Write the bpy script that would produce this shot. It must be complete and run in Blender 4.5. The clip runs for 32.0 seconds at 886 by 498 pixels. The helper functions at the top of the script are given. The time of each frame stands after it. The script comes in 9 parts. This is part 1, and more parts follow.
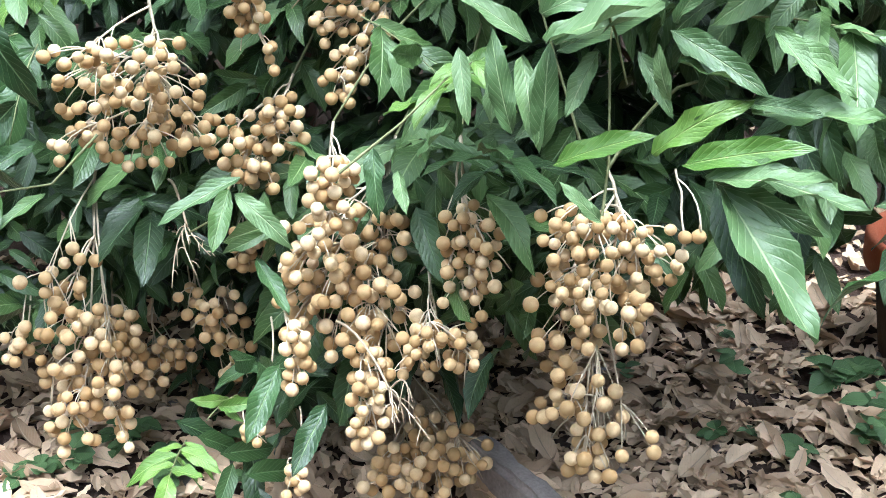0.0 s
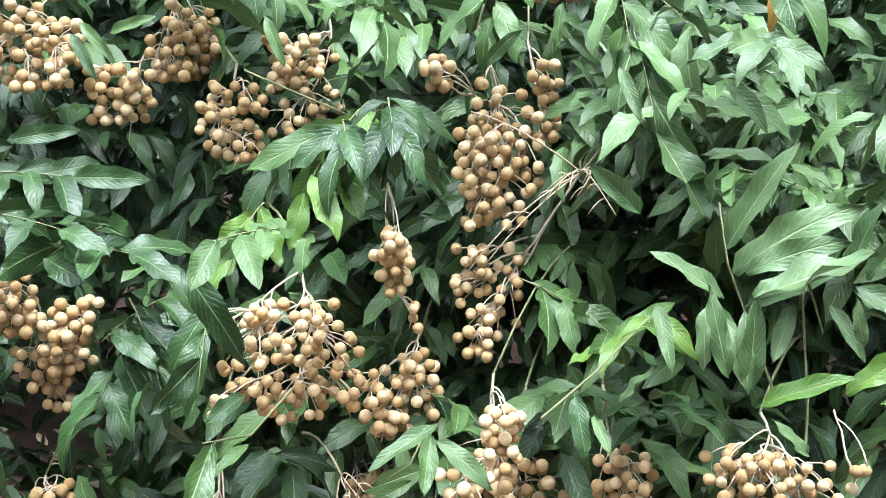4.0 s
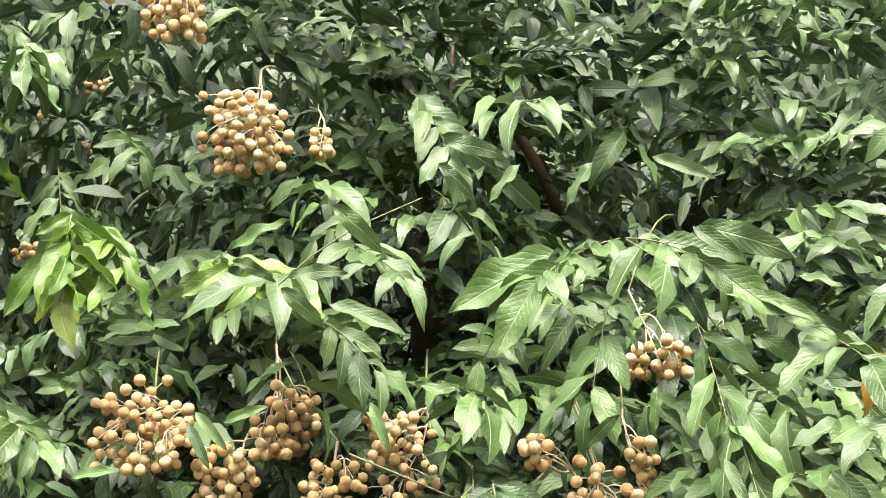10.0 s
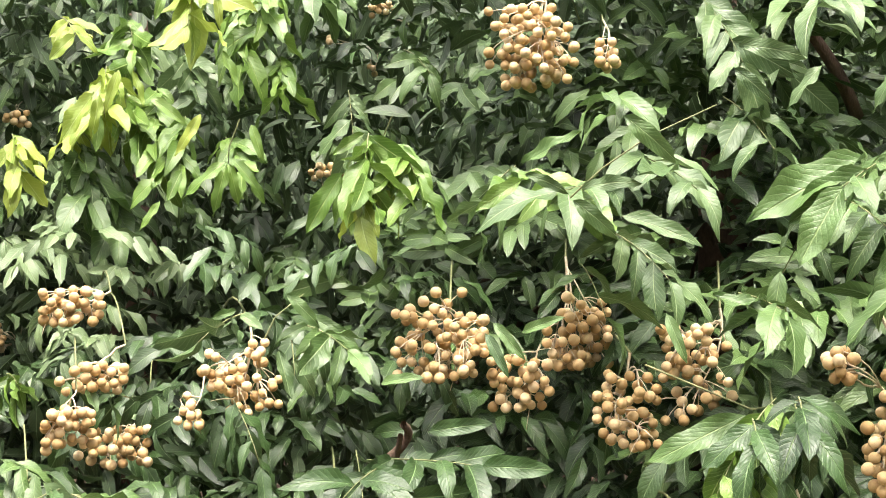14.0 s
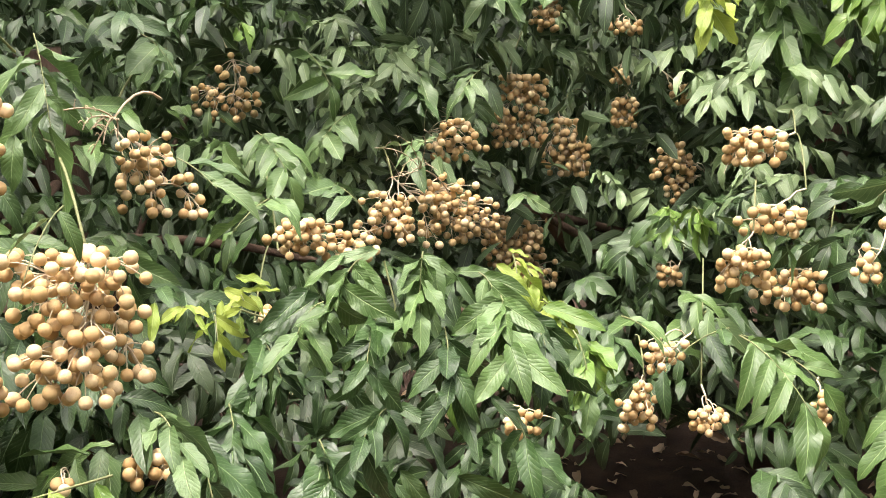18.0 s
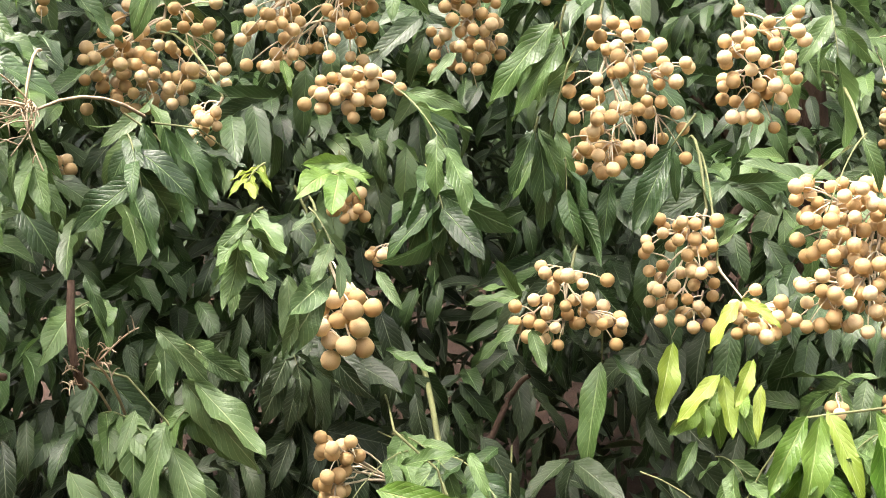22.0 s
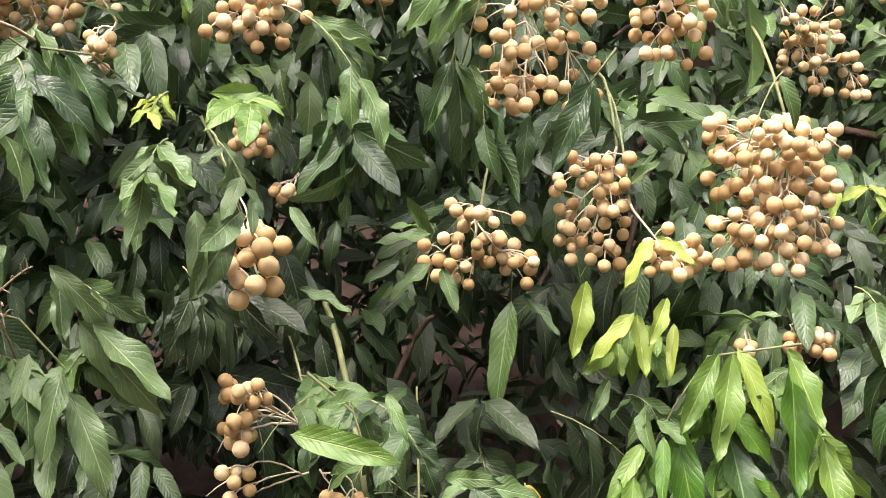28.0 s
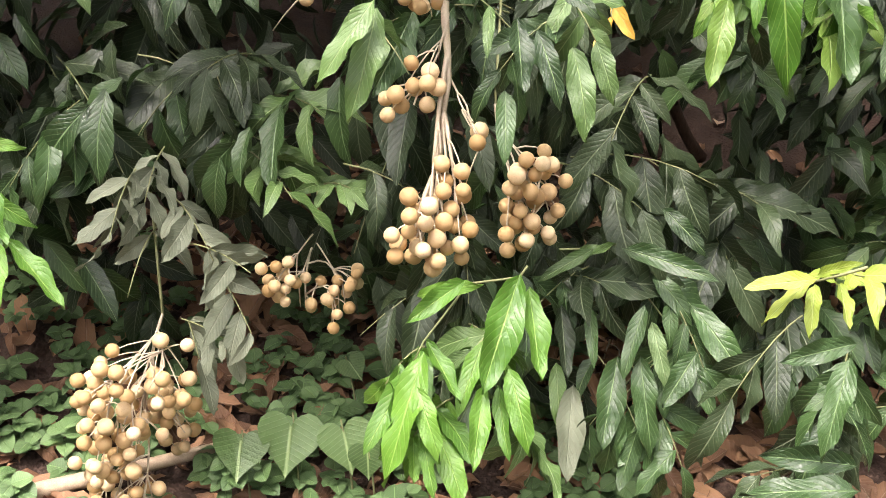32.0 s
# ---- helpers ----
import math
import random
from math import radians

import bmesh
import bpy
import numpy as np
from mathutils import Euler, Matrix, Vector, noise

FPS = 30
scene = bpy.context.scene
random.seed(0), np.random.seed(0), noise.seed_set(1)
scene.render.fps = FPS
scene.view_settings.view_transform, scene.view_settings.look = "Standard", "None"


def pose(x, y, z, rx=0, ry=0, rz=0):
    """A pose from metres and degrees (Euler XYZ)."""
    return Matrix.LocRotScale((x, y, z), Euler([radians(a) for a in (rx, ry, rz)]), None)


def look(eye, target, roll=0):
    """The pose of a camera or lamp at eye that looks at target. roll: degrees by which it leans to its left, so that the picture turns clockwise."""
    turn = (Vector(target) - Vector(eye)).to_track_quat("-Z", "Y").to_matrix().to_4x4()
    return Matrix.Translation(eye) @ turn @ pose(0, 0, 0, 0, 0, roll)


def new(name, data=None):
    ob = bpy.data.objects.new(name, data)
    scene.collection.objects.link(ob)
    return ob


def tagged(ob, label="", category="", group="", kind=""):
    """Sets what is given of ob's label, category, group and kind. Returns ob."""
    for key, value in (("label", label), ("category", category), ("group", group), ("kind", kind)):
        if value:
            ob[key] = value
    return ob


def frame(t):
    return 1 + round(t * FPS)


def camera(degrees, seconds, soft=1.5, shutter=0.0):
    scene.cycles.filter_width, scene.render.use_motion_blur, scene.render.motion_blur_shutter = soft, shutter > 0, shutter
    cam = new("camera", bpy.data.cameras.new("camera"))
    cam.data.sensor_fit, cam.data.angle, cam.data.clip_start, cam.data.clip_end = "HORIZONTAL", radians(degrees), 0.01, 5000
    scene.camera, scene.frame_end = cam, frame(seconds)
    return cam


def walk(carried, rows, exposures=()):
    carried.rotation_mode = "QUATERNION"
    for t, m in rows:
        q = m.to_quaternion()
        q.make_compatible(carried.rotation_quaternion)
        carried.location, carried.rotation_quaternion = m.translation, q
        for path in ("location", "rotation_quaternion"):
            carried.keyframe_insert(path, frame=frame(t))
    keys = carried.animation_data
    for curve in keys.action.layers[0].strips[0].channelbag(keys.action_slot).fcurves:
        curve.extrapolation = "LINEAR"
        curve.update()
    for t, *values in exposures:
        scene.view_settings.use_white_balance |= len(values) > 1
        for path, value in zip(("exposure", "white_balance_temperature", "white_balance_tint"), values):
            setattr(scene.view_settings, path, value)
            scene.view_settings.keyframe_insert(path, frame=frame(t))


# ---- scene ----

cam = camera(41.219, 32.0, soft=0.5)
PATH = [
    (0, look((-0.0000, 0.0000, 1.3296), (-0.0003, 0.9108, 0.9167), -0.449)),
    (0.5, look((-0.0265, -0.0545, 1.3518), (-0.0368, 0.8625, 0.9532), 0.633)),
    (1, look((-0.0722, -0.0693, 1.3423), (-0.1042, 0.8485, 0.9466), 1.836)),
    (1.5, look((-0.1545, -0.0764, 1.3384), (-0.1406, 0.8450, 0.9500), 0.128)),
    (2, look((-0.2523, -0.0935, 1.3272), (-0.1684, 0.8425, 0.9854), -0.311)),
    (2.5, look((-0.3270, -0.1124, 1.3324), (-0.2369, 0.8358, 1.0278), -1.289)),
    (3, look((-0.3469, -0.1064, 1.3428), (-0.2448, 0.8532, 1.0808), -0.571)),
    (3.5, look((-0.3518, -0.1151, 1.3542), (-0.2547, 0.8543, 1.1285), -0.249)),
    (5.5, look((-0.3944, -0.1286, 1.3637), (-0.3736, 0.8582, 1.2032), 0.634)),
    (6, look((-0.4150, -0.1364, 1.3890), (-0.3842, 0.8547, 1.2592), 1.135)),
    (6.5, look((-0.4188, -0.1340, 1.3869), (-0.3949, 0.8627, 1.3083), 1.607)),
    (7, look((-0.4195, -0.1354, 1.3957), (-0.4061, 0.8632, 1.3443), 1.511)),
    (7.5, look((-0.4188, -0.1429, 1.3986), (-0.4039, 0.8565, 1.3648), 1.265)),
    (8, look((-0.4204, -0.1441, 1.4083), (-0.4007, 0.8556, 1.3912), 0.903)),
    (8.5, look((-0.4166, -0.1528, 1.4117), (-0.3947, 0.8469, 1.4155), 0.636)),
    (9, look((-0.4108, -0.1586, 1.4225), (-0.3878, 0.8404, 1.4607), 0.116)),
    (9.5, look((-0.4032, -0.1567, 1.4292), (-0.3656, 0.8403, 1.4972), -0.594)),
    (10, look((-0.4085, -0.1669, 1.4379), (-0.3820, 0.8298, 1.5152), -1.141)),
    (10.5, look((-0.4132, -0.1717, 1.4457), (-0.4021, 0.8233, 1.5454), -1.607)),
    (11, look((-0.4243, -0.1817, 1.4511), (-0.4510, 0.8107, 1.5718), -1.635)),
    (11.5, look((-0.4392, -0.1891, 1.4437), (-0.5196, 0.8020, 1.5501), -0.988)),
    (12, look((-0.4460, -0.1871, 1.4402), (-0.5663, 0.8019, 1.5266), -0.876)),
    (12.5, look((-0.4475, -0.1780, 1.4346), (-0.5936, 0.8090, 1.5008), -0.781)),
    (13, look((-0.4503, -0.1791, 1.4298), (-0.6101, 0.8065, 1.4848), -0.849)),
    (13.5, look((-0.4508, -0.1749, 1.4247), (-0.6185, 0.8103, 1.4588), -1.192)),
    (15.5, look((-0.4466, -0.1591, 1.4825), (-0.8534, 0.7531, 1.4336), -1.641)),
    (16, look((-0.4167, -0.1190, 1.4861), (-0.8891, 0.7598, 1.4182), -1.281)),
    (16.5, look((-0.4222, -0.0926, 1.4746), (-0.9318, 0.7637, 1.3910), -1.581)),
    (17, look((-0.4234, -0.1000, 1.4648), (-1.0187, 0.6968, 1.3611), -0.933)),
    (17.5, look((-0.4266, -0.1056, 1.4630), (-1.0661, 0.6538, 1.3435), -0.791)),
    (18, look((-0.4341, -0.1267, 1.4678), (-1.1313, 0.5785, 1.3392), -0.185)),
    (18.5, look((-0.4361, -0.1324, 1.4682), (-1.1788, 0.5207, 1.3204), -0.939)),
    (19, look((-0.4370, -0.1366, 1.4731), (-1.1976, 0.4934, 1.3165), -0.899)),
    (19.5, look((-0.4432, -0.1497, 1.4719), (-1.2202, 0.4550, 1.2968), -0.081)),
    (20, look((-0.4530, -0.1743, 1.4607), (-1.2715, 0.3692, 1.2744), 0.047)),
    (20.5, look((-0.4594, -0.1863, 1.4590), (-1.3229, 0.2823, 1.2727), 0.110)),
    (21, look((-0.4538, -0.2092, 1.4612), (-1.3540, 0.1798, 1.2655), -0.017)),
    (21.5, look((-0.4667, -0.2453, 1.4558), (-1.4036, 0.0416, 1.2562), -0.556)),
    (22, look((-0.4813, -0.2665, 1.4509), (-1.4418, -0.0480, 1.2787), -0.663)),
    (22.5, look((-0.4985, -0.2925, 1.4417), (-1.4713, -0.1212, 1.2857), -1.451)),
    (23, look((-0.5179, -0.3168, 1.4548), (-1.5045, -0.1766, 1.3708), -1.460)),
    (23.5, look((-0.5161, -0.3151, 1.4689), (-1.5068, -0.1810, 1.4446), -0.946)),
    (24, look((-0.5175, -0.3310, 1.4821), (-1.5091, -0.2019, 1.4943), -0.550)),
    (24.5, look((-0.5175, -0.3272, 1.4961), (-1.5096, -0.2286, 1.5740), -0.190)),
    (26.5, look((-0.5204, -0.2981, 1.5024), (-1.4983, -0.0898, 1.5191), 0.029)),
    (27, look((-0.5315, -0.3216, 1.4706), (-1.4937, -0.0578, 1.4034), -0.241)),
    (27.5, look((-0.5331, -0.3120, 1.4552), (-1.4800, -0.0217, 1.3170), 0.110)),
    (28, look((-0.5404, -0.3043, 1.4336), (-1.4624, 0.0149, 1.2141), 0.740)),
    (28.5, look((-0.5437, -0.3163, 1.4101), (-1.4486, -0.0055, 1.1193), 1.054)),
    (29, look((-0.5449, -0.3265, 1.3866), (-1.4376, -0.0519, 1.0293), 1.545)),
    (29.5, look((-0.5455, -0.3158, 1.3665), (-1.4183, -0.0595, 0.9510), 1.550)),
    (30, look((-0.5404, -0.3115, 1.3668), (-1.3923, -0.0805, 0.8967), 1.286)),
    (30.5, look((-0.5407, -0.3121, 1.3444), (-1.3731, -0.0962, 0.8341), 1.727)),
    (31, look((-0.5492, -0.3019, 1.3219), (-1.3660, -0.1008, 0.7811), 2.445)),
    (31.5, look((-0.5489, -0.3012, 1.3231), (-1.3540, -0.0996, 0.7652), 2.348)),
    (32, look((-0.5485, -0.2885, 1.3128), (-1.3637, -0.0685, 0.7770), 2.364)),
]
walk(cam, PATH, [(0, 2.44, 5300, 8), (4, 2.44, 5500, 9), (8, 2.54, 6800, 14), (13, 2.49, 6840, 13), (15, 2.64, 6850, 13), (18, 2.31, 6900, 14), (20, 2.21, 6900, 14), (22, 2.62, 6900, 15), (24, 2.67, 6800, 13), (26.5, 2.52, 6600, 12), (28, 2.38, 6750, 20), (32, 2.53, 6700, 20)])

# ---- light: an overcast sky, with a broad weak sun high behind the lens ----
world = bpy.data.worlds.new("overcast_sky")
scene.world = world
world.use_nodes = True
wn, wl = world.node_tree.nodes, world.node_tree.links
sky = wn.new("ShaderNodeTexSky")
sky.sky_type, sky.sun_disc = "NISHITA", False
sky.sun_elevation, sky.sun_rotation = radians(76), radians(172)
sky.air_density, sky.dust_density, sky.ozone_density = 1.0, 6.0, 1.0
pale = wn.new("ShaderNodeHueSaturation")
pale.inputs["Saturation"].default_value = 0.35
wl.new(sky.outputs[0], pale.inputs["Color"])
wl.new(pale.outputs[0], wn["Background"].inputs[0])
wn["Background"].inputs[1].default_value = 0.14
sun = new("sun", bpy.data.lights.new("sun", "SUN"))
sun.data.energy, sun.data.angle, sun.data.color = 1.05, radians(28), (1.0, 0.97, 0.92)
sun.matrix_world = look((0.1, -0.7, 3.0), (0, 0, 0))


# ---- materials ----
def material(name, rough=0.6, spec=0.5):
    m = bpy.data.materials.new(name)
    m.use_nodes = True
    bsdf = m.node_tree.nodes["Principled BSDF"]
    bsdf.inputs["Roughness"].default_value = rough
    bsdf.inputs["Specular IOR Level"].default_value = spec
    return m, m.node_tree.nodes, m.node_tree.links, bsdf


def ramp(nodes, stops):
    r = nodes.new("ShaderNodeValToRGB")
    while len(r.color_ramp.elements) < len(stops):
        r.color_ramp.elements.new(0.5)
    for el, (p, c) in zip(r.color_ramp.elements, stops):
        el.position, el.color = p, (*c, 1)
    return r


def mix(nodes, links, a, b, fac, kind="MIX"):
    n = nodes.new("ShaderNodeMix")
    n.data_type, n.blend_type = "RGBA", kind
    for slot, v in ((6, a), (7, b), (0, fac)):
        if isinstance(v, (tuple, float, int)):
            n.inputs[slot].default_value = (*v, 1) if isinstance(v, tuple) else v
        else:
            links.new(v, n.inputs[slot])
    return n.outputs[2]


def maths(nodes, links, op, a, b=0.0):
    n = nodes.new("ShaderNodeMath")
    n.operation = op
    for slot, v in ((0, a), (1, b)):
        if isinstance(v, (float, int)):
            n.inputs[slot].default_value = v
        else:
            links.new(v, n.inputs[slot])
    return n.outputs[0]


def leaf_material(name, dark, light, vein, rough, islands=False, through_light=0.18, spec=0.45):
    """A leaf blade: midrib and side veins along the blade's own length, blotches, and a gloss broken by grain."""
    m, n, l, bsdf = material(name, rough, spec)
    uv = n.new("ShaderNodeUVMap")
    sep = n.new("ShaderNodeSeparateXYZ")
    l.new(uv.outputs[0], sep.inputs[0])
    u, v = sep.outputs[0], sep.outputs[1]
    side = maths(n, l, "ABSOLUTE", maths(n, l, "SUBTRACT", v, 0.5))
    rib = n.new("ShaderNodeMapRange")
    rib.inputs[1].default_value, rib.inputs[2].default_value, rib.inputs[3].default_value, rib.inputs[4].default_value = 0.008, 0.034, 1.0, 0.0
    l.new(side, rib.inputs[0])
    ph = maths(n, l, "SUBTRACT", maths(n, l, "MULTIPLY", u, 11.0), maths(n, l, "MULTIPLY", side, 5.5))
    wave = maths(n, l, "ABSOLUTE", maths(n, l, "SUBTRACT", maths(n, l, "FRACT", ph), 0.5))
    veins = n.new("ShaderNodeMapRange")
    veins.inputs[1].default_value, veins.inputs[2].default_value, veins.inputs[3].default_value, veins.inputs[4].default_value = 0.0, 0.1, 1.0, 0.0
    l.new(wave, veins.inputs[0])
    if islands:
        rnd = n.new("ShaderNodeNewGeometry").outputs["Random Per Island"]
    else:
        rnd = n.new("ShaderNodeObjectInfo").outputs["Random"]
    tc = n.new("ShaderNodeTexCoord")
    big = n.new("ShaderNodeTexNoise")
    big.inputs["Scale"].default_value, big.inputs["Detail"].default_value = (25.0 if islands else 4.0), 3.0
    fine = n.new("ShaderNodeTexNoise")
    fine.inputs["Scale"].default_value, fine.inputs["Detail"].default_value = (260.0 if islands else 40.0), 4.0
    puff = n.new("ShaderNodeTexNoise")
    puff.inputs["Scale"].default_value, puff.inputs["Detail"].default_value = (60.0 if islands else 9.0), 2.0
    l.new(tc.outputs["Object"], puff.inputs["Vector"])
    l.new(tc.outputs["Object"], big.inputs["Vector"])
    l.new(tc.outputs["Object"], fine.inputs["Vector"])
    mixed = maths(n, l, "ADD", maths(n, l, "MULTIPLY", rnd, 0.75), maths(n, l, "MULTIPLY", big.outputs[0], 0.35))
    tone = ramp(n, [(0.12, dark), (0.85, light)])
    l.new(mixed, tone.inputs[0])
    col = mix(n, l, tone.outputs[0], vein, maths(n, l, "MULTIPLY", veins.outputs[0], 0.27))
    col = mix(n, l, col, vein, maths(n, l, "MULTIPLY", rib.outputs[0], 0.8))
    spots = ramp(n, [(0.62, (0, 0, 0)), (0.72, (1, 1, 1))])
    l.new(fine.outputs[0], spots.inputs[0])
    col = mix(n, l, col, (0.16, 0.13, 0.06), maths(n, l, "MULTIPLY", spots.outputs[0], 0.35))
    l.new(col, bsdf.inputs["Base Color"])
    rr = n.new("ShaderNodeMapRange")
    rr.inputs[3].default_value, rr.inputs[4].default_value = rough - 0.1, rough + 0.14
    l.new(big.outputs[0], rr.inputs[0])
    l.new(rr.outputs[0], bsdf.inputs["Roughness"])
    bump = n.new("ShaderNodeBump")
    bump.inputs["Strength"].default_value, bump.inputs["Distance"].default_value = 0.85, 0.003
    hgt = maths(n, l, "SUBTRACT", maths(n, l, "ADD", maths(n, l, "MULTIPLY", fine.outputs[0], 0.3), maths(n, l, "ADD", maths(n, l, "MULTIPLY", puff.outputs[0], 0.7), maths(n, l, "MULTIPLY", wave, 0.16))), maths(n, l, "ADD", maths(n, l, "MULTIPLY", veins.outputs[0], 0.1), maths(n, l, "MULTIPLY", rib.outputs[0], 0.4)))
    l.new(hgt, bump.inputs["Height"])
    l.new(bump.outputs[0], bsdf.inputs["Normal"])
    trans = n.new("ShaderNodeBsdfTranslucent")
    l.new(mix(n, l, col, light, 0.5), trans.inputs["Color"])
    both = n.new("ShaderNodeMixShader")
    both.inputs[0].default_value = through_light * (0.5 if islands else 1.0)
    l.new(bsdf.outputs[0], both.inputs[1])
    l.new(trans.outputs[0], both.inputs[2])
    l.new(both.outputs[0], n["Material Output"].inputs[0])
    return m


LEAF = {
    "deep": leaf_material("deep_green_leaf", (0.015, 0.036, 0.011), (0.042, 0.090, 0.025), (0.21, 0.31, 0.13), 0.33),
    "mid": leaf_material("mid_green_leaf", (0.040, 0.084, 0.018), (0.092, 0.165, 0.047), (0.28, 0.38, 0.16), 0.36),
    "pale": leaf_material("pale_green_leaf", (0.048, 0.096, 0.029), (0.112, 0.182, 0.066), (0.35, 0.43, 0.22), 0.38),
    "fresh": leaf_material("fresh_green_leaf", (0.062, 0.135, 0.018), (0.135, 0.235, 0.04), (0.34, 0.44, 0.14), 0.34, through_light=0.22),
    "lime": leaf_material("lime_young_leaf", (0.15, 0.235, 0.025), (0.30, 0.375, 0.06), (0.48, 0.56, 0.2), 0.38, through_light=0.26),
    "vivid": leaf_material("vivid_green_leaf", (0.042, 0.125, 0.013), (0.105, 0.235, 0.028), (0.30, 0.46, 0.11), 0.33, through_light=0.26),
    "amber": leaf_material("amber_dying_leaf", (0.34, 0.17, 0.025), (0.55, 0.34, 0.05), (0.5, 0.36, 0.12), 0.5, through_light=0.3),
    # dull grey-green leaf, its colour darkened to stand in for shade
    "dull": leaf_material("dull_leaf_shade_dark", (0.014, 0.026, 0.010), (0.038, 0.062, 0.025), (0.20, 0.24, 0.14), 0.36, spec=0.34),
    "dusty": leaf_material("dusty_green_leaf", (0.075, 0.092, 0.055), (0.165, 0.19, 0.12), (0.26, 0.28, 0.19), 0.6),
}
FOLIAGE = {
    "deep": leaf_material("deep_foliage", (0.013, 0.032, 0.009), (0.042, 0.086, 0.023), (0.18, 0.27, 0.12), 0.36, True),
    "mid": leaf_material("mid_foliage", (0.036, 0.074, 0.017), (0.088, 0.155, 0.045), (0.26, 0.35, 0.15), 0.37, True),
    # mid foliage lightened in colour to stand in for bright light on it
    "light": leaf_material("lit_tone_foliage", (0.075, 0.125, 0.048), (0.165, 0.235, 0.105), (0.34, 0.42, 0.22), 0.37, True),
    # the same shade-darkened tone for the joined foliage
    "dull": leaf_material("dull_foliage_shade_dark", (0.011, 0.021, 0.008), (0.033, 0.054, 0.021), (0.17, 0.20, 0.13), 0.38, True, spec=0.28),
    # leaves deep in the crowns, colour lowered to deepen the shade there
    "far": leaf_material("inner_shade_foliage", (0.016, 0.034, 0.012), (0.062, 0.102, 0.039), (0.2, 0.3, 0.14), 0.5, True),
    "weed": leaf_material("weed_leaf", (0.05, 0.10, 0.03), (0.115, 0.20, 0.07), (0.16, 0.28, 0.09), 0.5, True),
    # red-brown dead leaf, with the trees' shade darkened into its colour
    "russet": leaf_material("russet_dead_leaf_shade", (0.09, 0.041, 0.02), (0.32, 0.175, 0.085), (0.3, 0.2, 0.13), 0.7, True, 0.08),
    "dead": leaf_material("dead_leaf", (0.32, 0.21, 0.12), (0.82, 0.62, 0.41), (0.5, 0.4, 0.3), 0.75, True, 0.08),
}


def skin_material():
    m, n, l, bsdf = material("longan_skin", 0.62, 0.35)
    tc = n.new("ShaderNodeTexCoord")
    info = n.new("ShaderNodeObjectInfo")
    shift = n.new("ShaderNodeVectorMath")
    shift.operation = "ADD"
    l.new(tc.outputs["Object"], shift.inputs[0])
    l.new(info.outputs["Random"], shift.inputs[1])
    blot = n.new("ShaderNodeTexNoise")
    blot.inputs["Scale"].default_value, blot.inputs["Detail"].default_value = 70.0, 4.0
    cell = n.new("ShaderNodeTexVoronoi")
    cell.inputs["Scale"].default_value = 620.0
    for t in (blot, cell):
        l.new(shift.outputs[0], t.inputs["Vector"])
    tone = ramp(n, [(0.0, (0.385, 0.25, 0.102)), (0.5, (0.59, 0.42, 0.205)), (1.0, (0.765, 0.60, 0.36))])
    l.new(info.outputs["Random"], tone.inputs[0])
    col = mix(n, l, tone.outputs[0], (0.34, 0.19, 0.075), maths(n, l, "MULTIPLY", maths(n, l, "POWER", blot.outputs[0], 2.0), 0.8))
    sp = ramp(n, [(0.05, (1, 1, 1)), (0.3, (0, 0, 0))])
    l.new(cell.outputs[0], sp.inputs[0])
    col = mix(n, l, col, (0.30, 0.17, 0.07), maths(n, l, "MULTIPLY", sp.outputs[0], 0.5))
    l.new(col, bsdf.inputs["Base Color"])
    bump = n.new("ShaderNodeBump")
    bump.inputs["Strength"].default_value, bump.inputs["Distance"].default_value = 0.4, 0.0006
    l.new(cell.outputs[0], bump.inputs["Height"])
    l.new(bump.outputs[0], bsdf.inputs["Normal"])
    return m


def grained(name, a, b, rough, scale, bumpy=0.004, stretch=(1, 1, 1)):
    """A rough natural surface with broad blotches and fine grain."""
    m, n, l, bsdf = material(name, rough, 0.3)
    tc = n.new("ShaderNodeTexCoord")
    mp = n.new("ShaderNodeMapping")
    mp.inputs["Scale"].default_value = stretch
    l.new(tc.outputs["Object"], mp.inputs[0])
    big, fine = n.new("ShaderNodeTexNoise"), n.new("ShaderNodeTexNoise")
    big.inputs["Scale"].default_value, big.inputs["Detail"].default_value = scale, 5.0
    fine.inputs["Scale"].default_value, fine.inputs["Detail"].default_value = scale * 14, 5.0
    for t in (big, fine):
        l.new(mp.outputs[0], t.inputs["Vector"])
    tone = ramp(n, [(0.3, a), (0.7, b)])
    l.new(maths(n, l, "ADD", maths(n, l, "MULTIPLY", big.outputs[0], 0.6), maths(n, l, "MULTIPLY", fine.outputs[0], 0.4)), tone.inputs[0])
    l.new(tone.outputs[0], bsdf.inputs["Base Color"])
    bump = n.new("ShaderNodeBump")
    bump.inputs["Strength"].default_value, bump.inputs["Distance"].default_value = 0.7, bumpy
    l.new(fine.outputs[0], bump.inputs["Height"])
    l.new(bump.outputs[0], bsdf.inputs["Normal"])
    return m


SKIN = skin_material()
STALK = grained("pale_stalk_bark", (0.40, 0.33, 0.22), (0.66, 0.57, 0.42), 0.7, 40, 0.001)
BARE = grained("dry_stalk_bark", (0.22, 0.16, 0.10), (0.50, 0.40, 0.27), 0.75, 50, 0.001)
TWIG = grained("green_twig", (0.095, 0.108, 0.042), (0.24, 0.25, 0.115), 0.6, 30, 0.001)
BARK = grained("brown_bark", (0.045, 0.026, 0.018), (0.15, 0.095, 0.065), 0.85, 18, 0.006, (1, 1, 0.35))
SOIL = grained("dark_soil", (0.03, 0.018, 0.013), (0.095, 0.058, 0.04), 0.95, 9, 0.02)
CONCRETE = grained("weathered_concrete", (0.24, 0.20, 0.18), (0.46, 0.41, 0.37), 0.9, 12, 0.004)
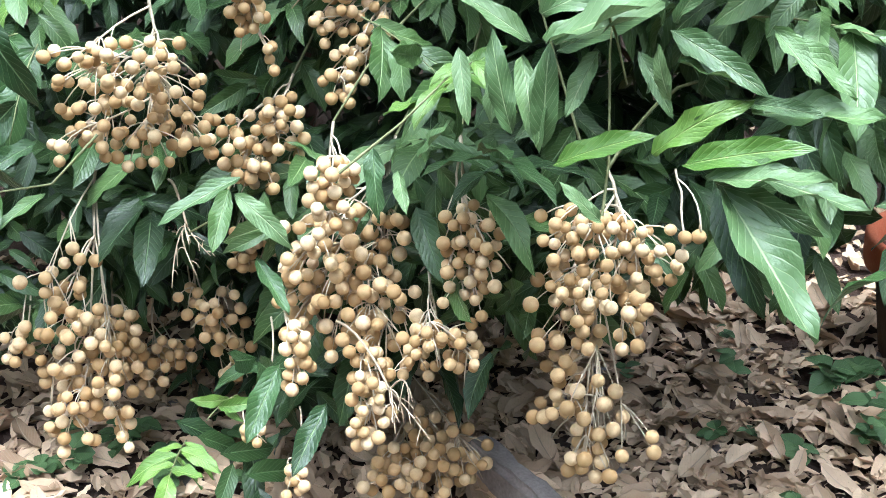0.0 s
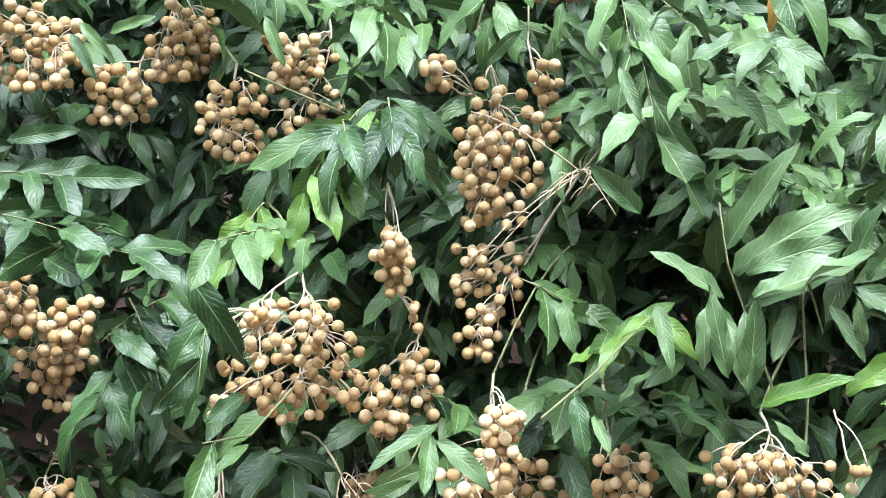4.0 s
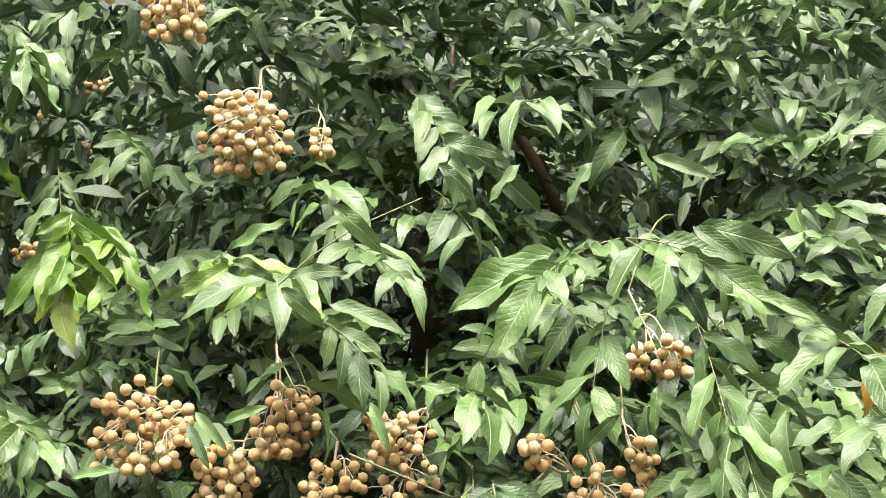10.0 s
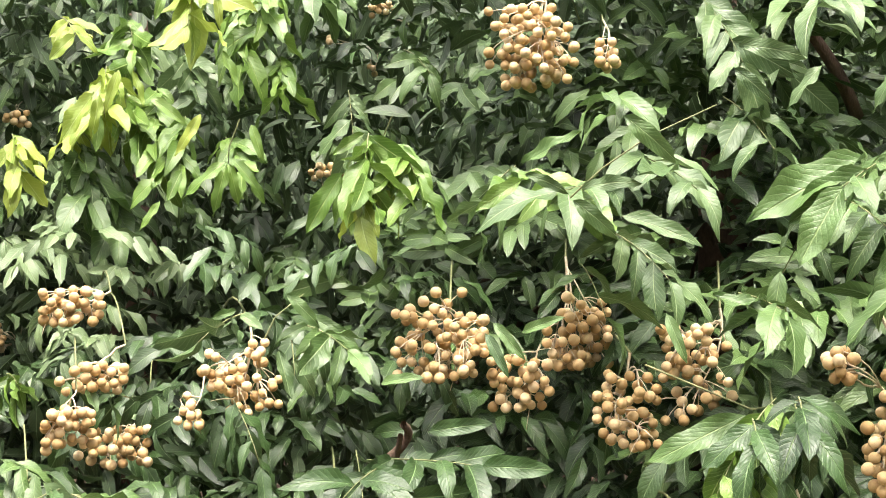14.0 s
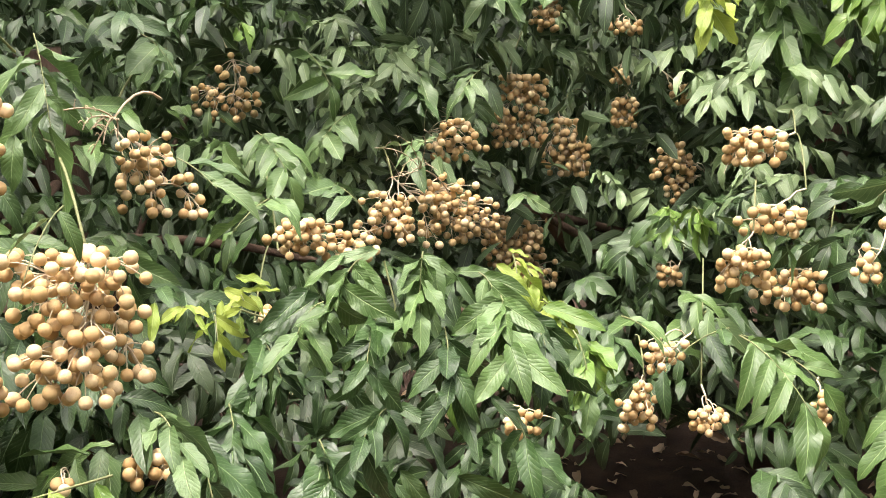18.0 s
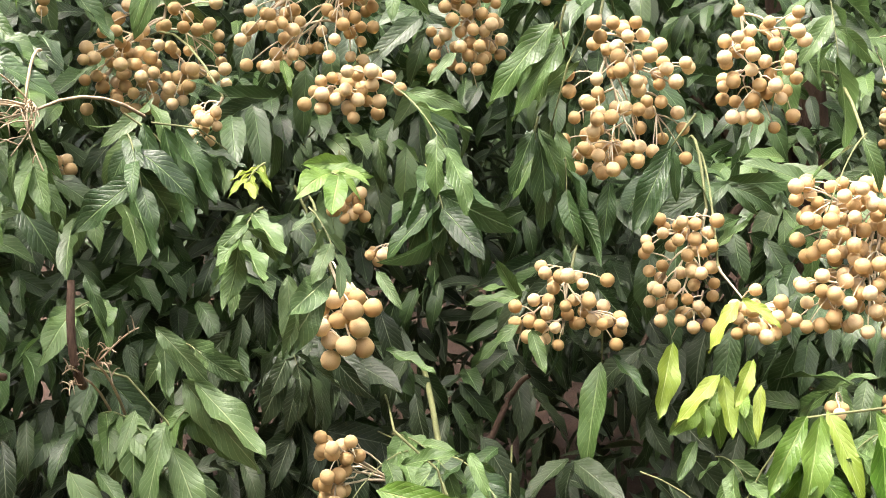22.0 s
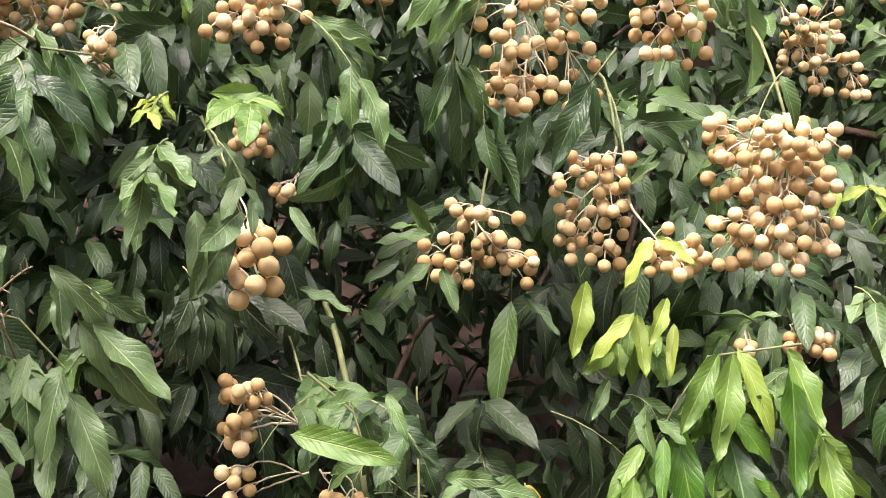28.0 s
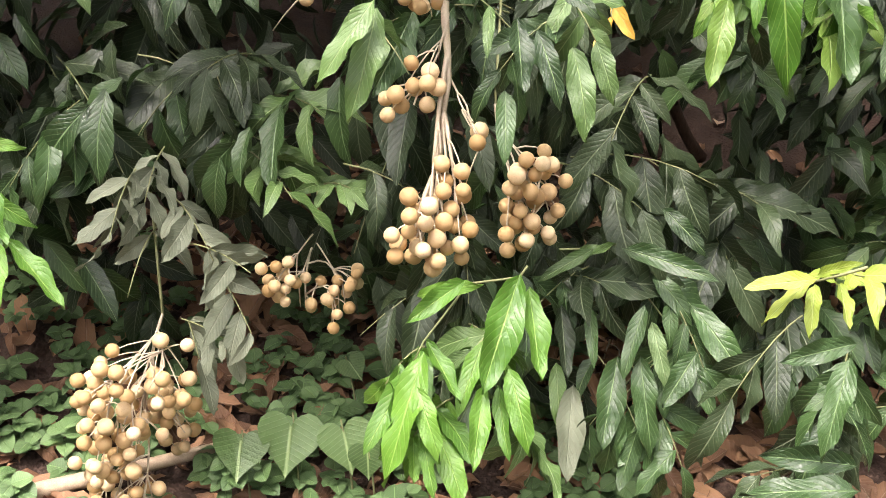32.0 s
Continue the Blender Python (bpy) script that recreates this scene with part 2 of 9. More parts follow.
TERRACOTTA = grained("terracotta", (0.30, 0.075, 0.03), (0.48, 0.14, 0.06), 0.7, 15, 0.002)
STONE = grained("grey_pebble", (0.16, 0.13, 0.12), (0.38, 0.34, 0.31), 0.85, 30, 0.002)
WOODS = grained("distant_wood_green", (0.01, 0.02, 0.01), (0.05, 0.085, 0.035), 0.8, 3.0, 0.1)
CABLE = grained("black_cable", (0.015, 0.015, 0.016), (0.03, 0.03, 0.03), 0.6, 30, 0.0005)


# ---- builders ----
rng = np.random.default_rng(7)
UP = Vector((0, 0, 1))


def part(name, mesh, parent, label="", matrix=None, kind=""):
    ob = new(name, mesh)
    ob.parent = parent
    if matrix is not None:
        ob.matrix_basis = matrix
    return tagged(ob, label, kind=kind)


def mesh_from(name, verts, faces, mat, uvs=None, smooth=True):
    me = bpy.data.meshes.new(name)
    me.from_pydata(verts, [], faces)
    me.materials.append(mat)
    if uvs is not None:
        layer = me.uv_layers.new(name="UVMap")
        flat = np.asarray(uvs, np.float32)[np.array([i for f in faces for i in f])]
        layer.data.foreach_set("uv", flat.ravel())
    if smooth:
        me.shade_smooth()
    return me


def tubes(lines, sides=5):
    """Verts and faces of round stems. Each line: rows of x, y, z, radius."""
    verts, faces = [], []
    for line in lines:
        line = np.asarray(line, float)
        pts, rad = line[:, :3], line[:, 3]
        d = np.gradient(pts, axis=0)
        d /= np.linalg.norm(d, axis=1)[:, None] + 1e-9
        ref = np.where(np.abs(d[:, 2:3]) > 0.9, (1.0, 0, 0), (0, 0, 1.0))
        a = np.cross(d, ref)
        a /= np.linalg.norm(a, axis=1)[:, None] + 1e-9
        b = np.cross(d, a)
        base = len(verts)
        for i in range(len(pts)):
            for k in range(sides):
                w = 2 * math.pi * k / sides
                verts.append(tuple(pts[i] + rad[i] * (math.cos(w) * a[i] + math.sin(w) * b[i])))
        for i in range(len(pts) - 1):
            for k in range(sides):
                k2 = (k + 1) % sides
                faces.append((base + i * sides + k, base + i * sides + k2, base + (i + 1) * sides + k2, base + (i + 1) * sides + k))
        faces.append(tuple(base + (len(pts) - 1) * sides + k for k in range(sides)))
    return verts, faces


def curve(a, b, sag, r0, r1, steps=6):
    """A stem from a to b that bends by the vector sag in its middle."""
    a, b, sag = np.asarray(a, float), np.asarray(b, float), np.asarray(sag, float)
    t = np.linspace(0, 1, steps)[:, None]
    p = a * (1 - t) + b * t + sag * 4 * t * (1 - t)
    return np.hstack([p, r0 + (r1 - r0) * t])


def leaf_shape(width, bend, fold, ripple, twist, seed, along=10, blunt=1.0, bites=0.0, rows=(-1.0, -0.5, 0.0, 0.5, 1.0)):
    """A blade of length 1 along +x, top towards +z, with a short stalk, rippled edges and a bend towards its tip."""
    r = np.random.default_rng(seed)
    ph, ph2 = r.uniform(0, 6.28, 2)
    verts, uvs, faces = [], [], []
    ang, x, z = 0.0, 0.0, 0.0
    for i in range(along + 1):
        t = i / along
        half = width * 1.1 * (1 - abs(2 * t ** (0.9 * blunt) - 1) ** 2.2) ** 0.85 + 0.006 * (1 - t)
        half *= 1 + 0.05 * math.sin(9 * t + ph2)
        nip = [1.0 if r.uniform() > bites or not 1 < i < along - 1 else r.uniform(0.45, 0.8) for _ in rows]
        tw = twist * t
        for s, n in zip(rows, nip):
            s = s * n if abs(s) == 1 else s
            zz = fold * half * abs(s) + ripple * width * abs(s) ** 2 * math.sin(14 * t + ph + (1.5 if s > 0 else 0))
            y, zr = half * s * math.cos(tw) - zz * math.sin(tw), half * s * math.sin(tw) + zz * math.cos(tw)
            verts.append((x - zr * math.sin(-ang), y, z + zr * math.cos(ang)))
            uvs.append((t, 0.5 + s * 0.5))
        ang = -bend * (t ** 1.2)
        x, z = x + math.cos(ang) / along, z + math.sin(ang) / along
    for i in range(along):
        for k in range(len(rows) - 1):
            a = i * len(rows) + k
            faces.append((a, a + len(rows), a + len(rows) + 1, a + 1))
    return verts, faces, uvs


SHAPES = [
    leaf_shape(0.142, 0.35, 0.35, 0.22, 0.3, 1), leaf_shape(0.158, 0.85, 0.25, 0.32, -0.5, 2), leaf_shape(0.128, 1.25, 0.5, 0.22, 0.6, 3),
    leaf_shape(0.165, 0.15, 0.5, 0.34, -0.6, 4, bites=0.1), leaf_shape(0.150, 0.6, 0.15, 0.38, 0.8, 5), leaf_shape(0.128, 1.0, 0.7, 0.18, -0.3, 6, bites=0.06),
]
LOW = [leaf_shape(0.135, 0.5, 0.35, 0.0, 0.2, 11, 5, rows=(-1.0, 0.0, 1.0)), leaf_shape(0.15, 0.9, 0.3, 0.0, -0.2, 12, 5, rows=(-1.0, 0.0, 1.0)), leaf_shape(0.125, 0.25, 0.5, 0.0, 0.3, 13, 5, rows=(-1.0, 0.0, 1.0))]
FULL = [leaf_shape(0.142, 0.35, 0.35, 0.25, 0.3, 1, 6), leaf_shape(0.158, 0.85, 0.25, 0.3, -0.5, 2, 6), leaf_shape(0.128, 1.2, 0.5, 0.25, 0.6, 3, 6)]
LEAF_MESH = {tone: [mesh_from("leaf", v, f, mat, uv) for v, f, uv in SHAPES] for tone, mat in LEAF.items()}


def turn_to(d, up):
    """Rotation with x along d and z as near to up as can be."""
    x = np.asarray(d, float)
    x = x / (np.linalg.norm(x) + 1e-9)
    y = np.cross(up, x)
    y = y / (np.linalg.norm(y) + 1e-9)
    return np.stack([x, y, np.cross(x, y)], 1)


class Foliage:
    """Gathers many leaves of one tone into a single mesh."""

    def __init__(self, shapes):
        self.shapes, self.rows = shapes, []

    def add(self, place, rot, size):
        self.rows.append((place, rot * size, rng.integers(len(self.shapes))))

    def mesh(self, name, mat):
        vs, uvs, fs, base = [], [], [], 0
        parts = [(np.array(v), np.array(f), np.array(u)) for v, f, u in self.shapes]
        for place, m, k in self.rows:
            v, f, u = parts[k]
            vs.append(v @ m.T + place)
            fs.append(f + base)
            uvs.append(u)
            base += len(v)
        me = bpy.data.meshes.new(name)
        vs, fs, uvs = np.concatenate(vs).astype(np.float32), np.concatenate(fs).astype(np.int32), np.concatenate(uvs).astype(np.float32)
        me.vertices.add(len(vs))
        me.vertices.foreach_set("co", vs.ravel())
        me.loops.add(fs.size)
        me.loops.foreach_set("vertex_index", fs.ravel())
        me.polygons.add(len(fs))
        me.polygons.foreach_set("loop_start", np.arange(0, fs.size, 4, dtype=np.int32))
        me.update(calc_edges=True)
        layer = me.uv_layers.new(name="UVMap")
        layer.data.foreach_set("uv", uvs[fs.ravel()].ravel())
        me.materials.append(mat)
        me.shade_smooth()
        return me


def tree(name, x, y, label, category="tree"):
    ob = new(name)
    ob.location = (x, y, 0)
    return tagged(ob, label, category)


def local(tree_ob, p):
    return np.asarray(p, float) - np.array(tree_ob.location)


CENTRE = np.array([-0.45, -0.18, 1.4])   # the open spot that the crowns face
GAPS = []       # open tapering gaps between the leaves: two ends and their radii
HANGING = []    # the fruit, before which few leaves hang


def gap(x0, y0, z0, r0, x1, y1, z1, r1):
    a, ab = np.array([x0, y0, z0]), np.array([x1 - x0, y1 - y0, z1 - z0])
    if z1 > 0.0 and ab @ ab < 6.0:
        ab, r1 = ab * 0.6, r0 + (r1 - r0) * 0.6
    GAPS.append((*a, *(ab / (ab @ ab)), *ab, r0, r1 - r0))


def is_open(p, fruit_only=False):
    """Whether a leaf at p would stand in a gap or before hanging fruit."""
    if not fruit_only:
        ap = p - HOLLOW[:, :3]
        t = np.sum(ap * HOLLOW[:, 3:6], 1)
        off = np.linalg.norm(ap - t[:, None] * HOLLOW[:, 6:9], axis=1)
        if np.any((t > 0) & (t < 1) & (off < HOLLOW[:, 9] + HOLLOW[:, 10] * t)):
            return True
    o = p - HANG[:, :3]
    along = np.sum(o * HANG[:, 3:6], 1)
    across = np.abs(o[:, 0] * HANG[:, 4] - o[:, 1] * HANG[:, 3]) / np.hypot(HANG[:, 3], HANG[:, 4])
    high = np.abs(o[:, 2] - along * HANG[:, 5])
    return bool(np.any((along > -0.02) & (along < 0.9) & (across < HANG[:, 6]) & (high < HANG[:, 7])))



def spray(tree_ob, p, aim, n, size, tone, hang, stock=None, keen=False):
    """A twig with leaflets, paired along it or, where it hangs much, spreading all round its end; with stock the leaves go
    into that foliage, else each is a piece under the twig."""
    p, aim = local(tree_ob, p), np.asarray(aim, float)
    aim = aim / np.linalg.norm(aim)
    whorl = hang > 0.95
    length = size * ((0.35 + 0.07 * n) if whorl else (0.5 + 0.15 * n))
    droop = np.array([0, 0, -1.0]) * min(hang, 1.1)
    lean = aim + (0.2 if whorl else 0.45) * droop
    tip = p + length * lean / (np.linalg.norm(lean) + 1e-9)
    line = curve(p, tip, -0.12 * length * droop, 0.0015, 0.0008)
    leaves, first = [], 1.0
    place = np.array(tree_ob.location)
    out = CENTRE - place - p
    out[2] = 0
    out /= np.linalg.norm(out) + 1e-9
    face = np.array([0, 0, 1.0]) + out * rng.uniform(0.0, 0.9) + rng.normal(0, 0.4, 3)
    for i in range(n):
        t = 0.12 + 0.88 * i / max(1, n - 1)
        k = t * 5
        a = min(4, int(k))
        base = line[a, :3] * (1 - k + a) + line[a + 1, :3] * (k - a)
        along = line[a + 1, :3] - line[a, :3]
        along /= np.linalg.norm(along) + 1e-9
        if whorl:
            w = i * 2.4 + rng.uniform(-0.5, 0.5)
            d = np.array([math.cos(w), math.sin(w), 0]) * rng.uniform(0.6, 1.3) + along * 0.35 + out * 0.35 + droop * rng.uniform(0.25, 1.05) + rng.normal(0, 0.15, 3)
        else:
            side = np.cross(along, (0, 0, 1.0)) * (1 if i % 2 else -1)
            side /= np.linalg.norm(side) + 1e-9
            d = along * rng.uniform(0.35, 0.95) + side * rng.uniform(0.5, 1.0) * (0.25 if i == n - 1 else 1) + droop * rng.uniform(0.3, 1.0) + rng.normal(0, 0.2, 3)
        up = face + rng.normal(0, 0.3, 3)
        long = size * rng.uniform(0.62, 1.15)
        middle = base + place + 0.5 * long * d / np.linalg.norm(d) + droop * 0.1 * long
        if is_open(middle, keen):
            continue
        first = min(first, t)
        leaves.append((base, turn_to(d, up), long))
    if len(leaves) < (2 if keen else max(2, 0.6 * n)):
        return
    if stock is not None:
        for row in leaves:
            stock.add(*row)
        return
    v, f = tubes([line[int(first * 5):]], 4)
    twig = part("branch", mesh_from("branch", v, f, TWIG), tree_ob)
    for base, rot, s in leaves:
        m = Matrix.Translation(base) @ Matrix(rot.tolist()).to_4x4() @ Matrix.Diagonal((s, s, s, 1))
        part("leaf", LEAF_MESH[tone][rng.integers(len(SHAPES))], twig, "", m)


FRUIT_D = 0.0238


def fruit_mesh(seed):
    bm = bmesh.new()
    bmesh.ops.create_uvsphere(bm, u_segments=12, v_segments=8, radius=FRUIT_D / 2)
    r = random.Random(seed)
    for v in bm.verts:
        v.co += v.co.normalized() * 0.0005 * noise.noise(v.co * 120 + Vector((seed, 0, 0)))
        v.co.z *= r.uniform(0.995, 1.0) * (0.94 + 0.03 * (seed % 3))
    top = max(bm.verts, key=lambda v: v.co.z)
    top.co.z -= 0.0012
    me = bpy.data.meshes.new("fruit")
    bm.to_mesh(me)
    bm.free()
    me.materials.append(SKIN)
    me.shade_smooth()
    return me


FRUITS = [fruit_mesh(i) for i in range(3)]


def bunch(x, y, z, half_w, half_h, count, sx, sy, sz, wide, thick=1.0):
    """A hanging panicle of longans, each wide across, round (x, y, z), its stem starting at (sx, sy, sz)."""
    c, top = np.array([x, y, z]), np.array([sx, sy, sz])
    ob = new("fruit_bunch")
    ob.location = c
    size = "large dense" if count > 55 else "medium" if count > 20 else "small sparse"
    tagged(ob, f"{size} bunch of round tan longans hanging from pale stems", "fruit bunch", "longan bunches on the trees")
    out = CENTRE - c
    out[2] = 0
    out /= np.linalg.norm(out)
    side = np.cross((0, 0, 1.0), out)
    half_w, half_h = max(half_w - wide / 2, 0.004), max(half_h - wide / 2, 0.004)
    deep = min(max(0.55 * min(half_w, half_h) + 0.012, 0.02), 0.1)
    eye_way = CENTRE - c
    HANGING.append((*c, *(eye_way / np.linalg.norm(eye_way)), half_w + 0.012, half_h + 0.012))
    placed = []
    lobes = []
    for _ in range(2 + count // 9):
        b = rng.uniform(-0.86, 0.86, 3)
        lobes.append(b * (1, 1, 1) if b[2] < 0.3 else b * (0.75, 1, 1))
    apart = wide * 0.94
    for tries in range(count * 60):
        if len(placed) >= count:
            break
        b = lobes[rng.integers(len(lobes))]
        q = np.clip(b + rng.normal(0, 0.26 + 0.3 * tries / (count * 60), 3) * (1, 1, 1.15), -1.02, 1.02)
        p = q[0] * half_w * side + q[1] * deep * out + np.array([0, 0, q[2] * half_h])
        if all(np.sum((p - o) ** 2) > apart * apart for o in placed):
            placed.append(p)
    rel = top - c
    thick = thick * (0.6 if count < 12 else 0.8 if count < 40 else 1.0)
    foot = np.array([0, 0, -half_h * 0.55]) + side * half_w * rng.uniform(-0.2, 0.2)
    rachis = curve(rel, foot, side * rng.normal(0, 0.1) * np.linalg.norm(rel - foot) * 0.6 + out * -0.01, 0.0029 * thick, 0.0013, 9)
    rachis[1:-1, :3] += np.cumsum(rng.normal(0, 0.0022, (7, 3)), 0) * np.array([1, 1, 1, 1, 0.7, 0.45, 0.2])[:, None]
    lines = [rachis]
    if count > 12:
        root = rel - out * 0.36 + np.array([0, 0, 0.07]) + rng.normal(0, 0.06, 3)
        v, f = tubes([curve(root, rel, (0, 0, 0.04), 0.0025 * thick, 0.0025 * thick)], 5)
        part("stem", mesh_from("stem", v, f, TWIG), ob, "greenish brown bearing twig")
    arms = [rachis]
    for b in lobes:
        end = b[0] * half_w * side + b[1] * deep * out + np.array([0, 0, b[2] * half_h])
        above = [i for i in range(1, 8) if rachis[i, 2] > end[2] + 0.01] or [1]
        k = above[-1] if rng.uniform() < 0.4 else above[rng.integers(len(above))]
        arm = curve(rachis[k, :3], end, rng.normal(0, 0.008, 3) + (0, 0, 0.01), 0.0020 * thick, 0.0012)
        arms.append(arm)
        lines.append(arm)
        if rng.uniform() < 0.5:
            d = rng.normal(0, 1, 3) * (0.02, 0.02, 0.015) + (0, 0, -0.025)
            lines.append(curve(end, end + d, (0, 0, 0.004), 0.0013, 0.0008, 4))
    for p in placed:
        arm = min(arms, key=lambda a: np.min(np.sum((a[1:, :3] - p) ** 2, 1) + 4 * np.maximum(0, p[2] - a[1:, 2]) ** 2))
        j = int(np.argmin(np.sum((arm[1:, :3] - p) ** 2, 1))) + 1
        j = max(1, j - 1)
        lines.append(curve(arm[j, :3], p, (0, 0, 0.005), 0.0013, 0.0009, 4))
    v, f = tubes(lines, 4)
    part("stalk", mesh_from("stalk", v, f, STALK), ob, "branching pale tan stalk")
    for i, p in enumerate(placed):
        m = Matrix.Translation(p) @ Euler(rng.uniform(0, 6.28, 3)).to_matrix().to_4x4() @ Matrix.Diagonal((*([rng.uniform(0.86, 1.08) * wide / FRUIT_D] * 3), 1))
        part("fruit", FRUITS[i % 3], ob, "", m)


# ---- ground ----
def ground_height(x, y):
    return 0.035 * noise.noise(Vector((x * 0.9, y * 0.9, 0))) + 0.014 * noise.noise(Vector((x * 4.1, y * 4.1, 3)))


def build_ground():
    xs = sorted(set(np.round(np.concatenate([np.linspace(-6, 5, 111), [-400, -120, -40, -14, -9, 8, 14, 40, 120, 400]]), 3)))
    ys = sorted(set(np.round(np.concatenate([np.linspace(-4, 7, 111), [-400, -120, -40, -14, -8, 10, 16, 40, 120, 400]]), 3)))
    verts = [(x, y, ground_height(x, y)) for y in ys for x in xs]
    w = len(xs)
    faces = [(j * w + i, j * w + i + 1, (j + 1) * w + i + 1, (j + 1) * w + i) for j in range(len(ys) - 1) for i in range(w - 1)]
    ob = new("ground", mesh_from("ground", verts, faces, SOIL))
    tagged(ob, "dark brown bare soil under the fruit trees", "ground", kind="structure")


build_ground()
DEAD = [leaf_shape(0.17, b, f, 0.3, t, s, 6) for b, f, t, s in ((0.9, 0.5, 0.6, 31), (-0.8, 0.6, -0.5, 32), (1.5, 0.3, 0.9, 33), (0.4, 0.8, -0.3, 34))]
WEED = [leaf_shape(0.40, 0.3, 0.2, 0.05, 0.1, 41, 6, 0.9), leaf_shape(0.36, 0.6, 0.25, 0.05, -0.1, 42, 6, 0.9)]


def litter(cx, cy, rx, ry, count, stock, small=0.045, large=0.11):
    for _ in range(count):
        x, y = cx + rng.normal(0, rx), cy + rng.normal(0, ry)
        a = rng.uniform(0, 6.28)
        d = np.array([math.cos(a), math.sin(a), rng.normal(0.03, 0.1)])
        up = np.array([0, 0, 1.0]) + rng.normal(0, 0.25, 3)
        stock.add(np.array([x, y, ground_height(x, y) + rng.uniform(0.004, 0.022)]), turn_to(d, up), rng.uniform(small, large))


dead = Foliage(DEAD)
litter(0.62, 2.16, 0.8, 0.7, 3600, dead)
litter(0.45, 1.95, 0.5, 0.45, 2600, dead, 0.02, 0.05)
litter(-0.72, 1.97, 0.6, 0.5, 1300, dead)
litter(-0.72, 1.90, 0.5, 0.4, 1200, dead, 0.02, 0.05)
litter(-2.823, 3.476, 1.0, 0.8, 350, dead)
tagged(new("leaf_litter", dead.mesh("leaf_litter", FOLIAGE["dead"])), "dry curled pale brown fallen leaves strewn over the soil", "fallen leaves", kind="stuff")
# russet litter under the left tree, shade included in its dark colour
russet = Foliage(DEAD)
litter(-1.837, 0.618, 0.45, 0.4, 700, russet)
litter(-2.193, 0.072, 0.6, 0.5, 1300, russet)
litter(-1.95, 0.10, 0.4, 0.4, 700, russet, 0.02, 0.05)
tagged(new("leaf_litter", russet.mesh("leaf_litter", FOLIAGE["russet"])), "russet fallen leaves, coloured darker for the trees' shade", "fallen leaves", kind="stuff")


def weed_patch(cx, cy, rx, ry, plants, size, stock):
    for _ in range(plants):
        x, y = cx + rng.normal(0, rx), cy + rng.normal(0, ry)
        z, high = ground_height(x, y), rng.uniform(0.02, 0.09)
        a0 = rng.uniform(0, 6.28)
        for k in range(rng.integers(4, 8)):
            a = a0 + k * 2.4
            d = np.array([math.cos(a), math.sin(a), rng.uniform(-0.1, 0.35)])
            stock.add(np.array([x, y, z + high * rng.uniform(0.5, 1)]), turn_to(d, (0, 0, 1.0) + rng.normal(0, 0.2, 3)), size * rng.uniform(0.7, 1.3))


weeds = Foliage(WEED)
weed_patch(-2.122, -0.506, 0.3, 0.25, 260, 0.03, weeds)
weed_patch(-1.870, -0.036, 0.45, 0.08, 150, 0.03, weeds)
weed_patch(-1.807, 0.310, 0.3, 0.06, 90, 0.03, weeds)
weed_patch(0.89, 2.11, 0.1, 0.1, 16, 0.05, weeds)
weed_patch(-0.53, 1.89, 0.15, 0.08, 14, 0.04, weeds)
weed_patch(0.69, 1.99, 0.3, 0.2, 10, 0.03, weeds)
tagged(new("ground_weeds", weeds.mesh("ground_weeds", FOLIAGE["weed"])), "low green weeds with small rounded leaves growing from soil", "weeds", kind="stuff")


def pebbles(cx, cy, rx, ry, count):
    for _ in range(count):
        x, y = cx + rng.normal(0, rx), cy + rng.normal(0, ry)
        bm = bmesh.new()
        bmesh.ops.create_icosphere(bm, subdivisions=2, radius=1)
        for v in bm.verts:
            v.co *= 1 + 0.25 * noise.noise(v.co * 1.3 + Vector((x * 9, y * 9, 0)))
        me = bpy.data.meshes.new("pebble")
        bm.to_mesh(me)
        bm.free()
        me.materials.append(STONE)
        ob = new("pebble", me)
        s = rng.uniform(0.008, 0.022)
        ob.matrix_basis = Matrix.Translation((x, y, ground_height(x, y) + s * 0.4)) @ Matrix.Diagonal((s * 1.4, s, s * 0.7, 1))
        tagged(ob, "small grey pebble lying on the soil", "pebble", "pebbles on the soil")


pebbles(0.62, 2.16, 0.5, 0.4, 22)
pebbles(-0.72, 1.97, 0.3, 0.3, 10)
# ---- small things on the ground ----
def kerb(x0, y0, x1, y1):
    """A low weathered concrete edging stone with worn edges."""
    d = Vector((x1 - x0, y1 - y0, 0))
    bm = bmesh.new()
    bmesh.ops.create_cube(bm, size=1)
    bmesh.ops.scale(bm, vec=(d.length + 0.1, 0.055, 0.14), verts=bm.verts)
    bmesh.ops.bevel(bm, geom=bm.edges[:], offset=0.012, segments=3, affect="EDGES")
    bmesh.ops.subdivide_edges(bm, edges=[e for e in bm.edges if e.calc_length() > 0.1], cuts=8, use_grid_fill=True)
    for v in bm.verts:
        v.co += Vector((0, 1, 1)) * 0.004 * noise.noise(v.co * 22)
    me = bpy.data.meshes.new("edging_stone")
    bm.to_mesh(me)
    bm.free()
    me.materials.append(CONCRETE)
    ob = new("edging_stone", me)
    ob.matrix_basis = Matrix.Translation(((x0 + x1) / 2, (y0 + y1) / 2, 0.05)) @ Matrix.Rotation(math.atan2(d.y, d.x), 4, "Z")
    tagged(ob, "chipped grey concrete edging stone set in the soil", "edging stone")


def fallen_stick(x0, y0, x1, y1):
    v, f = tubes([curve((x0, y0, 0.02), (x1, y1, 0.03), (0.01, 0.02, 0.01), 0.014, 0.009, 9)], 8)
    tagged(new("fallen_stick", mesh_from("fallen_stick", v, f, BARE)), "bare grey weathered stick lying on the ground", "stick")


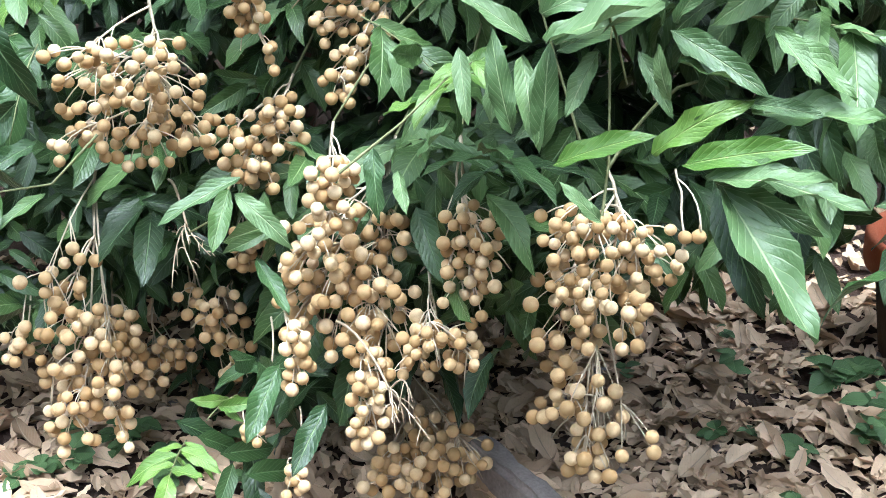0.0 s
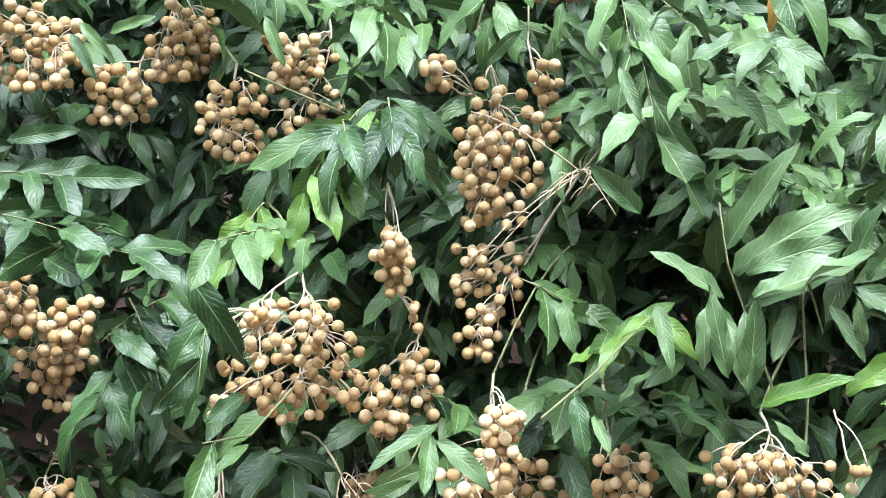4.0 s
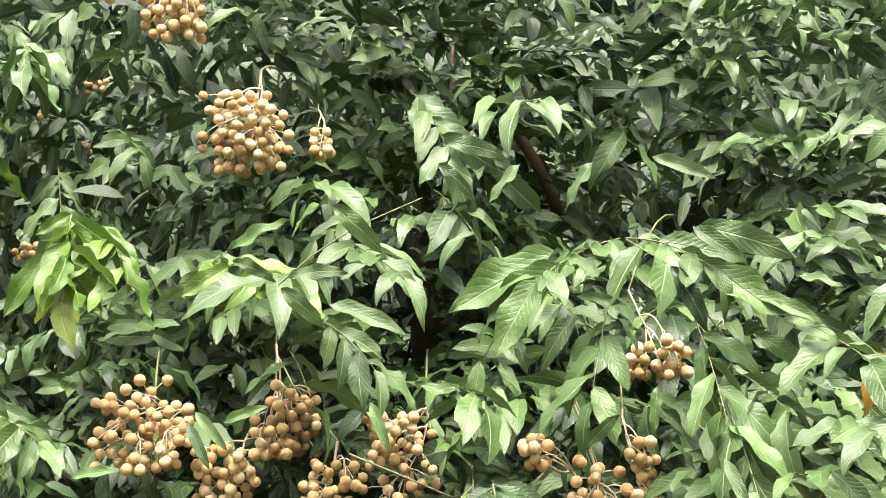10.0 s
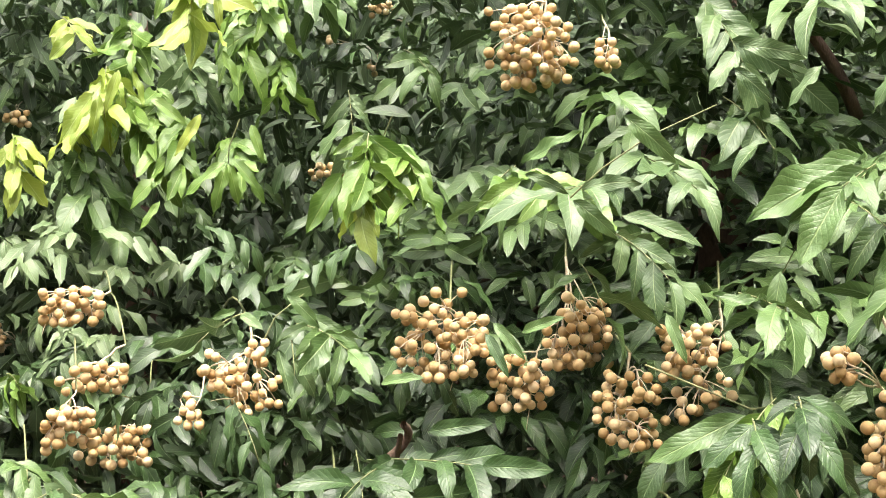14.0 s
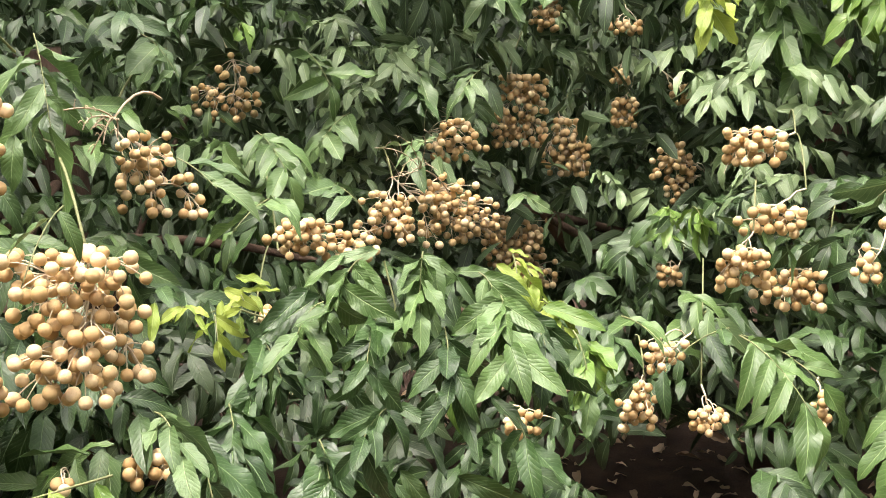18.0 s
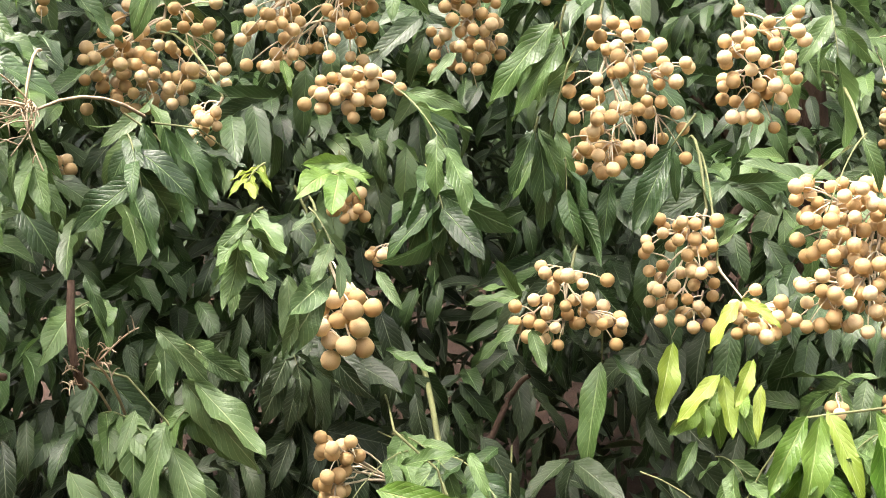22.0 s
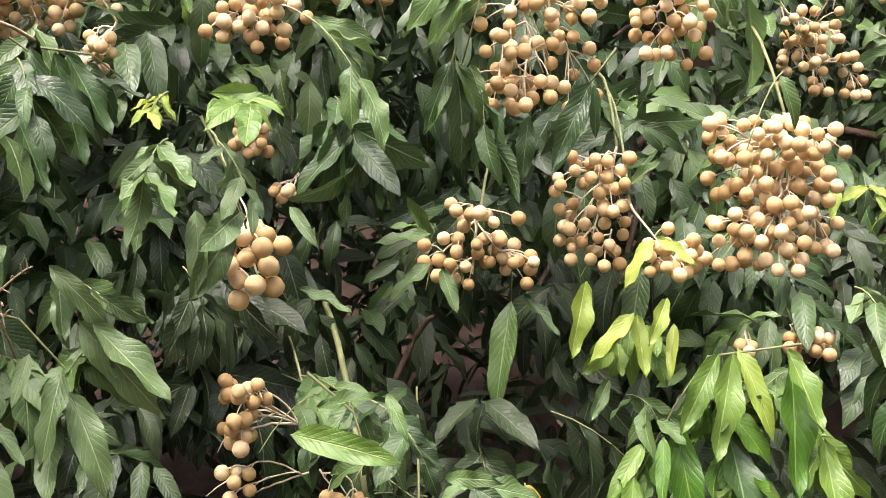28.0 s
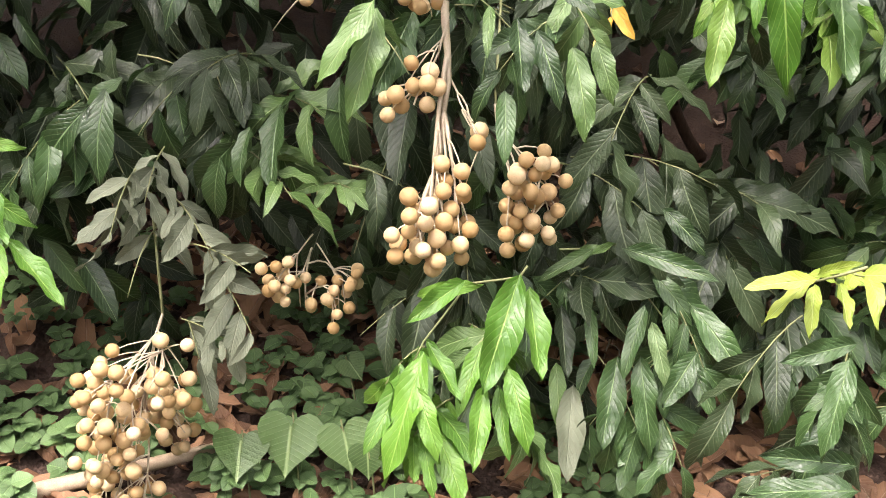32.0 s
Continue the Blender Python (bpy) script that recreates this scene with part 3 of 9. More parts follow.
def lathe(profile, sides=40):
    verts = [(r * math.cos(2 * math.pi * k / sides), r * math.sin(2 * math.pi * k / sides), z) for r, z in profile for k in range(sides)]
    faces = [(i * sides + k, i * sides + (k + 1) % sides, (i + 1) * sides + (k + 1) % sides, (i + 1) * sides + k) for i in range(len(profile) - 1) for k in range(sides)]
    return verts, faces


def flower_pot(x, y):
    ob = tagged(new("flower_pot"), "orange terracotta flower pot standing on the soil", "flower pot")
    ob.location = (x, y, -0.01)
    v, f = lathe([(0.0, 0.0), (0.12, 0.0), (0.125, 0.01), (0.165, 0.25), (0.15, 0.25), (0.14, 0.2)])
    part("body", mesh_from("body", v, f, BARK), ob, "dark brown lower wall")
    v, f = lathe([(0.166, 0.235), (0.187, 0.24), (0.19, 0.25), (0.192, 0.305), (0.186, 0.315), (0.172, 0.312), (0.166, 0.3), (0.152, 0.24)])
    part("rim", mesh_from("rim", v, f, TERRACOTTA), ob, "orange terracotta rim")
    v, f = lathe([(0.0, 0.265), (0.08, 0.27), (0.162, 0.262)])
    part("soil", mesh_from("soil", v, f, SOIL), ob, "dark potting soil")


def heart_shape():
    """A heart-shaped blade of length 1 along +x, notched at its stalk, folded along the midrib."""
    verts, uvs, faces = [], [], []
    ring = 28
    for k in range(ring):
        a = 2 * math.pi * k / ring
        y = 0.5 * math.sin(a) ** 3
        x = 0.42 - (13 * math.cos(a) - 5 * math.cos(2 * a) - 2 * math.cos(3 * a) - math.cos(4 * a)) / 29
        verts.append((x, y, 0.22 * abs(y) - 0.12 * x * x + 0.02 * math.sin(9 * x + 5 * y)))
    for k in range(ring):
        x, y, z = verts[k]
        verts.append((0.45 + (x - 0.45) * 0.5, y * 0.5, 0.11 * abs(y) - 0.1 * (0.45 + (x - 0.45) * 0.5) ** 2))
    verts.append((0.45, 0, -0.03))
    for k in range(ring):
        k2 = (k + 1) % ring
        faces.append((k, k2, ring + k2, ring + k))
        faces.append((ring + k, ring + k2, 2 * ring))
    return verts, faces, [(x, 0.5 + y) for x, y, z in verts]


HEART = heart_shape()
HEART_MESH = mesh_from("leaf", HEART[0], HEART[1], LEAF["mid"], HEART[2])


def broad_plant(x, y, z, size):
    """A creeping plant's single broad leaves on thin stems."""
    ob = tagged(new("creeping_plant"), "creeping plant with broad heart-shaped green leaf on soil", "plant", "heart-leaved plants on the ground")
    ob.location = (x, y, 0)
    out = CENTRE - np.array([x, y, z])
    out[2] = 0
    out /= np.linalg.norm(out)
    d = out * 0.8 + rng.normal(0, 0.25, 3) + (0, 0, -0.45)
    base = np.array([0, 0, z]) - 0.4 * size * d
    v, f = tubes([curve((0.02, 0.01, 0), base, (0.01, 0, 0.01), 0.0018, 0.0014)], 4)
    part("stem", mesh_from("stem", v, f, TWIG), ob)
    m = Matrix.Translation(base) @ Matrix(turn_to(d, np.array([0, 0, 1.0]) + out).tolist()).to_4x4() @ Matrix.Diagonal((size, size, size, 1))
    part("leaf", HEART_MESH, ob, "broad veined green leaf", m)


def overhead_cable(x0, y0, z0, x1, y1, z1):
    v, f = tubes([curve((x0, y0, z0), (x1, y1, z1), (0, 0, -0.15), 0.012, 0.012, 16)], 6)
    tagged(new("overhead_cable", mesh_from("overhead_cable", v, f, CABLE)), "thin black overhead cable against the white sky", "cable", "overhead cables")


# ---- fruit ----
bunch(-0.596, 1.673, 0.394, 0.082, 0.171, 101, -0.577, 1.874, 0.673, 0.0224)
bunch(-0.708, 1.721, 0.389, 0.031, 0.042, 8, -0.722, 1.820, 0.448, 0.0224)
bunch(-0.585, 1.833, 0.329, 0.052, 0.062, 42, -0.603, 1.948, 0.419, 0.0224)
bunch(-0.459, 1.648, 0.811, 0.124, 0.096, 124, -0.436, 1.751, 0.963, 0.0200)
bunch(-0.290, 1.721, 0.727, 0.084, 0.073, 65, -0.235, 1.815, 0.814, 0.0206)
bunch(-0.135, 1.722, 0.889, 0.059, 0.091, 55, 0.029, 1.794, 1.088, 0.0197)
bunch(-0.292, 1.706, 0.958, 0.042, 0.054, 36, -0.313, 1.790, 1.113, 0.0193)
bunch(-0.247, 1.711, 0.860, 0.021, 0.034, 4, -0.296, 1.788, 0.925, 0.0196)
bunch(-0.141, 1.444, 0.753, 0.034, 0.054, 31, -0.147, 1.521, 0.831, 0.0194)
bunch(-0.130, 1.567, 0.564, 0.109, 0.115, 146, -0.071, 1.703, 0.748, 0.0224)
bunch(0.037, 1.451, 0.653, 0.048, 0.083, 47, 0.025, 1.561, 0.796, 0.0192)
bunch(-0.120, 1.441, 0.444, 0.051, 0.085, 39, -0.098, 1.537, 0.506, 0.0203)
bunch(-0.031, 1.656, 0.195, 0.111, 0.077, 86, -0.112, 1.811, 0.337, 0.0224)
bunch(-0.017, 1.459, 0.511, 0.076, 0.056, 39, -0.021, 1.556, 0.589, 0.0180)
bunch(0.193, 1.299, 0.717, 0.094, 0.063, 78, 0.206, 1.384, 0.810, 0.0173)
bunch(0.217, 1.439, 0.463, 0.108, 0.156, 94, 0.235, 1.616, 0.714, 0.0224)
bunch(0.280, 1.231, 0.786, 0.029, 0.035, 3, 0.274, 1.301, 0.841, 0.0187)
bunch(-0.328, 1.879, 0.487, 0.047, 0.055, 26, -0.359, 1.973, 0.562, 0.0224)
bunch(-0.408, 1.873, 0.317, 0.068, 0.094, 39, -0.470, 2.003, 0.461, 0.0224)
bunch(-0.526, 1.907, 0.240, 0.070, 0.054, 26, -0.558, 2.041, 0.363, 0.0224)
bunch(-0.210, 1.463, 0.497, 0.028, 0.053, 18, -0.237, 1.542, 0.542, 0.0203)
bunch(-0.284, 1.488, 0.355, 0.026, 0.028, 5, -0.269, 1.627, 0.479, 0.0187)
bunch(-0.214, 1.438, 0.316, 0.025, 0.034, 8, -0.221, 1.537, 0.371, 0.0191)
bunch(-0.123, 1.743, 1.125, 0.081, 0.118, 107, -0.142, 1.816, 1.326, 0.0210)
bunch(-0.202, 1.772, 1.252, 0.040, 0.031, 12, -0.142, 1.820, 1.208, 0.0212)
bunch(-0.037, 1.778, 1.219, 0.032, 0.078, 20, -0.055, 1.844, 1.316, 0.0207)
bunch(-0.565, 1.967, 1.156, 0.071, 0.073, 49, -0.552, 2.038, 1.256, 0.0209)
bunch(-0.438, 2.012, 1.217, 0.077, 0.092, 55, -0.386, 2.082, 1.333, 0.0212)
bunch(-0.904, 2.004, 1.297, 0.092, 0.087, 86, -0.897, 2.074, 1.329, 0.0218)
bunch(-0.758, 2.037, 1.200, 0.063, 0.055, 39, -0.727, 2.113, 1.267, 0.0218)
bunch(-0.655, 2.114, 1.294, 0.068, 0.076, 58, -0.680, 2.179, 1.437, 0.0224)
bunch(-1.043, 1.873, 0.845, 0.081, 0.135, 101, -1.100, 1.955, 0.989, 0.0233)
bunch(-0.951, 1.950, 0.836, 0.061, 0.064, 46, -0.963, 2.033, 0.902, 0.0229)
bunch(-0.841, 1.972, 0.773, 0.072, 0.069, 39, -0.833, 2.059, 0.831, 0.0231)
bunch(-0.901, 1.966, 0.691, 0.065, 0.068, 34, -0.920, 2.056, 0.765, 0.0224)
bunch(0.009, 1.847, 1.406, 0.058, 0.044, 26, -0.026, 1.910, 1.520, 0.0217)
bunch(-0.896, 1.900, 0.491, 0.046, 0.030, 21, -0.920, 1.976, 0.507, 0.0224)
bunch(-0.736, 2.175, 1.860, 0.093, 0.084, 107, -0.711, 2.224, 1.999, 0.0219)
bunch(-0.590, 2.210, 1.843, 0.030, 0.038, 23, -0.598, 2.269, 1.923, 0.0221)
bunch(-0.875, 2.177, 2.149, 0.069, 0.105, 81, -0.882, 2.204, 2.307, 0.0228)
bunch(-0.992, 2.104, 2.176, 0.027, 0.065, 18, -0.999, 2.143, 2.290, 0.0224)
bunch(-1.311, 3.221, 2.188, 0.043, 0.026, 13, -1.257, 3.353, 2.161, 0.0220)
bunch(-1.463, 3.195, 2.104, 0.019, 0.021, 2, -1.407, 3.325, 2.108, 0.0220)
bunch(-1.347, 3.257, 2.018, 0.027, 0.022, 5, -1.346, 3.355, 2.112, 0.0220)
bunch(-1.423, 2.966, 1.694, 0.058, 0.028, 13, -1.367, 3.084, 1.731, 0.0220)
bunch(-0.786, 2.242, 2.263, 0.045, 0.028, 14, -0.776, 2.300, 2.337, 0.0224)
bunch(0.268, 2.181, 2.227, 0.034, 0.028, 16, 0.284, 2.233, 2.309, 0.0224)
bunch(0.394, 2.152, 2.192, 0.040, 0.037, 21, 0.413, 2.198, 2.291, 0.0224)
bunch(-1.687, 2.058, 1.364, 0.067, 0.043, 36, -1.655, 2.163, 1.390, 0.0222)
bunch(-1.598, 1.957, 1.224, 0.076, 0.035, 29, -1.571, 2.058, 1.282, 0.0211)
bunch(-1.298, 1.982, 1.220, 0.086, 0.073, 55, -1.302, 2.062, 1.313, 0.0202)
bunch(-1.380, 1.931, 1.170, 0.031, 0.042, 12, -1.383, 2.012, 1.229, 0.0202)
bunch(-1.576, 1.833, 1.143, 0.050, 0.044, 34, -1.600, 1.908, 1.207, 0.0202)
bunch(-1.624, 2.096, 1.066, 0.080, 0.043, 36, -1.595, 2.205, 1.115, 0.0224)
bunch(-2.241, 2.584, 0.976, 0.038, 0.032, 16, -2.270, 2.694, 1.028, 0.0220)
bunch(-2.403, 2.836, 1.242, 0.073, 0.094, 61, -2.371, 2.984, 1.231, 0.0220)
bunch(-2.761, 2.557, 1.422, 0.085, 0.109, 112, -2.854, 2.619, 1.559, 0.0220)
bunch(-2.661, 2.647, 1.314, 0.077, 0.088, 83, -2.748, 2.720, 1.419, 0.0220)
bunch(-2.708, 2.257, 1.343, 0.105, 0.065, 39, -2.858, 2.249, 1.372, 0.0220)
bunch(-2.600, 2.125, 1.169, 0.107, 0.098, 112, -2.798, 2.067, 1.249, 0.0220)
bunch(-2.813, 2.619, 0.990, 0.117, 0.110, 146, -3.053, 2.563, 1.095, 0.0220)
bunch(-2.632, 1.882, 1.160, 0.079, 0.072, 39, -2.689, 1.967, 1.260, 0.0220)
bunch(-1.672, 1.719, 0.980, 0.048, 0.038, 21, -1.672, 1.810, 1.010, 0.0177)
bunch(-1.711, 1.688, 0.874, 0.043, 0.053, 31, -1.747, 1.763, 0.917, 0.0178)
bunch(-1.583, 1.745, 0.862, 0.041, 0.033, 20, -1.644, 1.806, 0.913, 0.0169)
bunch(-1.415, 1.841, 0.899, 0.022, 0.035, 12, -1.456, 1.911, 0.941, 0.0177)
bunch(-2.648, 3.029, 1.971, 0.107, 0.066, 75, -2.754, 3.080, 2.076, 0.0220)
bunch(-2.909, 2.857, 1.722, 0.061, 0.057, 30, -2.980, 2.940, 1.822, 0.0220)
bunch(-2.572, 2.826, 1.416, 0.044, 0.048, 27, -2.621, 2.929, 1.500, 0.0220)
bunch(-2.426, 2.896, 1.472, 0.036, 0.036, 16, -2.545, 2.947, 1.569, 0.0220)
bunch(-2.591, 2.821, 1.527, 0.039, 0.029, 8, -2.635, 2.923, 1.608, 0.0220)
bunch(-2.576, 2.847, 1.677, 0.071, 0.030, 16, -2.650, 2.923, 1.749, 0.0220)
bunch(-2.905, 2.821, 2.020, 0.038, 0.033, 16, -2.966, 2.909, 2.093, 0.0220)
bunch(-2.305, 2.872, 1.873, 0.047, 0.030, 12, -2.338, 2.969, 1.939, 0.0220)
bunch(-3.154, 1.778, 1.503, 0.095, 0.106, 48, -3.247, 1.808, 1.660, 0.0220)
bunch(-2.214, 1.334, 1.189, 0.114, 0.044, 61, -2.318, 1.308, 1.162, 0.0189)
bunch(-2.624, 1.925, 1.162, 0.045, 0.057, 21, -2.696, 1.993, 1.249, 0.0220)
bunch(-2.236, 1.242, 1.045, 0.043, 0.025, 13, -2.316, 1.244, 1.025, 0.0187)
bunch(-1.748, 1.417, 0.891, 0.046, 0.026, 12, -1.838, 1.431, 0.905, 0.0172)
bunch(-2.056, 0.574, 1.416, 0.069, 0.111, 46, -2.123, 0.551, 1.531, 0.0212)
bunch(-2.483, 1.148, 1.314, 0.089, 0.089, 57, -2.599, 1.105, 1.424, 0.0220)
bunch(-1.905, 0.650, 1.158, 0.102, 0.104, 140, -1.959, 0.694, 1.263, 0.0217)
bunch(-1.933, 0.509, 1.092, 0.046, 0.049, 20, -2.008, 0.484, 1.132, 0.0208)
bunch(-2.152, 0.401, 1.367, 0.105, 0.119, 81, -2.219, 0.380, 1.491, 0.0224)
bunch(-2.077, 0.453, 1.115, 0.062, 0.088, 47, -2.124, 0.519, 1.198, 0.0207)
bunch(-2.109, 0.293, 1.054, 0.087, 0.073, 46, -2.169, 0.319, 1.106, 0.0213)
bunch(-1.948, -0.060, 1.090, 0.048, 0.053, 18, -2.018, -0.080, 1.188, 0.0265)
bunch(-2.005, -0.064, 0.878, 0.035, 0.049, 13, -2.034, 0.026, 0.842, 0.0220)
bunch(-2.228, -0.008, 1.365, 0.081, 0.057, 35, -2.283, 0.006, 1.416, 0.0215)
bunch(-2.253, -0.007, 1.213, 0.038, 0.031, 14, -2.311, -0.001, 1.246, 0.0196)
bunch(-2.235, 0.034, 1.129, 0.028, 0.018, 6, -2.290, 0.067, 1.149, 0.0196)
bunch(-1.858, 0.592, 0.950, 0.028, 0.015, 3, -1.906, 0.622, 0.961, 0.0189)
bunch(-2.057, 0.846, 0.874, 0.044, 0.030, 16, -2.129, 0.861, 0.891, 0.0224)
bunch(-2.098, 0.475, 1.036, 0.023, 0.025, 2, -2.144, 0.527, 1.067, 0.0212)
bunch(-2.302, -0.063, 1.522, 0.113, 0.111, 101, -2.341, 0.011, 1.623, 0.0202)
bunch(-2.524, -0.300, 1.434, 0.130, 0.096, 81, -2.584, -0.265, 1.540, 0.0224)
bunch(-2.189, -0.241, 1.328, 0.048, 0.040, 14, -2.241, -0.193, 1.377, 0.0187)
bunch(-2.322, 0.187, 1.500, 0.070, 0.099, 62, -2.370, 0.227, 1.535, 0.0209)
bunch(-2.343, 0.312, 1.561, 0.065, 0.054, 25, -2.382, 0.365, 1.627, 0.0200)
bunch(-2.421, -0.505, 1.693, 0.111, 0.073, 68, -2.487, -0.436, 1.669, 0.0199)
bunch(-2.161, -0.644, 1.509, 0.102, 0.059, 44, -2.212, -0.640, 1.509, 0.0180)
bunch(-2.134, -0.684, 1.417, 0.033, 0.019, 6, -2.192, -0.658, 1.470, 0.0179)
bunch(-2.921, -0.808, 1.745, 0.060, 0.053, 36, -2.989, -0.801, 1.828, 0.0224)
bunch(-2.926, -0.737, 1.816, 0.043, 0.052, 17, -2.991, -0.722, 1.901, 0.0224)
bunch(-2.907, -0.761, 1.914, 0.052, 0.019, 14, -2.974, -0.766, 1.956, 0.0224)
bunch(-2.737, 0.008, 1.751, 0.064, 0.031, 25, -2.798, 0.008, 1.811, 0.0224)
bunch(-2.641, 0.177, 2.077, 0.080, 0.055, 22, -2.692, 0.170, 2.158, 0.0224)
bunch(-2.819, 0.478, 1.853, 0.057, 0.050, 20, -2.888, 0.521, 1.816, 0.0224)
bunch(-2.746, 0.670, 1.821, 0.051, 0.025, 14, -2.806, 0.706, 1.865, 0.0224)
bunch(-3.157, -0.003, 2.015, 0.066, 0.118, 22, -3.210, -0.037, 2.173, 0.0224)
bunch(-2.580, 0.648, 1.595, 0.047, 0.062, 31, -2.632, 0.689, 1.667, 0.0217)
bunch(-3.075, -0.882, 2.201, 0.066, 0.045, 22, -3.133, -0.897, 2.287, 0.0224)
bunch(-2.358, -0.454, 1.529, 0.019, 0.035, 5, -2.410, -0.458, 1.590, 0.0191)
bunch(-2.010, -0.545, 1.395, 0.019, 0.022, 2, -2.058, -0.525, 1.378, 0.0224)
bunch(-2.507, -0.448, 1.257, 0.034, 0.022, 12, -2.568, -0.495, 1.290, 0.0224)
bunch(-2.997, 0.611, 2.060, 0.034, 0.051, 17, -3.053, 0.640, 2.148, 0.0224)
bunch(-2.940, -0.546, 1.889, 0.021, 0.027, 4, -3.002, -0.562, 1.953, 0.0224)
bunch(-2.769, -0.294, 1.668, 0.030, 0.051, 14, -2.830, -0.280, 1.745, 0.0224)
bunch(-2.076, -0.643, 1.324, 0.013, 0.026, 7, -2.128, -0.651, 1.359, 0.0165)
bunch(-1.737, 0.008, 0.582, 0.065, 0.066, 38, -1.887, 0.062, 0.795, 0.0224, 2.4)
bunch(-1.809, 0.008, 0.712, 0.043, 0.041, 11, -1.878, 0.065, 0.783, 0.0224)
bunch(-1.763, 0.079, 0.668, 0.021, 0.023, 4, -1.843, 0.061, 0.712, 0.0224)
bunch(-2.044, -0.071, 0.902, 0.029, 0.028, 6, -2.056, 0.026, 0.839, 0.0211)
bunch(-2.034, -0.068, 0.846, 0.035, 0.014, 5, -2.077, -0.009, 0.850, 0.0212)
bunch(-2.001, -0.067, 0.776, 0.050, 0.032, 6, -2.035, 0.021, 0.773, 0.0217)
bunch(-1.890, 0.039, 0.790, 0.049, 0.018, 5, -1.955, 0.018, 0.811, 0.0206)
bunch(-1.738, 0.149, 0.577, 0.046, 0.079, 34, -1.854, 0.125, 0.667, 0.0216)
bunch(-1.955, -0.106, 0.345, 0.080, 0.066, 30, -2.051, -0.072, 0.398, 0.0189)
bunch(-1.905, -0.372, 0.173, 0.098, 0.165, 112, -2.018, -0.317, 0.284, 0.0225)
bunch(-2.038, 0.400, 0.026, 0.045, 0.046, 7, -2.119, 0.453, 0.051, 0.0224)
bunch(-2.077, 0.317, 0.030, 0.018, 0.043, 2, -2.165, 0.340, 0.047, 0.0224)
HANG = np.array(HANGING)

# ---- the far wood that closes the view, with an unseen part that blocks low sky ----
def added_wood(radius, az0, az1, high):
    """An added dense belt of trees, its top and face broken into clumps."""
    cols, rows, verts = 240, 36, []
    for i in range(cols + 1):
        a = math.radians(az0 + (az1 - az0) * i / cols)
        top = high + 0.9 * noise.noise(Vector((a * 6, 0, 0))) + 0.5 * noise.noise(Vector((a * 19, 2, 0)))
        for j in range(rows + 1):
            z = top * j / rows
            r = radius + 0.9 * noise.noise(Vector((a * 8, z * 0.9, 5))) + 0.5 * noise.noise(Vector((a * 24, z * 2.6, 9)))
            verts.append((-r * math.sin(a), r * math.cos(a), z - 0.1))
    faces = [(i * (rows + 1) + j, (i + 1) * (rows + 1) + j, (i + 1) * (rows + 1) + j + 1, i * (rows + 1) + j + 1) for i in range(cols) for j in range(rows)]
    ob = new("backdrop", mesh_from("backdrop", verts, faces, WOODS))
    tagged(ob, "dark green wood belt added round the trees to close the view and block low sky", "wood", kind="structure")


added_wood(9.0, -90, 62, 6.4)
added_wood(9.0, 60, 95, 4.6)
added_wood(9.5, 93, 130, 2.5)
# unseen belt behind the lens, added to hold back low skylight
added_wood(6.5, 128, 272, 5.6)

# ---- trees ----
gap(-1.757, 0.151, 1.34, 0.03, -3.447, 0.568, 1.19, 0.07)
gap(-1.747, 0.148, 1.23, 0.04, -3.415, 0.570, 0.93, 0.09)
gap(-1.723, 0.276, 1.33, 0.02, -3.358, 0.855, 1.15, 0.05)
gap(-1.687, 0.256, 1.12, 0.03, -3.286, 0.815, 0.67, 0.06)
gap(-1.666, 0.219, 1.01, 0.04, -3.225, 0.736, 0.42, 0.09)
gap(-1.692, 0.123, 1.01, 0.04, -3.298, 0.507, 0.43, 0.09)
gap(-1.631, 0.272, 0.98, 0.03, -3.165, 0.844, 0.36, 0.06)
gap(-1.665, 0.375, 1.24, 0.02, -3.242, 1.093, 0.96, 0.05)
gap(-1.497, 0.536, 0.98, 0.03, -2.842, 1.461, 0.35, 0.07)
gap(-1.442, 0.625, 1.01, 0.03, -2.736, 1.660, 0.43, 0.07)
gap(-1.420, 0.629, 0.96, 0.03, -2.660, 1.671, 0.31, 0.07)
gap(-1.476, 0.613, 1.06, 0.02, -2.794, 1.635, 0.54, 0.05)
gap(-1.264, 0.898, 1.34, 0.03, -2.315, 2.292, 1.19, 0.07)
gap(-1.484, 0.698, 1.46, 0.03, -2.812, 1.836, 1.47, 0.07)
gap(-1.693, 0.196, 1.06, 0.03, -3.294, 0.672, 0.55, 0.06)
gap(-1.803, 0.060, 1.28, 0.04, -3.471, 0.554, 1.06, 0.09)
gap(-1.798, 0.038, 1.19, 0.05, -3.448, 0.486, 0.86, 0.10)
gap(-1.845, -0.250, 1.22, 0.03, -3.563, -0.167, 0.91, 0.07)
gap(-1.787, 0.003, 1.11, 0.04, -3.426, 0.417, 0.66, 0.09)
gap(-1.767, 0.153, 1.28, 0.03, -3.392, 0.771, 1.05, 0.07)
gap(-1.768, 0.071, 1.11, 0.04, -3.381, 0.582, 0.66, 0.08)
gap(-1.767, 0.153, 1.22, 0.03, -3.378, 0.746, 0.93, 0.07)
gap(-1.849, -0.187, 1.27, 0.03, -3.572, -0.009, 1.02, 0.06)
gap(-1.836, -0.408, 1.19, 0.03, -3.549, -0.533, 0.84, 0.06)
gap(-1.695, 0.341, 1.68, 0.04, -3.221, 1.170, 1.92, 0.09)
gap(-1.784, 0.127, 1.71, 0.03, -3.418, 0.674, 1.99, 0.07)
gap(-1.780, -0.123, 0.86, 0.04, -3.373, 0.113, 0.19, 0.09)
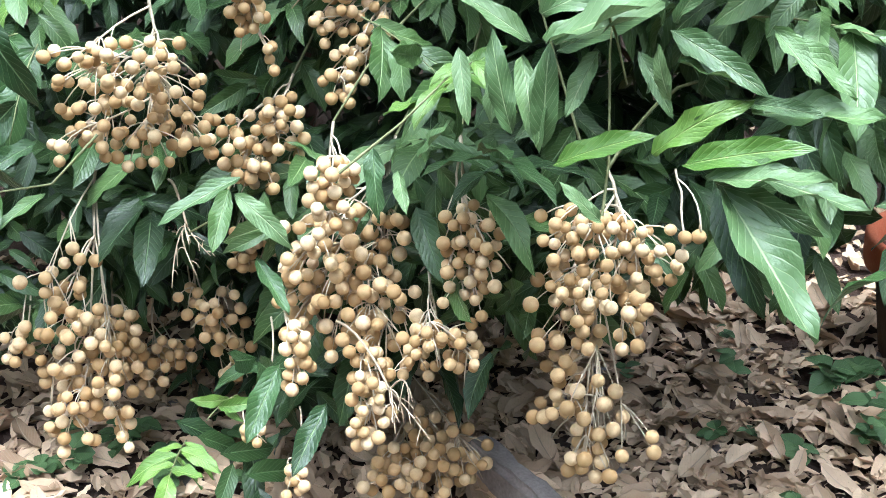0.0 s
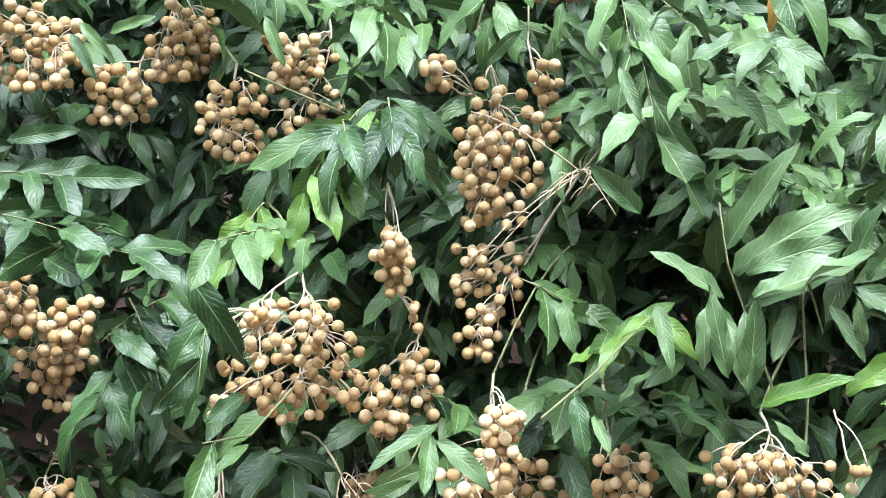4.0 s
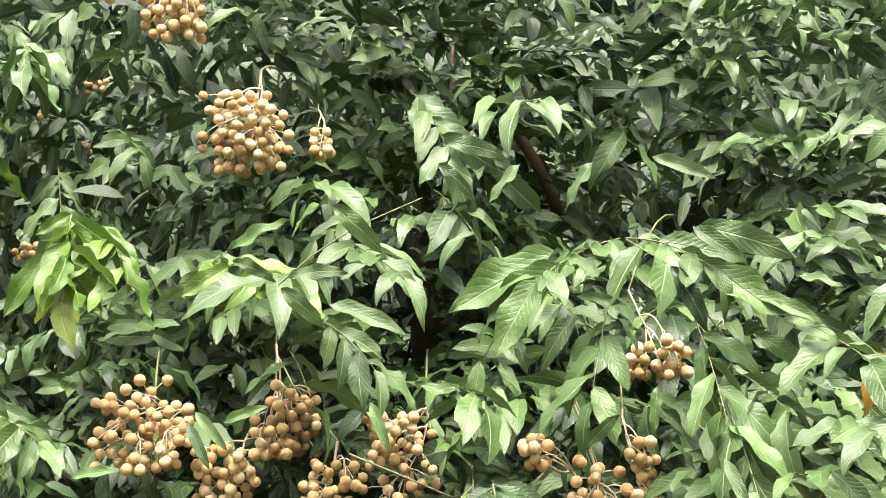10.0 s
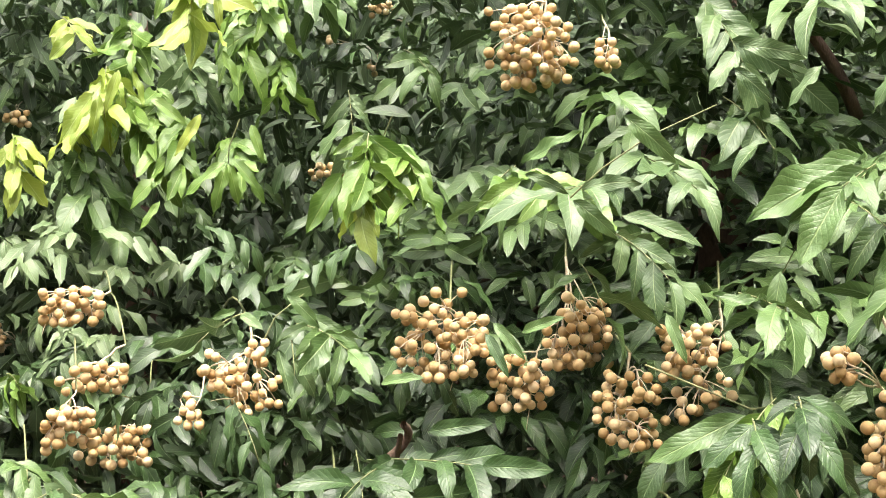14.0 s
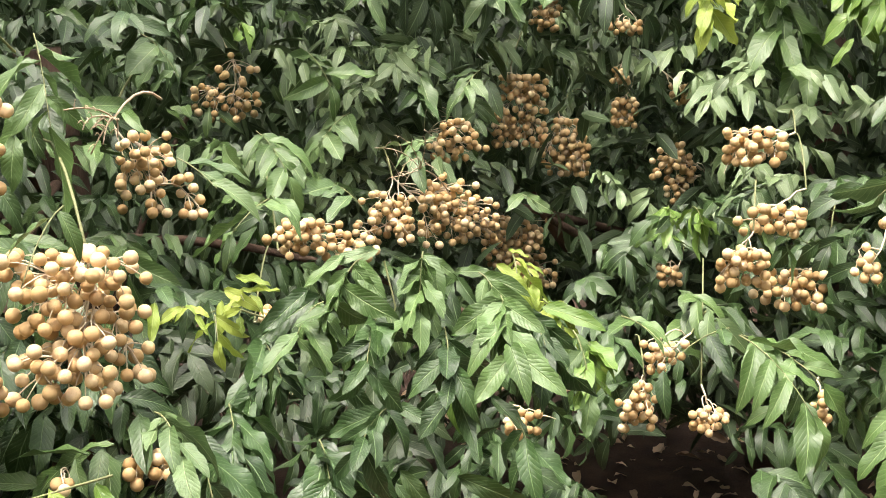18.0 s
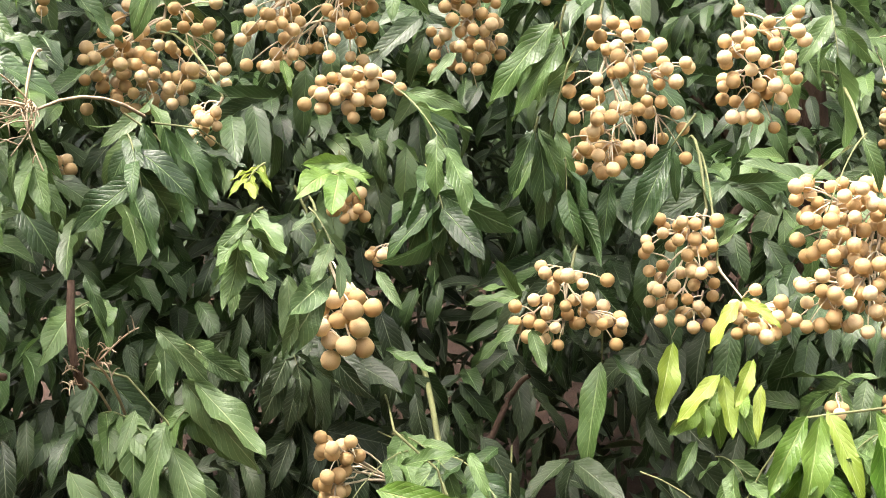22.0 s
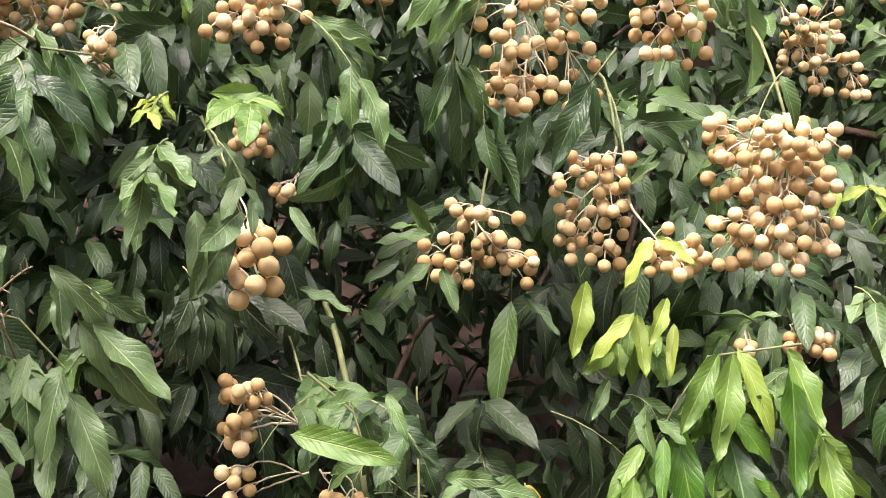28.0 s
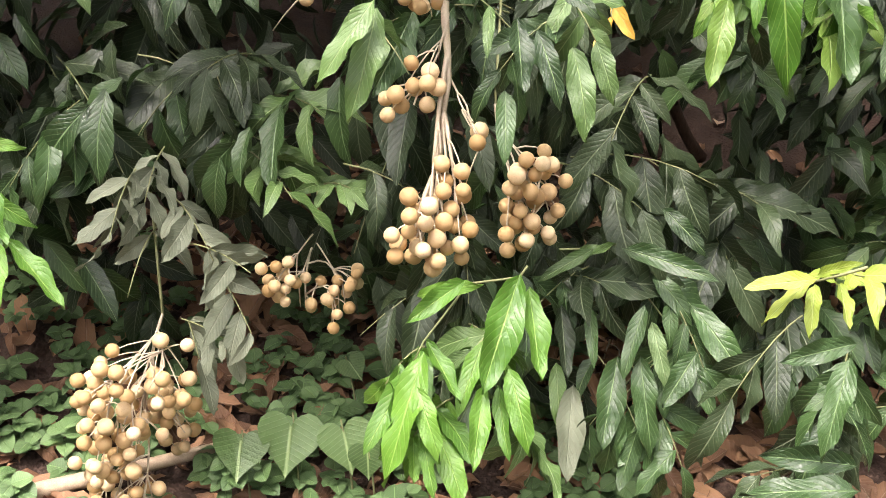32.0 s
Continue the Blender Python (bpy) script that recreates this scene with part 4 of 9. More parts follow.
gap(-1.774, -0.218, 0.82, 0.03, -3.365, -0.086, 0.11, 0.07)
gap(-1.781, -0.319, 0.83, 0.03, -3.383, -0.340, 0.13, 0.07)
gap(-1.745, -0.111, 0.80, 0.03, -3.309, 0.158, 0.06, 0.06)
gap(-1.703, 0.198, 0.89, 0.04, -3.203, 0.854, 0.28, 0.08)
gap(-1.659, 0.207, 0.81, 0.03, -3.103, 0.879, 0.08, 0.07)
gap(-1.592, 0.262, 0.75, 0.04, -2.962, 1.017, -0.04, 0.08)
gap(-1.727, 0.184, 0.96, 0.03, -3.274, 0.822, 0.43, 0.06)
gap(-1.603, 0.223, 0.72, 0.03, -2.981, 0.908, -0.11, 0.06)
gap(-1.793, -0.171, 0.89, 0.03, -3.424, 0.003, 0.26, 0.07)
gap(-1.744, -0.298, 0.75, 0.03, -3.306, -0.288, -0.04, 0.06)
gap(-1.516, 0.313, 0.67, 0.03, -2.790, 1.115, -0.22, 0.07)
gap(-1.535, 0.360, 0.74, 0.03, -2.825, 1.218, -0.06, 0.07)
gap(-1.683, -0.377, 0.64, 0.03, -3.154, -0.454, -0.30, 0.06)
gap(-1.722, -0.139, 0.74, 0.03, -3.267, 0.084, -0.06, 0.06)
gap(-1.610, 0.121, 0.67, 0.02, -3.000, 0.685, -0.23, 0.04)
gap(-1.476, 0.727, 1.48, 0.03, -2.834, 1.832, 1.48, 0.07)
gap(-1.266, 0.929, 1.34, 0.03, -2.357, 2.293, 1.17, 0.07)
gap(-0.991, 1.062, 1.15, 0.03, -1.725, 2.598, 0.74, 0.06)
gap(-1.082, 1.035, 1.23, 0.02, -1.915, 2.546, 0.91, 0.05)
gap(-0.59, 1.19, 1.26, 0.03, -0.79, 2.81, 1.07, 0.06)
gap(-0.68, 1.17, 1.22, 0.03, -0.99, 2.77, 0.99, 0.06)
gap(-0.85, 1.13, 1.43, 0.03, -1.39, 2.70, 1.47, 0.06)
gap(-0.51, 1.18, 1.16, 0.02, -0.61, 2.80, 0.85, 0.05)
gap(-1.02, 1.03, 1.48, 0.03, -1.76, 2.62, 1.54, 0.06)
gap(-1.04, 1.02, 1.57, 0.03, -1.81, 2.58, 1.74, 0.06)
gap(0.27, 0.69, 1.02, 0.02, 1.08, 2.74, 0.08, 0.08)
gap(0.08, 0.66, 0.89, 0.07, 0.26, 2.15, -0.10, 0.21)
gap(0.17, 0.66, 0.91, 0.07, 0.60, 2.30, -0.15, 0.26)
gap(0.25, 0.64, 0.92, 0.07, 0.94, 2.40, -0.21, 0.27)
gap(-0.113, 0.367, 0.98, 0.02, 1.091, 1.937, 0.01, 0.09)
gap(-0.25, 0.63, 0.90, 0.07, -0.88, 2.20, -0.16, 0.23)
gap(-0.18, 0.64, 0.88, 0.03, -0.58, 2.07, -0.14, 0.11)
gap(-1.154, -0.376, 0.79, 0.08, -2.653, -0.590, -0.51, 0.27)
gap(-1.144, -0.264, 0.78, 0.07, -2.485, -0.201, -0.42, 0.24)
gap(-1.180, -0.358, 0.83, 0.04, -2.858, -0.545, -0.43, 0.15)
gap(-1.180, -0.203, 0.83, 0.04, -2.600, -0.014, -0.26, 0.14)
gap(-1.145, -0.191, 0.79, 0.05, -2.488, 0.018, -0.40, 0.16)
gap(-1.078, -0.096, 0.74, 0.04, -2.198, 0.322, -0.47, 0.13)
gap(-1.039, 0.008, 0.76, 0.04, -2.089, 0.645, -0.42, 0.13)
gap(-1.058, 0.054, 0.80, 0.03, -2.216, 0.825, -0.34, 0.09)
gap(-1.096, -0.163, 0.74, 0.04, -2.248, 0.098, -0.48, 0.13)
gap(-0.855, 0.496, 1.22, 0.04, -2.521, 3.022, 0.19, 0.21)
gap(-0.847, 0.525, 1.22, 0.04, -2.552, 3.061, 0.25, 0.19)
gap(-1.277, -0.446, 1.70, 0.03, -13.874, -2.454, 5.10, 0.50)
gap(-1.276, -0.519, 1.66, 0.04, -13.796, -3.657, 4.41, 0.74)
gap(-1.264, -0.553, 1.66, 0.06, -13.614, -4.359, 4.36, 1.01)
HOLLOW = np.array(GAPS)
TREE_R = tree("longan_tree", -0.5, 3.0, "leafy longan tree with low hanging fruit-laden boughs")
TREE_L = tree("longan_tree", -3.79, 1.6, "spreading longan tree with drooping dark green leaves")
TREE_B = tree("longan_tree", -2.7, 4.1, "taller longan tree standing behind with dense crown")
STOCK = {(t.name, tone): Foliage(LOW if tone == "far" else FULL) for t in (TREE_R, TREE_L, TREE_B) for tone in ("deep", "mid", "light", "dull", "far")}
BOUGH_ENDS = {t.name: [] for t in (TREE_R, TREE_L, TREE_B)}


def bough(tree_ob, x, y, z, r, tones, hang, size, own=2, inner=6):
    """A leafy bough round (x, y, z): a few sprays at its face, more of them deeper in the crown."""
    p = np.array([x, y, z])
    out = CENTRE - p
    far = np.linalg.norm(out[:2])
    out[2] = 0
    out /= np.linalg.norm(out)
    side = np.cross((0, 0, 1.0), out)
    if far > 1.72:
        own, inner = 0, inner + own
    for i in range(own + inner):
        deep = rng.uniform(-0.03, 0.1) if i < own else 0.03 + 0.8 * rng.uniform() ** 1.7
        spot = p + side * rng.normal(0, r) + np.array([0, 0, rng.normal(0, r)]) - out * deep
        n = int(rng.integers(6, 10))
        aim = out * rng.uniform(0.1, 0.9) + side * rng.normal(0, 0.8) + np.array([0, 0, rng.uniform(-0.25, 0.45)])
        start = spot - 0.45 * aim / np.linalg.norm(aim) * size * 1.7
        if start[2] < 0.12:
            continue
        tone = tones[rng.integers(len(tones))]
        if i < own:
            spray(tree_ob, start, aim, n, size, tone, hang)
        else:
            spray(tree_ob, start, aim, n, size, tone, hang, STOCK[(tree_ob.name, "mid" if tone in ("pale", "fresh", "lime") else tone)])
    if rng.uniform() < 0.09:
        BOUGH_ENDS[tree_ob.name].append(p - out * 0.8)


def tuft(tree_ob, x, y, z, n, size, tone, hang, ax, ay, az):
    """One showy spray of young leaves starting at (x, y, z) and aiming along (ax, ay, az)."""
    spray(tree_ob, (x, y, z), (ax, ay, az), n, size, tone, hang, None, True)


bough(TREE_R, 0.339, 0.887, 0.31, 0.089, ("deep", "deep", "mid", "mid", "deep"), 0.4, 0.12, 1, 11)
bough(TREE_R, 0.277, 0.925, 0.30, 0.089, ("deep", "deep", "mid", "mid", "deep"), 0.4, 0.12, 1, 11)
bough(TREE_R, 0.143, 1.003, 0.27, 0.090, ("deep", "deep", "mid", "mid", "deep"), 0.4, 0.12, 1, 11)
bough(TREE_R, 0.021, 1.088, 0.24, 0.092, ("deep", "deep", "mid", "mid", "deep"), 0.4, 0.12, 1, 11)
bough(TREE_R, -0.20, 1.56, 0.23, 0.098, ("deep", "deep", "mid", "mid", "deep"), 0.4, 0.12, 1, 11)
bough(TREE_R, -0.30, 1.55, 0.19, 0.099, ("deep", "deep", "mid", "mid", "deep"), 0.4, 0.12, 1, 11)
bough(TREE_L, -1.714, 0.844, 0.21, 0.099, ("deep", "deep", "mid", "deep"), 0.6, 0.108, 1, 8)
# low boughs of the left tree: shade put into their leaf tones
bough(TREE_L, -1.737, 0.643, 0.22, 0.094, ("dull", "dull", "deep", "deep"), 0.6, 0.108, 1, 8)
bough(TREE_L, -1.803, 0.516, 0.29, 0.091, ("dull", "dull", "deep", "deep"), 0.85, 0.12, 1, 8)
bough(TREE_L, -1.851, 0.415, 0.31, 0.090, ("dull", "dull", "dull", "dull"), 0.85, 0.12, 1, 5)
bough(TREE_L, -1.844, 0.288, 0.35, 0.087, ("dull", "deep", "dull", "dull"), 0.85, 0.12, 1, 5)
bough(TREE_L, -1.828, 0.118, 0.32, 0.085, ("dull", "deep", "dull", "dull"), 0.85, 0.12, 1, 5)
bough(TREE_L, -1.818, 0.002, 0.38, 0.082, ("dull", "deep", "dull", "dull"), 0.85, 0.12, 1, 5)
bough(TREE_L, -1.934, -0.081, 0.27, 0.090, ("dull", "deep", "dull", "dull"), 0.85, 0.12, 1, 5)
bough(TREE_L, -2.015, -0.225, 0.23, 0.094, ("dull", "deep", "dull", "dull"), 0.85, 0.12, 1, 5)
bough(TREE_R, 0.12, 1.38, 0.53, 0.082, ("deep", "deep", "mid", "mid", "deep"), 0.4, 0.12, 1, 11)
bough(TREE_R, -0.00, 1.58, 0.33, 0.095, ("deep", "deep", "mid", "mid", "deep"), 0.4, 0.12, 1, 11)
bough(TREE_R, -0.18, 1.59, 0.39, 0.094, ("deep", "deep", "mid", "mid", "deep"), 0.4, 0.12, 1, 11)
bough(TREE_R, -0.40, 1.72, 0.27, 0.105, ("deep", "deep", "mid", "mid", "deep"), 0.4, 0.12, 1, 11)
bough(TREE_R, -0.50, 1.76, 0.20, 0.109, ("deep", "deep", "mid", "mid", "deep"), 0.4, 0.108, 1, 11)
bough(TREE_L, -0.85, 1.61, 0.18, 0.109, ("deep", "deep", "mid", "deep"), 0.6, 0.0972, 1, 8)
bough(TREE_L, -1.108, 1.550, 0.21, 0.110, ("deep", "deep", "mid", "deep"), 0.6, 0.0972, 1, 8)
bough(TREE_L, -1.827, 0.771, 0.37, 0.096, ("deep", "deep", "mid", "deep"), 0.6, 0.108, 1, 8)
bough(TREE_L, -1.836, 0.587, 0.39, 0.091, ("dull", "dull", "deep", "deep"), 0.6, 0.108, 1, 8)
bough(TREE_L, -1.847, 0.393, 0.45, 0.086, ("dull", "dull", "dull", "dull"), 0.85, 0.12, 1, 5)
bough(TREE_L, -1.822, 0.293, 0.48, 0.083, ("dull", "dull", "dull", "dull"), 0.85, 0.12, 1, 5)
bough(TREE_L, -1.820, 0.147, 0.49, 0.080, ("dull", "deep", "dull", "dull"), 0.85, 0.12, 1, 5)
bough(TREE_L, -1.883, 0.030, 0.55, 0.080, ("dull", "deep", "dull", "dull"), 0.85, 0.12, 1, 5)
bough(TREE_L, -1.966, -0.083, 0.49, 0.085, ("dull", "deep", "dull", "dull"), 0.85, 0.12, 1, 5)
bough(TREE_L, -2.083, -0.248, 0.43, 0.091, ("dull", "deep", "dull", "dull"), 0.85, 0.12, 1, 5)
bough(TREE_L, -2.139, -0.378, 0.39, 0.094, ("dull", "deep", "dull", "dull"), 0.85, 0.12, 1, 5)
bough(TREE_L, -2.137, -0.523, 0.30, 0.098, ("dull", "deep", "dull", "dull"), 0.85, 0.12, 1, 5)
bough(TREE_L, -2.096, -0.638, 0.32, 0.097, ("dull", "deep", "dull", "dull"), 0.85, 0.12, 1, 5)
bough(TREE_R, 0.412, 0.888, 0.60, 0.083, ("deep", "deep", "mid", "mid", "deep"), 0.4, 0.12, 1, 11)
bough(TREE_R, 0.19, 1.42, 0.59, 0.082, ("deep", "deep", "mid", "mid", "deep"), 0.4, 0.12, 1, 11)
bough(TREE_R, 0.13, 1.40, 0.61, 0.081, ("deep", "deep", "mid", "mid", "deep"), 0.4, 0.12, 1, 11)
bough(TREE_R, -0.02, 1.52, 0.53, 0.088, ("deep", "deep", "mid", "mid", "deep"), 0.4, 0.12, 1, 11)
bough(TREE_R, -0.20, 1.72, 0.50, 0.097, ("deep", "deep", "mid", "mid", "deep"), 0.4, 0.12, 1, 11)
bough(TREE_R, -0.33, 1.82, 0.37, 0.106, ("deep", "deep", "mid", "mid", "deep"), 0.4, 0.108, 1, 11)
bough(TREE_R, -0.60, 1.91, 0.36, 0.113, ("deep", "deep", "mid", "mid", "deep"), 0.4, 0.108, 1, 11)
bough(TREE_R, -0.78, 1.79, 0.28, 0.112, ("mid", "pale", "mid", "pale", "deep"), 0.25, 0.108, 1, 11)
bough(TREE_L, -0.92, 1.78, 0.35, 0.113, ("deep", "deep", "mid", "deep"), 0.6, 0.0972, 1, 8)
bough(TREE_L, -1.081, 1.687, 0.33, 0.112, ("deep", "deep", "mid", "deep"), 0.6, 0.0972, 1, 8)
bough(TREE_L, -1.840, 0.951, 0.41, 0.100, ("deep", "deep", "mid", "deep"), 0.6, 0.108, 1, 8)
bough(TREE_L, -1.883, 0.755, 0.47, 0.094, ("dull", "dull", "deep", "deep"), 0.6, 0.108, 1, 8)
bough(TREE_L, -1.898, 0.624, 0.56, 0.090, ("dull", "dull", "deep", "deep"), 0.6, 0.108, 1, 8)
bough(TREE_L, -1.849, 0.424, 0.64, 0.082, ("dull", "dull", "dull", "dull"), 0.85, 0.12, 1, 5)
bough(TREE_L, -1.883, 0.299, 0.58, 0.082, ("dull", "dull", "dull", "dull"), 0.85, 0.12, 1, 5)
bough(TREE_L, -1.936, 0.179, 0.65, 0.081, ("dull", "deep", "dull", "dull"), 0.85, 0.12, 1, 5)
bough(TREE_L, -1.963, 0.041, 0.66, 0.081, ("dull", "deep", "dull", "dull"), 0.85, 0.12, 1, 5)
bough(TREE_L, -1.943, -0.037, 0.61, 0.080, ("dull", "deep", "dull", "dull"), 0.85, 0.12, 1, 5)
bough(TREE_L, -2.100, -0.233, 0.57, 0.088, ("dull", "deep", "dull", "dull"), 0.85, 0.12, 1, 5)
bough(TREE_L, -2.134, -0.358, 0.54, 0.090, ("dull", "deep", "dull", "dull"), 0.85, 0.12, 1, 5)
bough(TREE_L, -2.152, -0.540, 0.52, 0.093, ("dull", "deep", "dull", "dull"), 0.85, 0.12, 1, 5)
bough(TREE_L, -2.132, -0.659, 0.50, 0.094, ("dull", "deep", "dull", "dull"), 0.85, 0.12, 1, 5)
bough(TREE_R, 0.54, 1.49, 0.71, 0.086, ("deep", "deep", "mid", "mid", "deep"), 0.4, 0.12, 1, 11)
bough(TREE_R, 0.42, 1.48, 0.74, 0.084, ("deep", "deep", "mid", "mid", "deep"), 0.4, 0.12, 1, 11)
bough(TREE_R, 0.21, 1.52, 0.76, 0.083, ("deep", "deep", "mid", "mid", "deep"), 0.4, 0.12, 1, 11)
bough(TREE_R, 0.14, 1.53, 0.67, 0.085, ("deep", "deep", "mid", "mid", "deep"), 0.4, 0.12, 1, 11)
bough(TREE_R, -0.07, 1.58, 0.68, 0.087, ("deep", "deep", "mid", "mid", "deep"), 0.4, 0.12, 1, 11)
bough(TREE_R, -0.16, 1.66, 0.64, 0.092, ("deep", "deep", "mid", "mid", "deep"), 0.4, 0.12, 1, 11)
bough(TREE_R, -0.40, 1.87, 0.50, 0.106, ("deep", "deep", "mid", "mid", "deep"), 0.4, 0.108, 1, 11)
bough(TREE_R, -0.53, 1.76, 0.59, 0.101, ("deep", "deep", "mid", "mid", "deep"), 0.4, 0.12, 1, 11)
bough(TREE_R, -0.79, 1.88, 0.42, 0.113, ("mid", "pale", "mid", "pale", "deep"), 0.25, 0.108, 1, 11)
bough(TREE_L, -1.024, 1.858, 0.44, 0.117, ("deep", "deep", "mid", "deep"), 0.6, 0.0972, 1, 8)
bough(TREE_L, -1.166, 1.793, 0.47, 0.115, ("deep", "deep", "mid", "deep"), 0.6, 0.0972, 1, 8)
bough(TREE_L, -1.646, 1.555, 0.482, 0.114, ("deep", "deep", "mid", "deep"), 0.6, 0.0972, 1, 8)
bough(TREE_L, -1.834, 1.355, 0.539, 0.110, ("deep", "deep", "mid", "deep"), 0.6, 0.0972, 1, 8)
bough(TREE_L, -1.854, 1.244, 0.54, 0.107, ("deep", "deep", "mid", "deep"), 0.6, 0.0972, 1, 8)
bough(TREE_L, -1.920, 0.962, 0.55, 0.100, ("deep", "deep", "mid", "deep"), 0.6, 0.108, 1, 8)
bough(TREE_L, -1.961, 0.849, 0.63, 0.096, ("deep", "deep", "mid", "deep"), 0.6, 0.108, 1, 8)
bough(TREE_L, -1.951, 0.618, 0.66, 0.090, ("dull", "dull", "deep", "deep"), 0.6, 0.108, 1, 8)
bough(TREE_L, -1.952, 0.463, 0.72, 0.085, ("dull", "dull", "dull", "dull"), 0.85, 0.12, 1, 5)
bough(TREE_L, -2.010, 0.365, 0.71, 0.085, ("dull", "dull", "dull", "dull"), 0.85, 0.12, 1, 5)
bough(TREE_L, -2.025, 0.193, 0.73, 0.083, ("dull", "deep", "dull", "dull"), 0.85, 0.12, 1, 5)
bough(TREE_L, -2.031, 0.059, 0.70, 0.083, ("dull", "deep", "dull", "dull"), 0.85, 0.12, 1, 5)
bough(TREE_L, -2.145, -0.055, 0.73, 0.087, ("dull", "deep", "dull", "dull"), 0.85, 0.12, 1, 5)
bough(TREE_L, -2.118, -0.186, 0.66, 0.087, ("dull", "deep", "dull", "dull"), 0.85, 0.12, 1, 5)
bough(TREE_L, -2.174, -0.316, 0.71, 0.088, ("dull", "deep", "dull", "dull"), 0.85, 0.12, 1, 5)
bough(TREE_L, -2.176, -0.554, 0.62, 0.092, ("dull", "deep", "dull", "dull"), 0.85, 0.12, 1, 5)
bough(TREE_L, -2.168, -0.639, 0.61, 0.093, ("dull", "deep", "dull", "dull"), 0.85, 0.12, 1, 5)
bough(TREE_R, 0.542, 1.101, 0.80, 0.090, ("deep", "deep", "mid", "mid", "deep"), 0.4, 0.12, 1, 11)
bough(TREE_R, 0.61, 1.63, 0.78, 0.092, ("deep", "deep", "mid", "mid", "deep"), 0.4, 0.12, 1, 11)
bough(TREE_R, 0.38, 1.65, 0.84, 0.089, ("deep", "deep", "mid", "mid", "deep"), 0.4, 0.12, 1, 11)
bough(TREE_R, 0.31, 1.63, 0.83, 0.088, ("deep", "deep", "mid", "mid", "deep"), 0.4, 0.12, 1, 11)
bough(TREE_R, 0.13, 1.67, 0.77, 0.089, ("deep", "deep", "mid", "mid", "deep"), 0.4, 0.12, 1, 11)
bough(TREE_R, -0.00, 1.77, 0.80, 0.093, ("deep", "deep", "mid", "mid", "deep"), 0.4, 0.12, 1, 11)
bough(TREE_R, -0.25, 1.83, 0.74, 0.098, ("deep", "deep", "mid", "mid", "deep"), 0.4, 0.12, 1, 11)
bough(TREE_R, -0.36, 1.82, 0.74, 0.099, ("deep", "deep", "mid", "mid", "deep"), 0.4, 0.12, 1, 11)
bough(TREE_R, -0.60, 1.85, 0.74, 0.103, ("deep", "deep", "mid", "mid", "deep"), 0.4, 0.12, 1, 11)
bough(TREE_R, -0.72, 1.91, 0.64, 0.109, ("deep", "deep", "mid", "mid", "deep"), 0.4, 0.108, 1, 11)
bough(TREE_L, -1.06, 1.97, 0.60, 0.119, ("deep", "deep", "mid", "deep"), 0.6, 0.0972, 1, 8)
bough(TREE_L, -1.227, 1.913, 0.65, 0.117, ("deep", "deep", "mid", "deep"), 0.6, 0.0972, 1, 8)
bough(TREE_L, -1.401, 1.805, 0.65, 0.115, ("deep", "deep", "mid", "deep"), 0.6, 0.0972, 1, 8)
bough(TREE_L, -1.573, 1.717, 0.586, 0.116, ("deep", "deep", "mid", "deep"), 0.6, 0.0972, 1, 8)
bough(TREE_L, -1.745, 1.695, 0.662, 0.118, ("deep", "deep", "deep", "deep"), 0.6, 0.0972, 1, 8)
bough(TREE_L, -1.847, 1.538, 0.654, 0.115, ("deep", "deep", "deep", "deep"), 0.6, 0.0972, 1, 8)
bough(TREE_L, -1.951, 1.218, 0.652, 0.107, ("dull", "dull", "deep", "deep"), 0.6, 0.0972, 1, 8)
bough(TREE_L, -1.980, 1.123, 0.69, 0.104, ("dull", "dull", "deep", "deep"), 0.6, 0.108, 1, 8)
bough(TREE_L, -2.002, 0.891, 0.75, 0.097, ("dull", "dull", "deep", "deep"), 0.6, 0.108, 1, 8)
bough(TREE_L, -1.970, 0.665, 0.85, 0.088, ("deep", "deep", "mid", "deep"), 0.6, 0.108, 1, 8)
bough(TREE_L, -2.050, 0.562, 0.85, 0.089, ("dull", "deep", "dull", "dull"), 0.85, 0.12, 1, 5)
bough(TREE_L, -2.135, 0.440, 0.84, 0.090, ("dull", "deep", "dull", "dull"), 0.85, 0.12, 1, 5)
bough(TREE_L, -2.143, 0.256, 0.83, 0.088, ("dull", "deep", "dull", "dull"), 0.85, 0.12, 1, 5)
bough(TREE_L, -2.107, 0.122, 0.83, 0.085, ("dull", "deep", "dull", "dull"), 0.85, 0.12, 1, 5)
bough(TREE_L, -2.181, -0.076, 0.83, 0.087, ("dull", "deep", "dull", "dull"), 0.85, 0.12, 1, 5)
bough(TREE_L, -2.185, -0.241, 0.78, 0.088, ("dull", "deep", "dull", "dull"), 0.85, 0.12, 1, 5)
bough(TREE_L, -2.226, -0.354, 0.81, 0.089, ("dull", "deep", "dull", "dull"), 0.85, 0.12, 1, 5)
bough(TREE_L, -2.248, -0.472, 0.82, 0.091, ("dull", "deep", "dull", "dull"), 0.85, 0.12, 1, 5)
bough(TREE_L, -2.218, -0.667, 0.75, 0.092, ("dull", "deep", "dull", "dull"), 0.85, 0.12, 1, 5)
bough(TREE_R, 0.63, 1.67, 0.89, 0.093, ("mid", "pale", "mid", "deep"), 0.4, 0.14, 1, 11)
bough(TREE_R, 0.44, 1.76, 0.94, 0.094, ("mid", "pale", "mid", "deep"), 0.4, 0.14, 1, 11)
bough(TREE_R, 0.31, 1.77, 0.90, 0.093, ("mid", "pale", "mid", "deep"), 0.4, 0.14, 1, 11)
bough(TREE_R, 0.10, 1.87, 0.95, 0.096, ("deep", "deep", "mid", "mid", "deep"), 0.4, 0.12, 1, 11)
